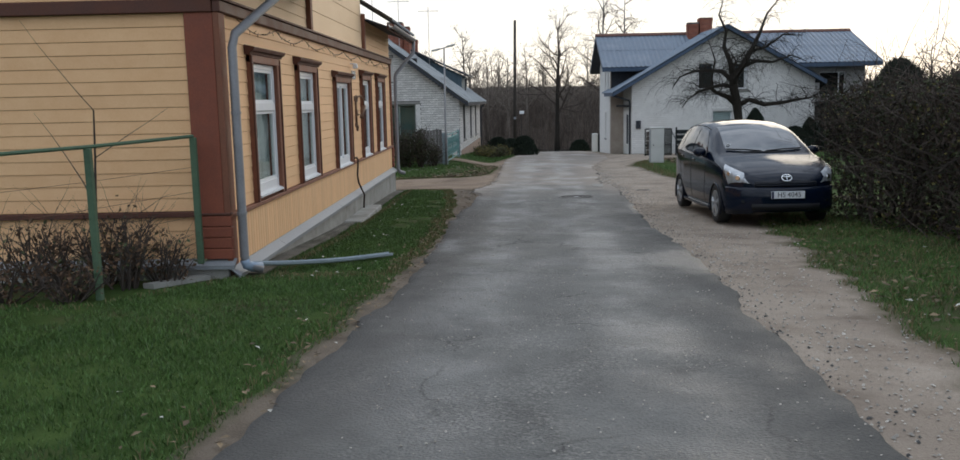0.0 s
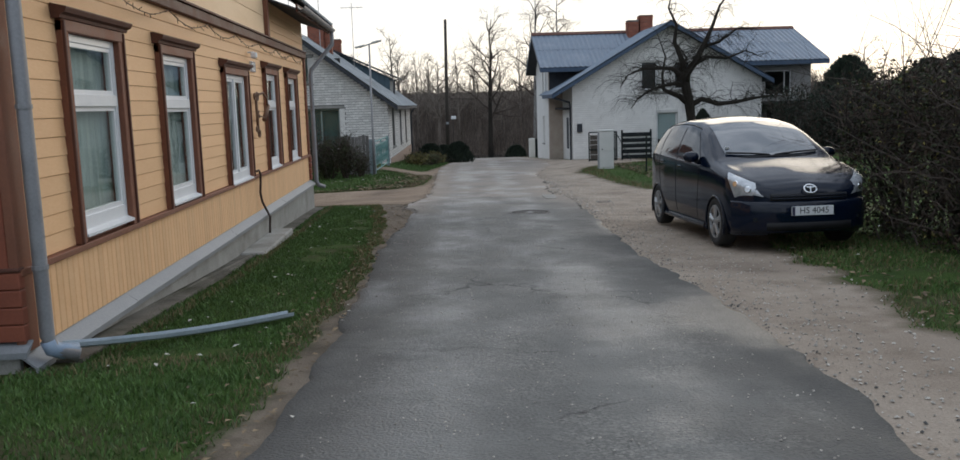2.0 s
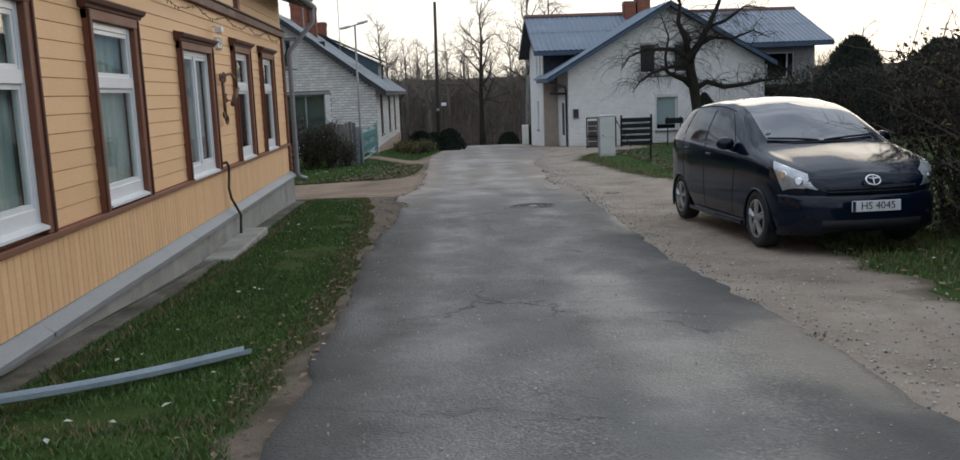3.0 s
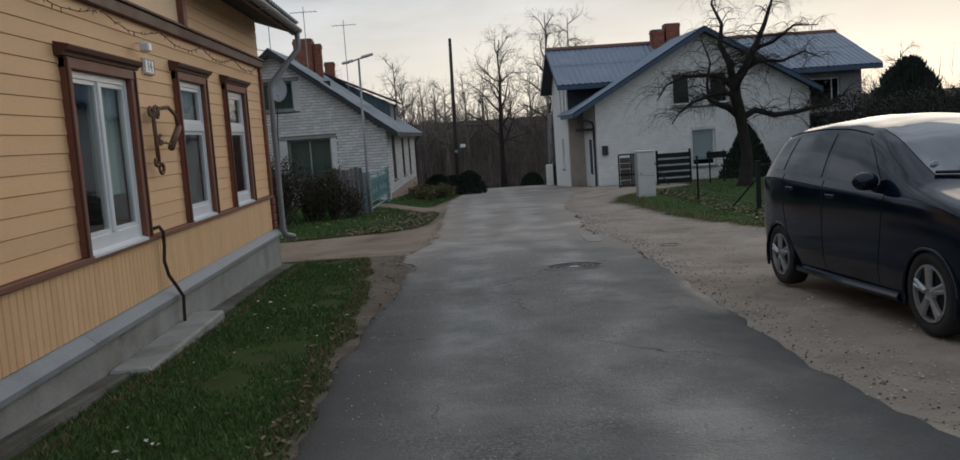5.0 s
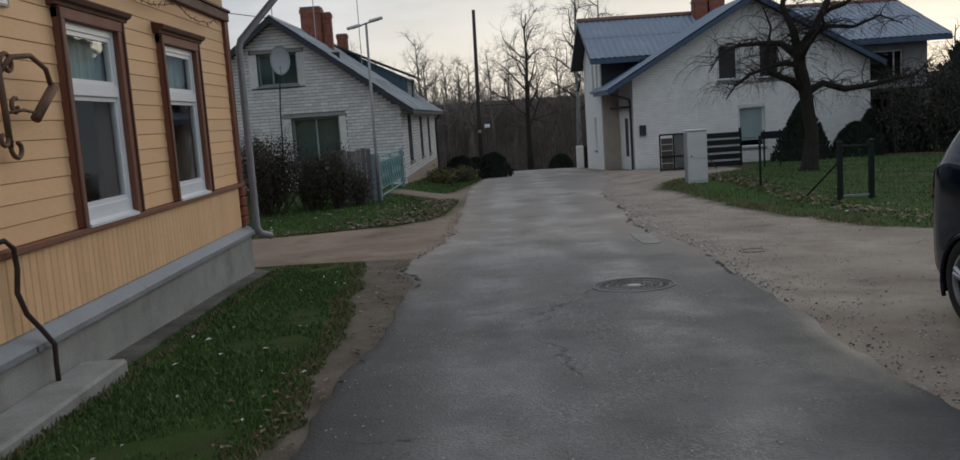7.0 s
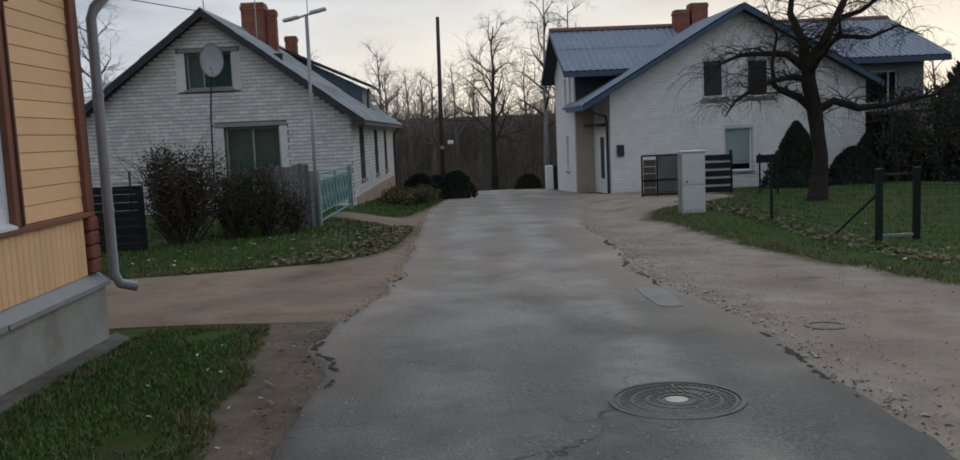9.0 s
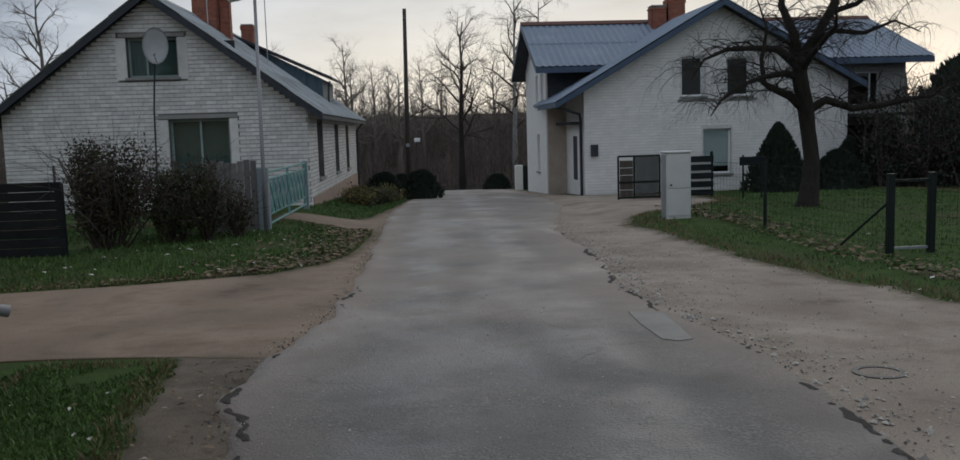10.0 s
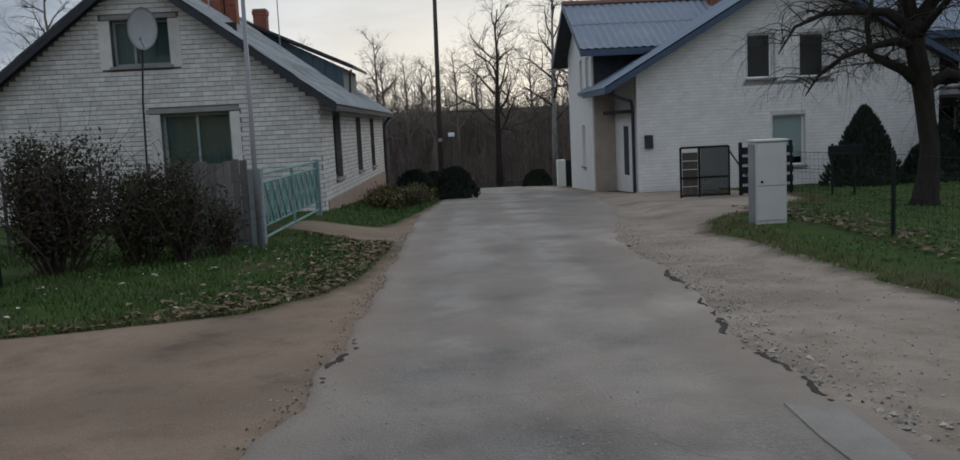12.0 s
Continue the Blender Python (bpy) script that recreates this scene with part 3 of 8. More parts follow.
earth = strip("earth_edge", M_DIRT, 1.0, 23.6, 0.12, lambda y: lerp(y, GRASS_L) - 0.05 + ragged(-6, y, 0.12), lambda y: lerp(y, ROAD_L) + 0.2, 6, 0.010, 0, "bare brown earth between lawn and asphalt", "earth")
road = strip("road", M_ASPHALT, -20, 63, 0.12, lambda y: lerp(y, ROAD_L) + ragged(0, y, 0.09), lambda y: lerp(y, ROAD_R) + ragged(1, y, 0.09), 30, 0.034, 0, "worn grey asphalt road with damp patches and cracks", "road")

patch_top = [(2.36, 23.02), (2.47, 22.93), (2.59, 22.97), (2.66, 23.6), (2.70, 24.12), (2.42, 24.28), (2.37, 23.7)]
pv = [(x, y, gz(x, y) + 0.042) for x, y in patch_top] + [(x, y, gz(x, y)) for x, y in patch_top]
tagged(raw("asphalt_patch", pv, [tuple(range(7))] + [(i, i + 7, (i + 1) % 7 + 7, (i + 1) % 7) for i in range(7)], mat("pale_asphalt_patch", (0.20, 0.188, 0.165), (0.29, 0.272, 0.24), 2, 60, 0.85, bump=0.3)), "pale smooth repair patch in the asphalt", "patch", kind="structure")
edge_at = lambda y: lerp(y, ROAD_R) + ragged(1, y, 0.09)
M_LIP = mat("broken_asphalt_edge", (0.038, 0.034, 0.030), (0.085, 0.077, 0.068), 5, 70, 0.95, bump=0.8, spec=0.2)


def broken_lip(edge, side, y0, y1, base, size, seed, inset):
    """Crumbled dark pieces along one edge of the asphalt, broken off here and there."""
    rows, verts, faces = [], [], []
    for y in np.arange(y0, y1, 0.035):
        w = base + size * (noise.noise((y * 0.9, seed, 0)) + 0.7 * noise.noise((y * 3.7, seed + 1.1, 0)) + 0.5 * noise.noise((y * 13.0, seed, 2.0)))
        a = edge(y) - side * (inset + 0.03 * noise.noise((y * 9.0, seed, 5.0)))
        rows.append(None if w < 0.006 else [(a - side * w, y, gz(a, y) + 0.0365), (a + side * 0.5 * w, y, gz(a, y) + 0.040), (a + side * (0.5 * w + 0.03), y, gz(a, y) + 0.004)])
    for p, q in zip(rows, rows[1:]):
        if p and q:
            k = len(verts)
            verts += p + q
            faces += [(k, k + 1, k + 4, k + 3), (k + 1, k + 2, k + 5, k + 4)]
    return tagged(raw("broken_edge", verts, faces, M_LIP, smooth=True), "dark broken lip of the asphalt", "road edge", kind="structure")


broken_lip(edge_at, 1, 19, 37, 0.006, 0.056, 3.3, 0.03)
broken_lip(lambda y: lerp(y, ROAD_L) + ragged(0, y, 0.09), -1, 20.5, 27.0, 0.0, 0.08, 8.6, 0.05)

# ---- the yellow boarded house ----
FX, NY, EY = -2.88, 9.08, 22.95          # street front, near end and far end
yellow_house = thing("house", "yellow boarded wooden house with red-brown trim on a rendered plinth", "house")


def slabs(u0, u1, v0, v1, holes):
    """The rectangles left of a wall when its openings are cut out."""
    us = sorted({u0, u1, *[h for q in holes for h in q[:2] if u0 < h < u1]})
    vs = sorted({v0, v1, *[h for q in holes for h in q[2:] if v0 < h < v1]})
    for a, b in zip(us, us[1:]):
        for c, d in zip(vs, vs[1:]):
            mu, mv = (a + b) / 2, (c + d) / 2
            if not any(q[0] < mu < q[1] and q[2] < mv < q[3] for q in holes):
                yield a, b, c, d


WIN = [(10.20, 11.27, 0.42, 1.97, 2), (12.54, 13.60, 0.40, 1.95, 2), (15.30, 16.62, 0.36, 1.85, 1), (18.19, 19.21, 0.37, 1.95, 2), (20.40, 21.43, 0.37, 1.95, 2)]
HOLES = [q[:4] for q in WIN]
bm = bmesh.new()
for a, b, c, d in slabs(NY + 0.02, EY - 0.02, -0.9, 3.2, HOLES):
    box(bm, FX - 0.25, FX - 0.03, a, b, c, d)
for a, b, c, d in [(13.45, 18.6, 3.2, 4.6)]:
    box(bm, FX - 0.25, FX - 0.03, a, b, c, d)
weld(bm)
front = part("wall", bm, M_CASING, yellow_house, "street wall of yellow horizontal boards")
bm = a_box(FX - 8.2, FX - 0.26, NY + 0.03, NY + 0.25, -0.9, 3.2)
prism(bm, [(FX - 8.2, 3.2), (FX - 0.26, 3.2), (FX - 4.2, 6.0)], "y", NY + 0.03, NY + 0.25)
near_wall = part("wall", bm, M_CASING, yellow_house, "end wall of yellow horizontal boards")
bm = a_box(FX - 8.2, FX - 0.26, EY - 0.25, EY - 0.03, -0.9, 3.2)
prism(bm, [(FX - 8.2, 3.2), (FX - 0.26, 3.2), (FX - 4.2, 6.0)], "y", EY - 0.25, EY - 0.03)
part("wall", bm, M_YELLOW, yellow_house)
part("wall", a_box(FX - 8.2, FX - 7.95, NY + 0.26, EY - 0.26, -0.9, 3.2), M_YELLOW, yellow_house)
# added inner surfaces, coloured near-black so the rooms look unlit
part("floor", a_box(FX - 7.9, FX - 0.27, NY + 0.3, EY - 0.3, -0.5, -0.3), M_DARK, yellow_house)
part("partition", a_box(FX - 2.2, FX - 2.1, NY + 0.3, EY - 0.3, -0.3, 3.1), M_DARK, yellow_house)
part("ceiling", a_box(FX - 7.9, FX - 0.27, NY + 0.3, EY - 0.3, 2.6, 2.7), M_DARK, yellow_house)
# plinth, flashing and apron
part("plinth", a_box(FX - 0.02, FX + 0.055, NY - 0.05, EY + 0.05, -1.1, -0.30, 0.01), M_CONCRETE, yellow_house, "grey rendered plinth with damp stains")
part("plinth", a_box(FX - 8.2, FX - 0.02, NY - 0.05, NY + 0.02, -0.9, -0.13, 0.01), M_CONCRETE, yellow_house, "grey rendered plinth with damp stains")
part("plinth", a_box(FX - 8.2, FX - 0.02, EY - 0.02, EY + 0.05, -1.3, -0.30, 0.01), M_CONCRETE, yellow_house, "grey rendered plinth with damp stains")
for k in range(7):
    a, b = NY - 0.06 + k * 2.0, min(NY - 0.06 + (k + 1) * 2.0 + 0.02, EY + 0.06)
    part("flashing", a_prism([(FX - 0.01, -0.19), (FX + 0.10, -0.275 + 0.003 * (k % 2)), (FX + 0.10, -0.315), (FX + 0.092, -0.315), (FX + 0.085, -0.28), (FX - 0.01, -0.20)], "y", a, b), M_ZINC, yellow_house, "bent zinc drip flashing")
part("flashing", a_prism([(NY + 0.01, -0.10), (NY - 0.10, -0.16), (NY - 0.10, -0.20), (NY + 0.01, -0.11)], "x", FX - 8.2, FX + 0.06), M_ZINC, yellow_house, "bent zinc drip flashing")
# belt rails and frieze
part("belt_rail", a_box(FX - 0.03, FX + 0.045, NY - 0.02, EY, 0.325, 0.372, 0.006), M_CASING, yellow_house)
part("belt_rail", a_box(FX - 8.2, FX - 0.34, NY - 0.045, NY + 0.03, 0.345, 0.40, 0.006), M_BROWN, yellow_house)
part("frieze", a_box(FX - 0.03, FX + 0.05, NY - 0.04, EY + 0.03, 2.43, 2.545, 0.008), M_BROWN, yellow_house, "dark red-brown frieze board")
part("frieze_cap", a_box(FX - 0.03, FX + 0.075, NY - 0.06, EY + 0.04, 2.547, 2.575, 0.005), M_BROWN, yellow_house)
part("frieze", a_box(FX - 8.2, FX - 0.035, NY - 0.05, NY + 0.03, 2.43, 2.565, 0.008), M_BROWN, yellow_house, "dark red-brown frieze board")
# corner boards
part("corner_board", a_box(FX - 0.33, FX - 0.035, NY - 0.028, NY + 0.03, -0.10, 2.43, 0.006), M_RED, yellow_house)
part("corner_board", a_box(FX - 0.033, FX + 0.028, NY - 0.03, NY + 0.17, -0.185, 2.43, 0.006), M_CASING, yellow_house)
for k in range(4):
    part("quoin", a_box(FX - 0.35, FX + 0.036, NY - 0.05, NY + 0.03, -0.10 + 0.115 * k, 0.008 + 0.115 * k, 0.006), M_RED, yellow_house)
part("corner_cap", a_box(FX - 0.355, FX + 0.04, NY - 0.055, NY + 0.03, 0.362, 0.385, 0.004), M_BROWN, yellow_house)
part("corner_board", a_box(FX - 0.03, FX + 0.03, EY - 0.13, EY + 0.03, 0.375, 2.43, 0.006), M_CASING, yellow_house)
for k in range(4):
    part("quoin", a_box(FX - 0.06, FX + 0.05, EY - 0.16, EY + 0.05, -0.185 + k * 0.128, -0.185 + k * 0.128 + 0.118, 0.015), M_RED, yellow_house)
for y in (13.42, 18.62):
    part("post", a_box(FX - 0.03, FX + 0.06, y - 0.07, y + 0.07, 2.578, 3.3 if y > 18 else 4.4, 0.008), M_CASING, yellow_house)
# windows
for y0, y1, z0, z1, panes in WIN:
    win = part("window", a_box(FX - 0.07, FX - 0.03, y0 + 0.01, y1 - 0.01, z0 - 0.004, z0 - 0.002), M_WHITE, yellow_house)
    cw = 0.115
    for a, b in ((y0 - cw, y0), (y1, y1 + cw)):
        part("casing", a_box(FX - 0.03, FX + 0.040, a, b, 0.374, z1 + 0.085, 0.007), M_CASING, win)
        part("casing_bead", a_box(FX + 0.034, FX + 0.058, a if a < y0 else b - 0.03, a + 0.03 if a < y0 else b, 0.376, z1 + 0.08, 0.005), M_BROWN, win)
        part("reveal", a_box(FX - 0.082, FX - 0.032, a + cw - 0.004 if a < y0 else a, b if a < y0 else a + 0.004, z0, z1), M_CASING, win)
    part("casing_head", a_box(FX - 0.03, FX + 0.046, y0 - cw, y1 + cw, z1, z1 + 0.09, 0.006), M_CASING, win)
    part("cornice", a_prism([(FX - 0.02, z1 + 0.088), (FX + 0.055, z1 + 0.092), (FX + 0.062, z1 + 0.115), (FX + 0.095, z1 + 0.13), (FX + 0.11, z1 + 0.16), (FX + 0.11, z1 + 0.17), (FX - 0.02, z1 + 0.20)], "y", y0 - cw - 0.07, y1 + cw + 0.07), M_BROWN, win, "moulded dark brown cornice")
    fx0, fx1, fw = FX - 0.078, FX - 0.010, 0.06
    bm = bmesh.new()
    for q in ((y0, y0 + fw, z0, z1), (y1 - fw, y1, z0, z1), (y0 + fw, y1 - fw, z1 - fw, z1), (y0 + fw, y1 - fw, z0, z0 + 0.145)):
        box(bm, fx0, fx1, *q, 0.004)
    part("window_frame", bm, M_WHITE, win, "white plastic frame")
    part("window_sill", a_prism([(FX - 0.012, z0 + 0.04), (FX + 0.05, z0 + 0.015), (FX + 0.05, z0 - 0.005), (FX - 0.012, z0 + 0.0)], "y", y0 + 0.004, y1 - 0.004), M_WHITE, win)
    if panes == 2:
        zt = z0 + (z1 - z0) * 0.675
        part("transom", a_box(fx0, fx1 + 0.012, y0 + fw, y1 - fw, zt - 0.05, zt + 0.05, 0.006), M_WHITE, win)
        bits = [(y0 + fw, y1 - fw, z0 + 0.145, zt - 0.05), (y0 + fw, y1 - fw, zt + 0.05, z1 - fw)]
    else:
        ym = (y0 + y1) / 2 - 0.02
        part("mullion", a_box(fx0, fx1 + 0.008, ym - 0.035, ym + 0.035, z0 + 0.145, z1 - fw, 0.006), M_WHITE, win)
        bits = [(y0 + fw, ym - 0.035, z0 + 0.145, z1 - fw), (ym + 0.035, y1 - fw, z0 + 0.145, z1 - fw)]
    for a, b, c, d in bits:
        bm = bmesh.new()
        for q in ((a, a + 0.035, c, d), (b - 0.035, b, c, d), (a + 0.035, b - 0.035, c, c + 0.035), (a + 0.035, b - 0.035, d - 0.035, d)):
            box(bm, fx0 + 0.01, fx1 - 0.012, *q)
        part("sash", bm, M_WHITE, win)
        pane = part("pane", a_box(fx0 + 0.035, fx0 + 0.041, a + 0.03, b - 0.03, c + 0.03, d - 0.03), M_GLASS_Y, win)
        pane.visible_shadow = False
    # curtains hanging inside
    bm, n = bmesh.new(), 40
    w0, w1 = (y0 + 0.02, y1 - 0.02) if panes == 2 else (y0 + 0.62, y1 - 0.02)
    lo = (z0 + 0.02 if y0 < 14 else z0 + 1.0) if panes == 2 else z0 + 0.45
    cols = [[bm.verts.new((FX - 0.122 + 0.010 * math.sin(i * 1.9) + 0.01 * math.sin(i * 0.7), w0 + (w1 - w0) * i / n, z)) for z in (lo, z1)] for i in range(n + 1)]
    for p, q in zip(cols, cols[1:]):
        bm.faces.new((p[0], q[0], q[1], p[1]))
    part("curtain", bm, M_CURTAIN, win, "pale folded net curtain", smooth=True)
# eaves, roof and dormer
def roof_sheet(name, material, parent, p0, p1, p2, p3, waves, amp, rows=1, thick=0.012, label=""):
    """A corrugated sheet between an eave p0-p1 and a ridge p3-p2; the waves run up the slope."""
    p0, p1, p2, p3 = (Vector(p) for p in (p0, p1, p2, p3))
    nrm = (p1 - p0).cross(p3 - p0).normalized()
    if nrm.z < 0:
        nrm = -nrm
    n = waves * 4
    for row in range(rows):
        verts, faces = [], []
        for v0, lift in ((row / rows, 0.016 if rows > 1 else 0.0), ((row + 1) / rows + (0.02 if row + 1 < rows else 0), 0.0)):
            for i in range(n + 1):
                u = i / n
                p = (p0 * (1 - u) + p1 * u) * (1 - v0) + (p3 * (1 - u) + p2 * u) * v0
                h = amp * math.cos(i * math.pi / 2) + lift
                verts += [p + nrm * (h + thick), p + nrm * h]
        b = 2 * (n + 1)
        for i in range(n):
            faces.append((2 * i, 2 * i + 2, b + 2 * i + 2, b + 2 * i))
            faces.append((2 * i + 1, b + 2 * i + 1, b + 2 * i + 3, 2 * i + 3))
            faces.append((2 * i, 2 * i + 1, 2 * i + 3, 2 * i + 2))
            faces.append((b + 2 * i, b + 2 * i + 2, b + 2 * i + 3, b + 2 * i + 1))
        tagged(raw(name, verts, faces, material, parent), label)


EVX, EVZ = FX + 0.52, 3.14
for a, b in ((NY - 0.45, 13.3), (18.75, EY + 0.5)):
    n = int((b - a) / 0.18)
    roof_sheet("roof", M_GREY_ROOF, yellow_house, (EVX + 0.08, a, EVZ + 0.02), (EVX + 0.08, b, EVZ + 0.02), (FX - 4.2, b, 6.25), (FX - 4.2, a, 6.25), n, 0.025, 3, label="grey corrugated roof sheets")
    # soffit coloured near-black for the shade below the eave
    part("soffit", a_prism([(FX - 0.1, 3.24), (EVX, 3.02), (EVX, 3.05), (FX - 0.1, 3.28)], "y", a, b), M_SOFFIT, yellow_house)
    part("fascia", a_box(EVX - 0.02, EVX + 0.012, a, b, 2.99, 3.12), M_BROWN, yellow_house)
    # half-round gutter with brackets
    bm = bmesh.new()
    out = [(EVX + 0.075 + 0.068 * math.cos(t), 3.085 + 0.068 * math.sin(t)) for t in [math.pi * (1 + i / 10) for i in range(11)]]
    inn = [(EVX + 0.075 + 0.061 * math.cos(t), 3.085 + 0.061 * math.sin(t)) for t in [math.pi * (2 - i / 10) for i in range(11)]]
    prism(bm, out + inn, "y", a - 0.02, b + 0.05)
    part("gutter", bm, M_PIPE, yellow_house, "dark grey half-round gutter", smooth=False)
    for k in range(int((b - a) / 0.8) + 1):
        part("gutter_bracket", a_box(EVX + 0.0, EVX + 0.15, a + 0.1 + k * 0.8, a + 0.125 + k * 0.8, 3.0, 3.012), M_PIPE, yellow_house)
roof_sheet("roof", M_GREY_ROOF, yellow_house, (FX - 8.7, EY + 0.5, 3.1), (FX - 8.7, NY - 0.45, 3.1), (FX - 4.2, NY - 0.45, 6.25), (FX - 4.2, EY + 0.5, 6.25), 78, 0.025, label="grey corrugated roof sheets")
roof_sheet("roof", M_GREY_ROOF, yellow_house, (FX - 1.9, 13.3, 4.62), (FX - 1.9, 18.75, 4.62), (FX - 4.2, 18.75, 6.25), (FX - 4.2, 13.3, 6.25), 30, 0.025, label="grey corrugated roof sheets")
part("dormer_roof", a_prism([(13.1, 4.5), (16.02, 5.6), (18.95, 4.5), (18.95, 4.58), (16.02, 5.7), (13.1, 4.58)], "x", FX - 3.6, FX + 0.35), M_GREY_ROOF, yellow_house)
part("dormer_gable", a_prism([(13.45, 4.6), (16.02, 5.55), (18.6, 4.6)], "x", FX - 0.25, FX - 0.03), M_YELLOW_PALE, yellow_house)
for y in (13.45, 18.5):
    part("dormer_cheek", a_box(FX - 2.6, FX - 0.26, y, y + 0.1, 3.2, 4.6), M_YELLOW, yellow_house)


def downpipe(pts, label):
    ob = part("downpipe", a_tube(pts, 0.047, 12), M_PIPE, yellow_house, label, smooth=True)
    for z in (0.35, 1.4):
        part("pipe_clip", a_tube([(pts[3][0], pts[3][1], z), (pts[3][0], pts[3][1], z + 0.03)], 0.053, 12), M_PIPE, ob)
    return ob


PX = FX + 0.115
downpipe([(EVX + 0.07, 10.1, 3.06), (EVX + 0.07, 10.1, 2.86), (PX + 0.02, 9.22, 2.22), (PX, 9.17, 2.08), (PX, 9.17, -0.10), (PX + 0.03, 9.19, -0.2), (PX + 0.16, 9.26, -0.26)], "dented grey downpipe at the house corner")
downpipe([(EVX + 0.07, EY + 0.42, 3.06), (EVX + 0.07, EY + 0.42, 2.76), (PX + 0.02, EY + 0.17, 2.2), (PX, EY + 0.13, 2.1), (PX, EY + 0.13, -0.24), (PX + 0.04, EY + 0.15, -0.33), (PX + 0.16, EY + 0.24, -0.38)], "grey downpipe with a swan neck")
part("elbow", a_tube([(PX + 0.0, 9.17, -0.13), (PX + 0.015, 9.185, -0.19), (PX + 0.07, 9.225, -0.222), (PX + 0.15, 9.28, -0.235)], [0.052, 0.056, 0.056, 0.052], 12), mat("blue_grey_elbow", (0.20, 0.27, 0.36), (0.28, 0.35, 0.44), 5, 60, 0.5, bump=0.05), yellow_house, "blue-grey plastic elbow at the foot of the downpipe", smooth=True)
# house number plate
plate = part("number_plate", a_box(FX - 0.01, FX + 0.02, 17.12, 17.42, 1.94, 2.10, 0.006), M_WHITE, yellow_house, "white enamel house number plate with dark blue border")


def writing(text, size, m, material, parent, name="lettering"):
    cu = bpy.data.curves.new(name, "FONT")
    cu.body, cu.size, cu.extrude, cu.align_x, cu.align_y, cu.resolution_u = text, size, 0.0015, "CENTER", "CENTER", 3
    tmp = bpy.data.objects.new(name, cu)
    me = bpy.data.meshes.new_from_object(tmp)
    bpy.data.objects.remove(tmp)
    me.materials.append(material)
    ob = new(name, me)
    ob.parent = parent
    ob.matrix_basis = m
    return ob


M_NAVY = mat("navy_enamel", (0.018, 0.02, 0.05), (0.03, 0.03, 0.07), 4, 40, 0.3, bump=0)
M_IRON = mat("rusty_wrought_iron", (0.11, 0.055, 0.032), (0.17, 0.09, 0.05), 8, 90, 0.7, bump=0.2)
M_CABLE = mat("dark_rusty_hose", (0.035, 0.02, 0.015), (0.06, 0.035, 0.025), 8, 90, 0.6, bump=0.1)
bm = bmesh.new()
for q in ((17.125, 17.14, 1.945, 2.095), (17.40, 17.415, 1.945, 2.095), (17.14, 17.40, 1.945, 1.96), (17.14, 17.40, 2.08, 2.095)):
    box(bm, FX + 0.019, FX + 0.023, *q)
part("border", bm, M_NAVY, plate)
writing("14", 0.15, Matrix.Translation((FX + 0.0225, 17.27, 2.02)) @ pose(0, 0, 0, 90, 0, 90), M_NAVY, plate, "digits")
# garland of twigs strung under the frieze
pts = []
for k in range(8):
    for i in range(10):
        u = i / 10
        pts.append((FX + 0.05 + 0.012 * rng.random(), 9.6 + 1.6 * (k + u), 2.40 - 0.42 * u * (1 - u) + 0.012 * rng.random()))
bm = a_tube(pts, 0.005, 5)
for p in pts:
    for _ in range(2):
        tube(bm, [p, (p[0] + rng.uniform(0, 0.04), p[1] + rng.uniform(-0.05, 0.05), p[2] + rng.uniform(-0.05, 0.03))], [0.005, 0.003], 3, False)
tagged(part("garland", bm, M_IRON), "dry brown garland strung under the frieze board", "garland")
# wrought-iron sign bracket
bracket = thing("sign_bracket", "curled rusty wrought-iron sign bracket on the yellow wall", "bracket", pose(0, -0.16, 0))
def spiral(cy, cz, r0, r1, a0, a1, n=16):
    return [(FX + 0.06, cy + (r0 + (r1 - r0) * i / n) * math.cos(a0 + (a1 - a0) * i / n), cz + (r0 + (r1 - r0) * i / n) * math.sin(a0 + (a1 - a0) * i / n)) for i in range(n + 1)]
part("upright", a_tube([(FX + 0.06, 17.27, 1.02), (FX + 0.06, 17.26, 1.3), (FX + 0.06, 17.24, 1.56)], 0.022, 8), M_IRON, bracket, smooth=True)
for name, path in (("scroll", spiral(17.17, 1.55, 0.07, 0.02, 0, 5.2)), ("scroll", spiral(17.36, 1.55, 0.09, 0.03, math.pi, -2.2)), ("scroll", spiral(17.36, 1.02, 0.09, 0.025, math.pi, 7.6)), ("scroll", spiral(17.20, 1.08, 0.06, 0.02, 0, -4.6)), ("scroll", spiral(17.40, 1.28, 0.06, 0.02, 1.2, 6.5))):
    part(name, a_tube(path, 0.016, 6), M_IRON, bracket, smooth=True)
part("arm", a_tube([(FX + 0.06, 17.26, 1.5), (FX + 0.08, 17.38, 1.60), (FX + 0.11, 17.58, 1.62), (FX + 0.13, 17.74, 1.54), (FX + 0.13, 17.78, 1.44)], 0.018, 8), M_IRON, bracket, smooth=True)
part("brace", a_tube([(FX + 0.06, 17.27, 1.24), (FX + 0.09, 17.44, 1.26), (FX + 0.11, 17.56, 1.24)], 0.011, 8), M_IRON, bracket, smooth=True)
part("scroll_bar", a_tube([(FX + 0.11, 17.55, 1.20), (FX + 0.13, 17.82, 1.42)], [0.035, 0.035], 10), M_IRON, bracket, smooth=True)
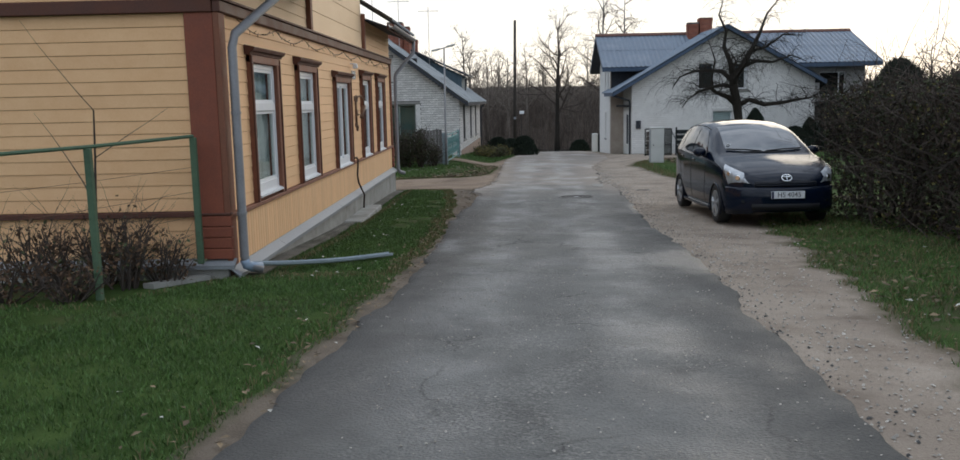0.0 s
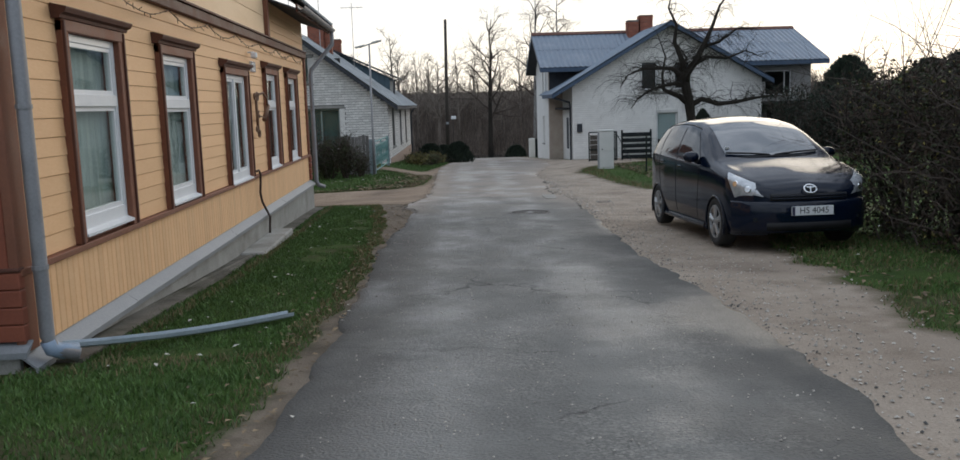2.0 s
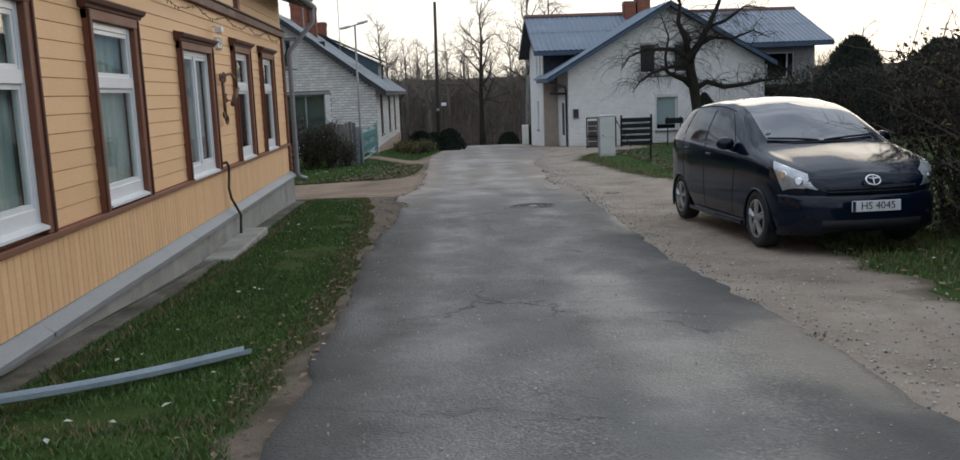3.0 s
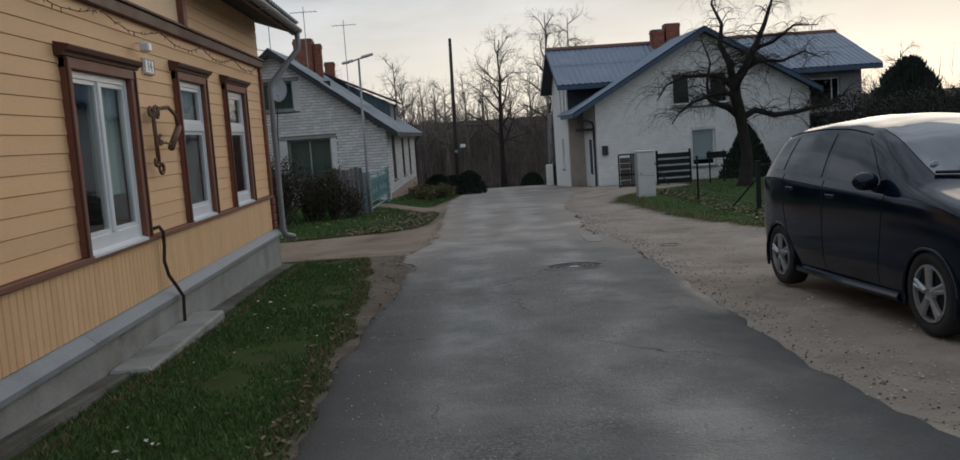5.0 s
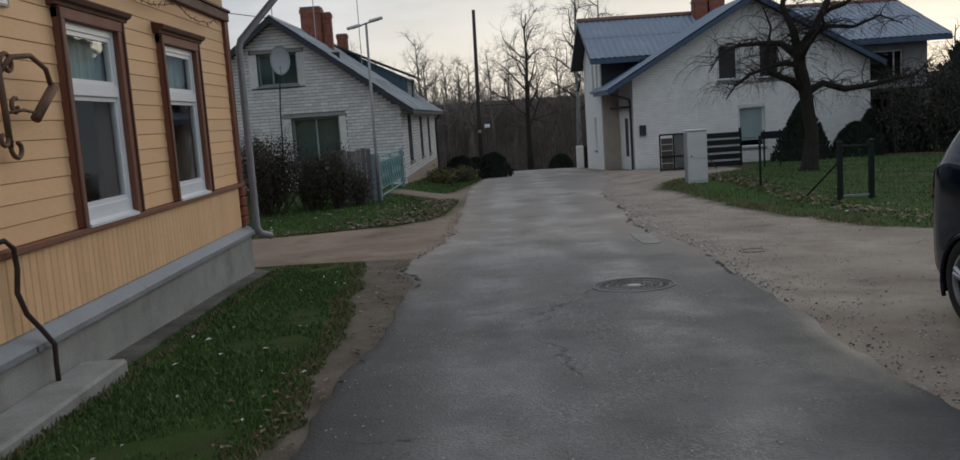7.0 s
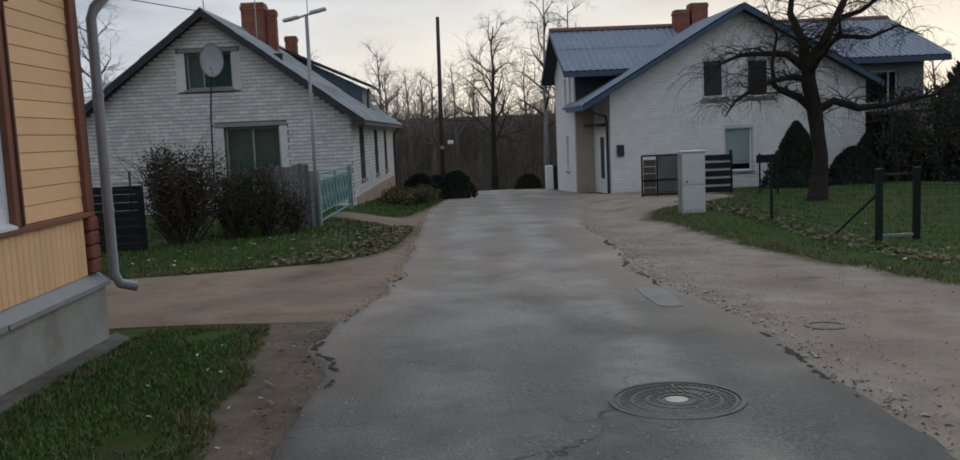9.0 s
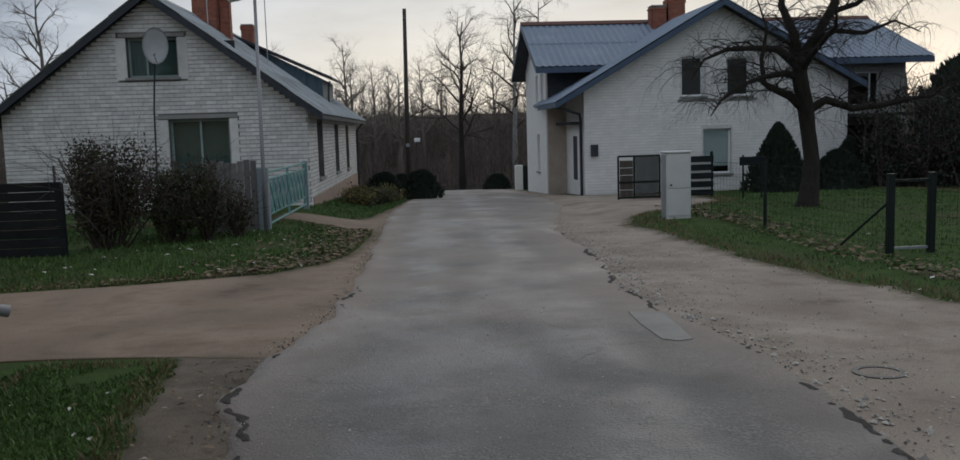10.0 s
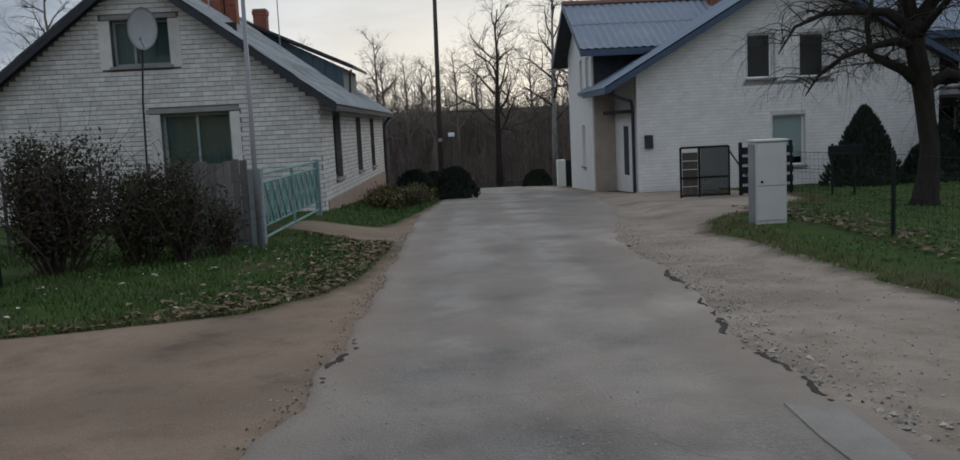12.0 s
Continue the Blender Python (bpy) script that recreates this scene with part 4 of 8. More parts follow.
# a hose out of the wall down over the plinth
tagged(part("hose", a_tube([(FX + 0.0, 16.80, 0.43), (FX + 0.08, 16.84, 0.45), (FX + 0.085, 16.93, 0.39), (FX + 0.07, 16.97, 0.25), (FX + 0.06, 16.95, 0.10), (FX + 0.07, 17.01, -0.05), (FX + 0.11, 17.11, -0.19), (FX + 0.145, 17.17, -0.30), (FX + 0.13, 17.19, -0.44), (FX + 0.12, 17.21, -0.56)], 0.018, 8), M_CABLE, smooth=True), "dark rusty hose hanging from the wall over the plinth", "hose")
# flood light
lamp = thing("wall_lamp", "small white lamp under the frieze board", "lamp")
part("lamp_body", a_box(FX + 0.05, FX + 0.14, 16.92, 17.02, 2.13, 2.22, 0.015), M_WHITE, lamp)
part("lamp_arm", a_tube([(FX + 0.0, 16.97, 2.22), (FX + 0.09, 16.97, 2.22)], 0.012, 6), M_WHITE, lamp)
# apron and doorstep
def on_ground(name, outline, lift, deep, material, label, category, kind=""):
    bm = bmesh.new()
    top = [bm.verts.new((x, y, gz(x, y) + lift)) for x, y in outline]
    low = [bm.verts.new((x, y, gz(x, y) - deep)) for x, y in outline]
    bm.faces.new(top)
    for i in range(len(outline)):
        j = (i + 1) % len(outline)
        bm.faces.new((top[i], low[i], low[j], top[j]))
    return tagged(part(name, bm, material), label, category, kind=kind)


verge_edge = [(FX + 0.27 + 0.06 * noise.noise((0, y * 1.1, 0)), y) for y in np.arange(9.3, 23.3, 0.35)]
on_ground("apron", [(FX + 0.0, y) for y in np.arange(23.3, 9.2, -0.7)] + verge_edge, 0.025, 0.05, mat("dirty_apron", (0.085, 0.078, 0.064), (0.19, 0.175, 0.15), 2.4, 70, 0.95, bump=0.5, c3=(0.06, 0.058, 0.040), c3_scale=1.6, c3_at=0.55, spec=0.2), "dirty worn concrete apron along the plinth", "apron", "structure")
bm = a_box(FX + 0.06, FX + 0.40, 15.25, 17.7, -0.80, -0.56, 0.02)
tagged(part("doorstep", bm, M_CONCRETE), "low cast concrete slab against the plinth", "slab")

# ---- white brick house on the left ----
def brickwork(house_part, material, top, u0, u1, z0, holes, place, count, bl=0.25, bh=0.086, joint=0.014):
    """Bricks standing 8 mm proud of their joints. place(u, v, d): a point of the face. The first full ones are pieces, the rest one mesh."""
    shared = None
    verts, faces, made = [], [], 0
    rows = int((max(top(u0 + (u1 - u0) * i / 40) for i in range(41)) - z0) / (bh + joint))
    for r in range(rows):
        a = z0 + r * (bh + joint)
        b = a + bh
        u = u0 - (0.5 * (bl + joint) if r % 2 else 0) - 0.03 * rng.random()
        while u < u1:
            p, q = max(u, u0), min(u + bl, u1)
            u += bl + 0.5 * joint
            for h in holes:
                if h[2] - 0.03 < (a + b) / 2 < h[3] + 0.03:
                    if p < h[0] < q:
                        q = h[0]
                    elif p < h[1] < q:
                        p = h[1]
                    elif h[0] <= p and q <= h[1]:
                        q = p
            tp, tq = min(b, top(p)), min(b, top(q))
            if q - p < 0.03 or min(tp, tq) < a + 0.008:
                continue
            cut = min(tp, tq) < b
            out = 0.008 + rng.uniform(-0.002, 0.003)
            da, db = rng.uniform(-0.003, 0.003), rng.uniform(-0.003, 0.003)
            if made < count and not cut and q - p > bl - 0.001 and u > count_from(u0, u1):
                if shared is None:
                    shared = [(x, y, z) for x in (-bl / 2, bl / 2) for y in (0.0, 1.0) for z in (-bh / 2, bh / 2)]
                    o, eu, ev, ed = (Vector(place(*k)) for k in ((0, 0, 0), (1, 0, 0), (0, 1, 0), (0, 0, 1)))
                    eu, ev, ed = eu - o, ev - o, ed - o
                    me = bpy.data.meshes.new("brick")
                    vv = [eu * x + ev * z + ed * (0.010 if y else -0.004) for x, y, z in shared]
                    # order: (u-,back,z-),(u-,back,z+),(u-,front,z-),(u-,front,z+),(u+,back..)...
                    me.from_pydata([tuple(v) for v in vv], [], [(2, 6, 7, 3), (0, 2, 3, 1), (4, 5, 7, 6), (0, 4, 6, 2), (1, 3, 7, 5)])
                    me.materials.append(material)
                ob = new("brick", me)
                ob.parent = house_part
                ob.location = Vector(place((p + q) / 2, (a + b) / 2, rng.uniform(-0.002, 0.002)))
                made += 1
                continue
            k = len(verts)
            for uu, vv2 in ((p, a + da), (q, a + db), (q, tq + db), (p, tp + da)):
                verts.append(place(uu, vv2, out))
            for uu, vv2 in ((p, a), (q, a), (q, tq), (p, tp)):
                verts.append(place(uu, vv2, -0.004))
            faces += [(k, k + 1, k + 2, k + 3), (k, k + 4, k + 5, k + 1), (k + 1, k + 5, k + 6, k + 2), (k + 2, k + 6, k + 7, k + 3), (k + 3, k + 7, k + 4, k)]
    ob = raw("brickwork", verts, faces, material, house_part)
    return tagged(ob, kind="stuff")


def count_from(u0, u1):
    return u0 + 0.45 * (u1 - u0)


def gable_slices(bm, u0, u1, z0, top, holes, y0, y1, ridge):
    """A wall under a sloping top, in upright slices with its openings left out."""
    us = sorted({u0, u1, ridge, *[h for q in holes for h in q[:2]]})
    for a, b in zip(us, us[1:]):
        low = min(top(a), top(b))
        zs = [z0] + sorted(z for z in {h for q in holes for h in q[2:]} if z < low - 0.01)
        rows = [((c, c), (d, d)) for c, d in zip(zs, zs[1:])] + [((zs[-1], zs[-1]), (top(a), top(b)))]
        for (c0, c1), (d0, d1) in rows:
            mz = (c0 + min(d0, d1)) / 2
            if not any(q[0] <= a + 1e-6 and b <= q[1] + 1e-6 and q[2] < mz < q[3] for q in holes):
                prism(bm, [(a, c0), (b, c1), (b, d1), (a, d0)], "y", y0, y1)
    return bm


LH = pose(-1.88, 38.95, 0, 0, 0, -2.15)
left_house = thing("house", "white brick house with a grey corrugated roof and red chimney", "house", LH)
LW, LE, LA, LD = -7.45, 1.60, 4.36, 13.9
ltop = lambda u: LA - (LA - LE) * abs(u + 3.72) / 3.72
LWIN = [(-3.42, -1.94, -0.05, 1.34), (-4.32, -3.10, 2.40, 3.36)]
bm = gable_slices(bmesh.new(), LW, 0, -1.3, lambda u: ltop(u) - 0.02, LWIN, 0.0, 0.28, -3.72)
weld(bm)
lg = part("wall", bm, M_MORTAR, left_house, "gable wall of white lime bricks with grey joints")
SWIN = [(1.75, 2.95, -0.30, 1.22), (6.05, 7.15, -0.34, 1.18), (9.7, 10.75, -0.36, 1.16)]
bm = bmesh.new()
for a, b, c, d in slabs(0.29, LD, -1.3, LE - 0.05, SWIN):
    box(bm, -0.28, 0.0, a, b, c, d)
weld(bm)
ls = part("wall", bm, M_MORTAR, left_house, "side wall of white lime bricks")
part("wall", a_box(LW, LW + 0.28, 0.29, LD, -1.3, LE - 0.05), M_MORTAR, left_house)
bm = a_box(LW + 0.29, -0.29, LD - 0.28, LD, -1.3, LE - 0.05)
prism(bm, [(LW, LE - 0.05), (0, LE - 0.05), (-3.72, LA - 0.05)], "y", LD - 0.28, LD)
part("wall", bm, M_MORTAR, left_house)
# inner surfaces added behind the panes, their black standing for unlit rooms
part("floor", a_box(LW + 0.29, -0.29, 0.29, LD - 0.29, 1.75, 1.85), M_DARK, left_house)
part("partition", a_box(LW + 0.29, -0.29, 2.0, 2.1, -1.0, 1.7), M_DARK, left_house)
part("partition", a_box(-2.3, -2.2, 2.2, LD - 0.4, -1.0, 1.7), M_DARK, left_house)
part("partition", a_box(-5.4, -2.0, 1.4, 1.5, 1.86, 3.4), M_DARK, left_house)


def brick_window(parent, u0, u1, z0, z1, place_axis, frame_m, depth, mullions, curtain, sill_label=""):
    """A window set back in a brick wall. place_axis 'y': it looks towards -y at y=0; 'x': it looks towards +x at x=0."""
    def bx(a, b, d0, d1, c, d, bev=0.0):
        return a_box(a, b, d0, d1, c, d, bev) if place_axis == "y" else a_box(-d1, -d0, a, b, c, d, bev)
    win = part("window", bx(u0, u1, depth + 0.06, depth + 0.061, z0, z0 + 0.01), frame_m, parent)
    w = 0.055
    for q in ((u0, u0 + w, z0, z1), (u1 - w, u1, z0, z1), (u0 + w, u1 - w, z0, z0 + w), (u0 + w, u1 - w, z1 - w, z1)):
        part("window_frame", bx(q[0], q[1], depth, depth + 0.06, q[2], q[3], 0.004), frame_m, win)
    for f in mullions:
        m = u0 + (u1 - u0) * f
        part("mullion", bx(m - 0.025, m + 0.025, depth + 0.002, depth + 0.055, z0 + w, z1 - w), frame_m, win)
    us = [u0 + w] + [u0 + (u1 - u0) * f for f in mullions] + [u1 - w]
    for a, b in zip(us, us[1:]):
        pane = part("pane", bx(a + 0.01, b - 0.01, depth + 0.03, depth + 0.034, z0 + w, z1 - w), M_GLASS, win)
        pane.visible_shadow = False
    if curtain is not None:
        part("curtain", bx(u0 + 0.03, u1 - 0.03, depth + 0.14, depth + 0.15, z0 + 0.02, z1 - 0.02), curtain, win)
    part("window_sill", bx(u0 - 0.06, u1 + 0.06, -0.07, 0.1, z0 - 0.07, z0 - 0.005, 0.006), M_LINTEL, win)
    return win


M_GREEN_FRAME = mat("grey_green_window_paint", (0.20, 0.27, 0.26), (0.29, 0.36, 0.34), 5, 60, 0.6, bump=0.1)
M_BROWN_FRAME = mat("dark_window_paint", (0.05, 0.04, 0.035), (0.08, 0.065, 0.055), 5, 60, 0.6, bump=0.1)
brick_window(left_house, *LWIN[0], "y", M_GREEN_FRAME, 0.14, (0.5,), M_CURTAIN_GREEN)
brick_window(left_house, *LWIN[1], "y", M_GREEN_FRAME, 0.14, (0.36,), M_CURTAIN_GREEN)
for q in SWIN:
    brick_window(left_house, *q, "x", M_BROWN_FRAME, 0.12, (0.5,), None)
part("lintel", a_box(-3.72, -1.72, -0.03, 0.05, 1.36, 1.46, 0.006), M_LINTEL, left_house, "concrete lintel")
part("lintel", a_box(-4.5, -2.9, -0.02, 0.05, 3.38, 3.47, 0.006), M_LINTEL, left_house, "concrete lintel")
for a, b in ((-3.66, -3.43), (-1.93, -1.72)):
    part("pier", a_box(a, b, -0.018, 0.05, -0.05, 1.345, 0.004), M_BRICK, left_house)
for a, b in ((-4.58, -4.33), (-3.09, -2.84)):
    part("pier", a_box(a, b, -0.018, 0.05, 2.34, 3.36, 0.004), M_BRICK, left_house)
part("plinth", a_box(-0.02, 0.03, 0.3, LD, -1.5, -0.72), mat("brick_red_plinth", (0.30, 0.20, 0.15), (0.40, 0.30, 0.24), 4, 50, 0.9, bump=0.3), left_house, "reddish weathered brick plinth")
# roof: two slopes with overhang, verge boards and dormer
OV, sl = 0.38, (LA - LE) / 3.72
for s, (xe, xr) in ((1, (0.40, -3.72)), (-1, (-7.84, -3.72))):
    ze = LE - 0.40 * sl + 0.07
    roof_sheet("roof", M_GREY_ROOF, left_house, (xe, -OV, ze), (xe, LD + 0.3, ze), (xr, LD + 0.3, LA + 0.07), (xr, -OV, LA + 0.07), 80, 0.022, 5, label="weathered grey corrugated fibre-cement sheets")
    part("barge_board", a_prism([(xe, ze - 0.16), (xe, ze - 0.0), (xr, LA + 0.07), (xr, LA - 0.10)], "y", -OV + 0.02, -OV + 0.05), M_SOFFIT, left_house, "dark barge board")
    # underside of the roof, its shade put into the colour
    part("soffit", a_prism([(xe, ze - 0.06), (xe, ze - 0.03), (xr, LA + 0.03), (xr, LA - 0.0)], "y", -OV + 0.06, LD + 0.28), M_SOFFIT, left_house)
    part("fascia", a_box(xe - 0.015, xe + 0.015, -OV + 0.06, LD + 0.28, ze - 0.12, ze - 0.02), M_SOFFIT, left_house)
part("ridge_cap", a_prism([(-3.9, LA - 0.03), (-3.72, LA + 0.12), (-3.54, LA - 0.03), (-3.54, LA + 0.0), (-3.72, LA + 0.15), (-3.9, LA + 0.0)], "y", -OV, LD + 0.3), M_GREY_ROOF, left_house)
# dormer far down the slope
bm = a_prism([(-3.2, 3.9), (-0.55, 1.95), (-0.55, 2.75), (-3.2, 4.1)], "y", 8.2, 11.4)
part("dormer", bm, M_BLUE_BOARD, left_house, "dormer clad in weathered blue boards")
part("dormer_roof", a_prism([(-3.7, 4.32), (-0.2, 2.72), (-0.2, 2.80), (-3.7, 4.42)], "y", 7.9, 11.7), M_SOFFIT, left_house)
for k in range(7):
    x = -0.75 - 0.36 * k
    part("board", a_box(x - 0.33, x, 8.17, 8.198, 1.95 + (-0.55 - x) * 0.735, 2.75 + (-0.55 - x) * 0.48), M_BLUE_BOARD, left_house)
part("downpipe", a_tube([(-0.28, 8.05, 2.66), (-0.34, 8.1, 2.5), (-0.36, 8.12, 1.95)], 0.035, 8), M_SOFFIT, left_house)
part("downpipe", a_tube([(0.32, LD + 0.2, 1.33), (0.1, LD + 0.1, 1.05), (0.06, LD + 0.08, 0.9), (0.06, LD + 0.08, -1.2)], 0.045, 8), M_SOFFIT, left_house)


def chimney(name, parent, x0, x1, y0, y1, z0, z1, label):
    c = part(name, a_box(x0 + 0.012, x1 - 0.012, y0 + 0.012, y1 - 0.012, z0, z1 - 0.01), M_MORTAR, parent, label)
    r, h, n = 0, 0.075, 0
    z = z0
    verts, faces = [], []
    while z + h <= z1:
        grow = 0.03 if z1 - z < 0.2 else 0.0
        for wall in range(4):
            ln = (x1 - x0) if wall % 2 == 0 else (y1 - y0)
            u = -0.13 if r % 2 else 0.0
            while u < ln:
                a, b = max(0, u), min(ln, u + 0.245)
                u += 0.257
                if b - a < 0.03:
                    continue
                k = len(verts)
                for d in (grow, -0.02):
                    for uu, zz in ((a, z), (b, z), (b, z + h - 0.01), (a, z + h - 0.01)):
                        if wall == 0:
                            verts.append((x0 + uu, y0 - d, zz))
                        elif wall == 1:
                            verts.append((x1 + d, y0 + uu, zz))
                        elif wall == 2:
                            verts.append((x1 - uu, y1 + d, zz))
                        else:
                            verts.append((x0 - d, y1 - uu, zz))
                faces += [(k, k + 1, k + 2, k + 3), (k, k + 4, k + 5, k + 1), (k + 1, k + 5, k + 6, k + 2), (k + 2, k + 6, k + 7, k + 3), (k + 3, k + 7, k + 4, k)]
        z += h
        r += 1
    tagged(raw("brickwork", verts, faces, M_REDBRICK, c), kind="stuff")
    part("cap", a_box(x0 + 0.0, x1, y0, y1, z1 - 0.012, z1 + 0.02), M_LINTEL, c)
    return c


chimney("chimney", left_house, -3.75, -3.05, 4.2, 4.85, 3.4, 5.25, "red brick chimney")
chimney("chimney", left_house, -3.03, -2.74, 4.45, 4.80, 3.3, 5.05, "red brick chimney")
chimney("chimney", left_house, -3.4, -3.0, 9.2, 9.6, 3.6, 4.75, "small brick chimney with a sheet cap")
# antennas on the roof
M_STEEL = mat("galvanised_steel", (0.34, 0.35, 0.36), (0.46, 0.47, 0.48), 5, 60, 0.4, 0.6, metal=0.7, bump=0.05)
for x, y, h, seed in ((-3.66, -0.2, 1.5, 1), (-2.0, 6.2, 3.0, 2), (-3.0, 2.9, 2.4, 3)):
    zb = ltop(x) + 0.05
    ant = thing("antenna", "thin metal television aerial on the roof", "antenna", LH)
    part("mast", a_tube([(x, y, zb), (x, y, zb + h)], 0.016, 6), M_STEEL, ant)
    if seed > 1:
        part("boom", a_tube([(x - 0.5, y, zb + h - 0.2), (x + 0.5, y, zb + h - 0.2)], 0.012, 5), M_STEEL, ant)
        for i in range(6):
            xx = x - 0.45 + 0.18 * i
            part("element", a_tube([(xx, y - 0.3, zb + h - 0.2), (xx, y + 0.3, zb + h - 0.2)], 0.007, 4), M_STEEL, ant)
# satellite dish on its mast
dish = thing("satellite_dish", "pale grey satellite dish on a tall mast before the gable", "satellite dish", LH)
part("mast", a_tube([(-3.72, -0.32, gz(-5.6, 38.6) - 0.1), (-3.66, -0.30, 1.6), (-3.56, -0.26, 3.0)], 0.022, 8), M_SOFFIT, dish, smooth=True)
bm = bmesh.new()
rings = []
for i in range(7):
    r = 0.46 * i / 6
    rings.append([bm.verts.new((r * 0.66 * math.cos(t), 0.12 * (i / 6) ** 2 * -1, r * math.sin(t))) for t in [2 * math.pi * k / 28 for k in range(28)]] if i else [bm.verts.new((0, 0, 0))])
for k in range(28):
    bm.faces.new((rings[0][0], rings[1][k], rings[1][(k + 1) % 28]))
for a, b in zip(rings[1:], rings[2:]):
    for k in range(28):
        bm.faces.new((a[k], b[k], b[(k + 1) % 28], a[(k + 1) % 28]))
bmesh.ops.solidify(bm, geom=bm.faces[:], thickness=0.012)
d = part("reflector", bm, mat("dish_paint", (0.52, 0.53, 0.54), (0.62, 0.63, 0.64), 4, 40, 0.5, bump=0), dish, "pale grey oval reflector", smooth=True)
d.matrix_basis = pose(-3.52, -0.30, 3.10, -12, 0, 14)
part("feed_arm", a_tube([(-3.5, -0.3, 2.68), (-3.42, -0.75, 2.82)], 0.012, 6), M_STEEL, dish)
part("feed_horn", a_tube([(-3.42, -0.80, 2.86), (-3.44, -0.70, 2.9)], 0.03, 8), M_STEEL, dish)
# brickwork comes last in the house
brickwork(lg, M_BRICK, lambda u: ltop(u) - 0.03, LW, 0, -1.2, [(h[0] - 0.24, h[1] + 0.22, h[2] - 0.08, h[3] + 0.12) for h in LWIN], lambda u, v, d: (u, -d, v), 300)
brickwork(ls, M_BRICK, lambda u: LE - 0.1, 0.0, LD, -1.2, [(h[0] - 0.03, h[1] + 0.03, h[2] - 0.08, h[3] + 0.02) for h in SWIN], lambda u, v, d: (d, u, v), 0)

# ---- white house with the blue roof on the right ----
right_house = thing("house", "white painted brick house with a blue corrugated roof", "house")
GY, GX0, GX1, GA, GAZ = 46.0, 6.65, 15.95, 11.35, 4.88
GS = 0.568                                   # slope of the gable roof
rtop = lambda u: GAZ - GS * abs(u - GA)
RWIN = [(10.03, 10.88, 1.80, 3.13), (11.64, 12.52, 1.78, 3.10), (10.79, 11.79, -0.86, 0.68)]
bm = gable_slices(bmesh.new(), GX0, GX1, -2.0, lambda u: rtop(u) - 0.05, RWIN, GY, GY + 0.3, GA)
weld(bm)
rg = part("wall", bm, M_MORTAR_PAINT, right_house, "white painted brick gable")
part("wall", a_box(GX0, GX0 + 0.3, GY + 0.31, 49.2, -2.2, rtop(GX0) - 0.1), M_BRICK_PAINT, right_house)
part("wall", a_box(GX1 - 0.3, GX1, GY + 0.31, 48.4, -2.0, rtop(GX1) - 0.1), M_BRICK_PAINT, right_house)
# cross wing behind
WX0, WX1, WY0, WY1, WRZ, WEZ = 5.95, 19.3, 49.2, 54.6, 4.92, 3.12
WR = (WY0 + WY1) / 2
# beige render toned browner for the shade in the porch recess
part("wall", a_box(WX0, GX0 - 0.0, WY0, WY0 + 0.3, -2.4, 3.3), mat("shaded_beige_porch_render", (0.36, 0.30, 0.25), (0.46, 0.40, 0.34), 3, 60, 0.9, bump=0.2), right_house, "beige rendered wall of the porch recess, browned for its shade")
bm = bmesh.new()
WW = [(50.05, 50.65, 1.75, 2.95), (51.3, 51.9, 1.75, 2.95), (51.1, 51.75, -0.85, 0.62)]
for a, b, c, d in slabs(WY0 + 0.31, WY1, -2.6, 3.3, WW):
    box(bm, WX0, WX0 + 0.3, a, b, c, d)
prism(bm, [(WY0 + 0.31, 3.3), (WY1, 3.3), (WR, WRZ - 0.1)], "x", WX0, WX0 + 0.3)
weld(bm)
rw = part("wall", bm, M_BRICK_PAINT, right_house, "white painted road-side wall")
part("wall", a_box(WX0 + 0.31, WX1, WY1, WY1 + 0.3, -2.6, 3.3), M_BRICK_PAINT, right_house)
bm = bmesh.new()
EW = [(16.9, 18.3, 1.35, 2.6), (17.0, 18.6, -1.2, 0.7)]
for a, b, c, d in slabs(GX1, WX1, -2.0, 3.2, EW):
    box(bm, a, b, 48.1, 48.4, c, d)
part("wall", bm, mat("grey_render", (0.33, 0.325, 0.31), (0.42, 0.41, 0.395), 3, 60, 0.9, bump=0.2), right_house, "grey rendered wall above the terrace")
bm = a_box(WX1 - 0.3, WX1, 48.41, WY1, -2.0, 3.2)
prism(bm, [(48.41, 3.2), (WY1, 3.2), (WR, WRZ - 0.1)], "x", WX1 - 0.3, WX1)
part("wall", bm, M_BRICK_PAINT, right_house)
# added rooms: the dark behind the glass is put into their colour
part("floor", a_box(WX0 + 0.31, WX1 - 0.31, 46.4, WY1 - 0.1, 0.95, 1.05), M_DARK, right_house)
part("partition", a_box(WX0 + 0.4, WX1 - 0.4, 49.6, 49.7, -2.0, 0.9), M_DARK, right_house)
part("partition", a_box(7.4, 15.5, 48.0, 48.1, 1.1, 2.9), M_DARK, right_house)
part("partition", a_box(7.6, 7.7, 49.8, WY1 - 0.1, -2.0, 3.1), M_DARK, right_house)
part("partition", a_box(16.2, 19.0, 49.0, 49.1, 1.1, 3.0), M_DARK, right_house)
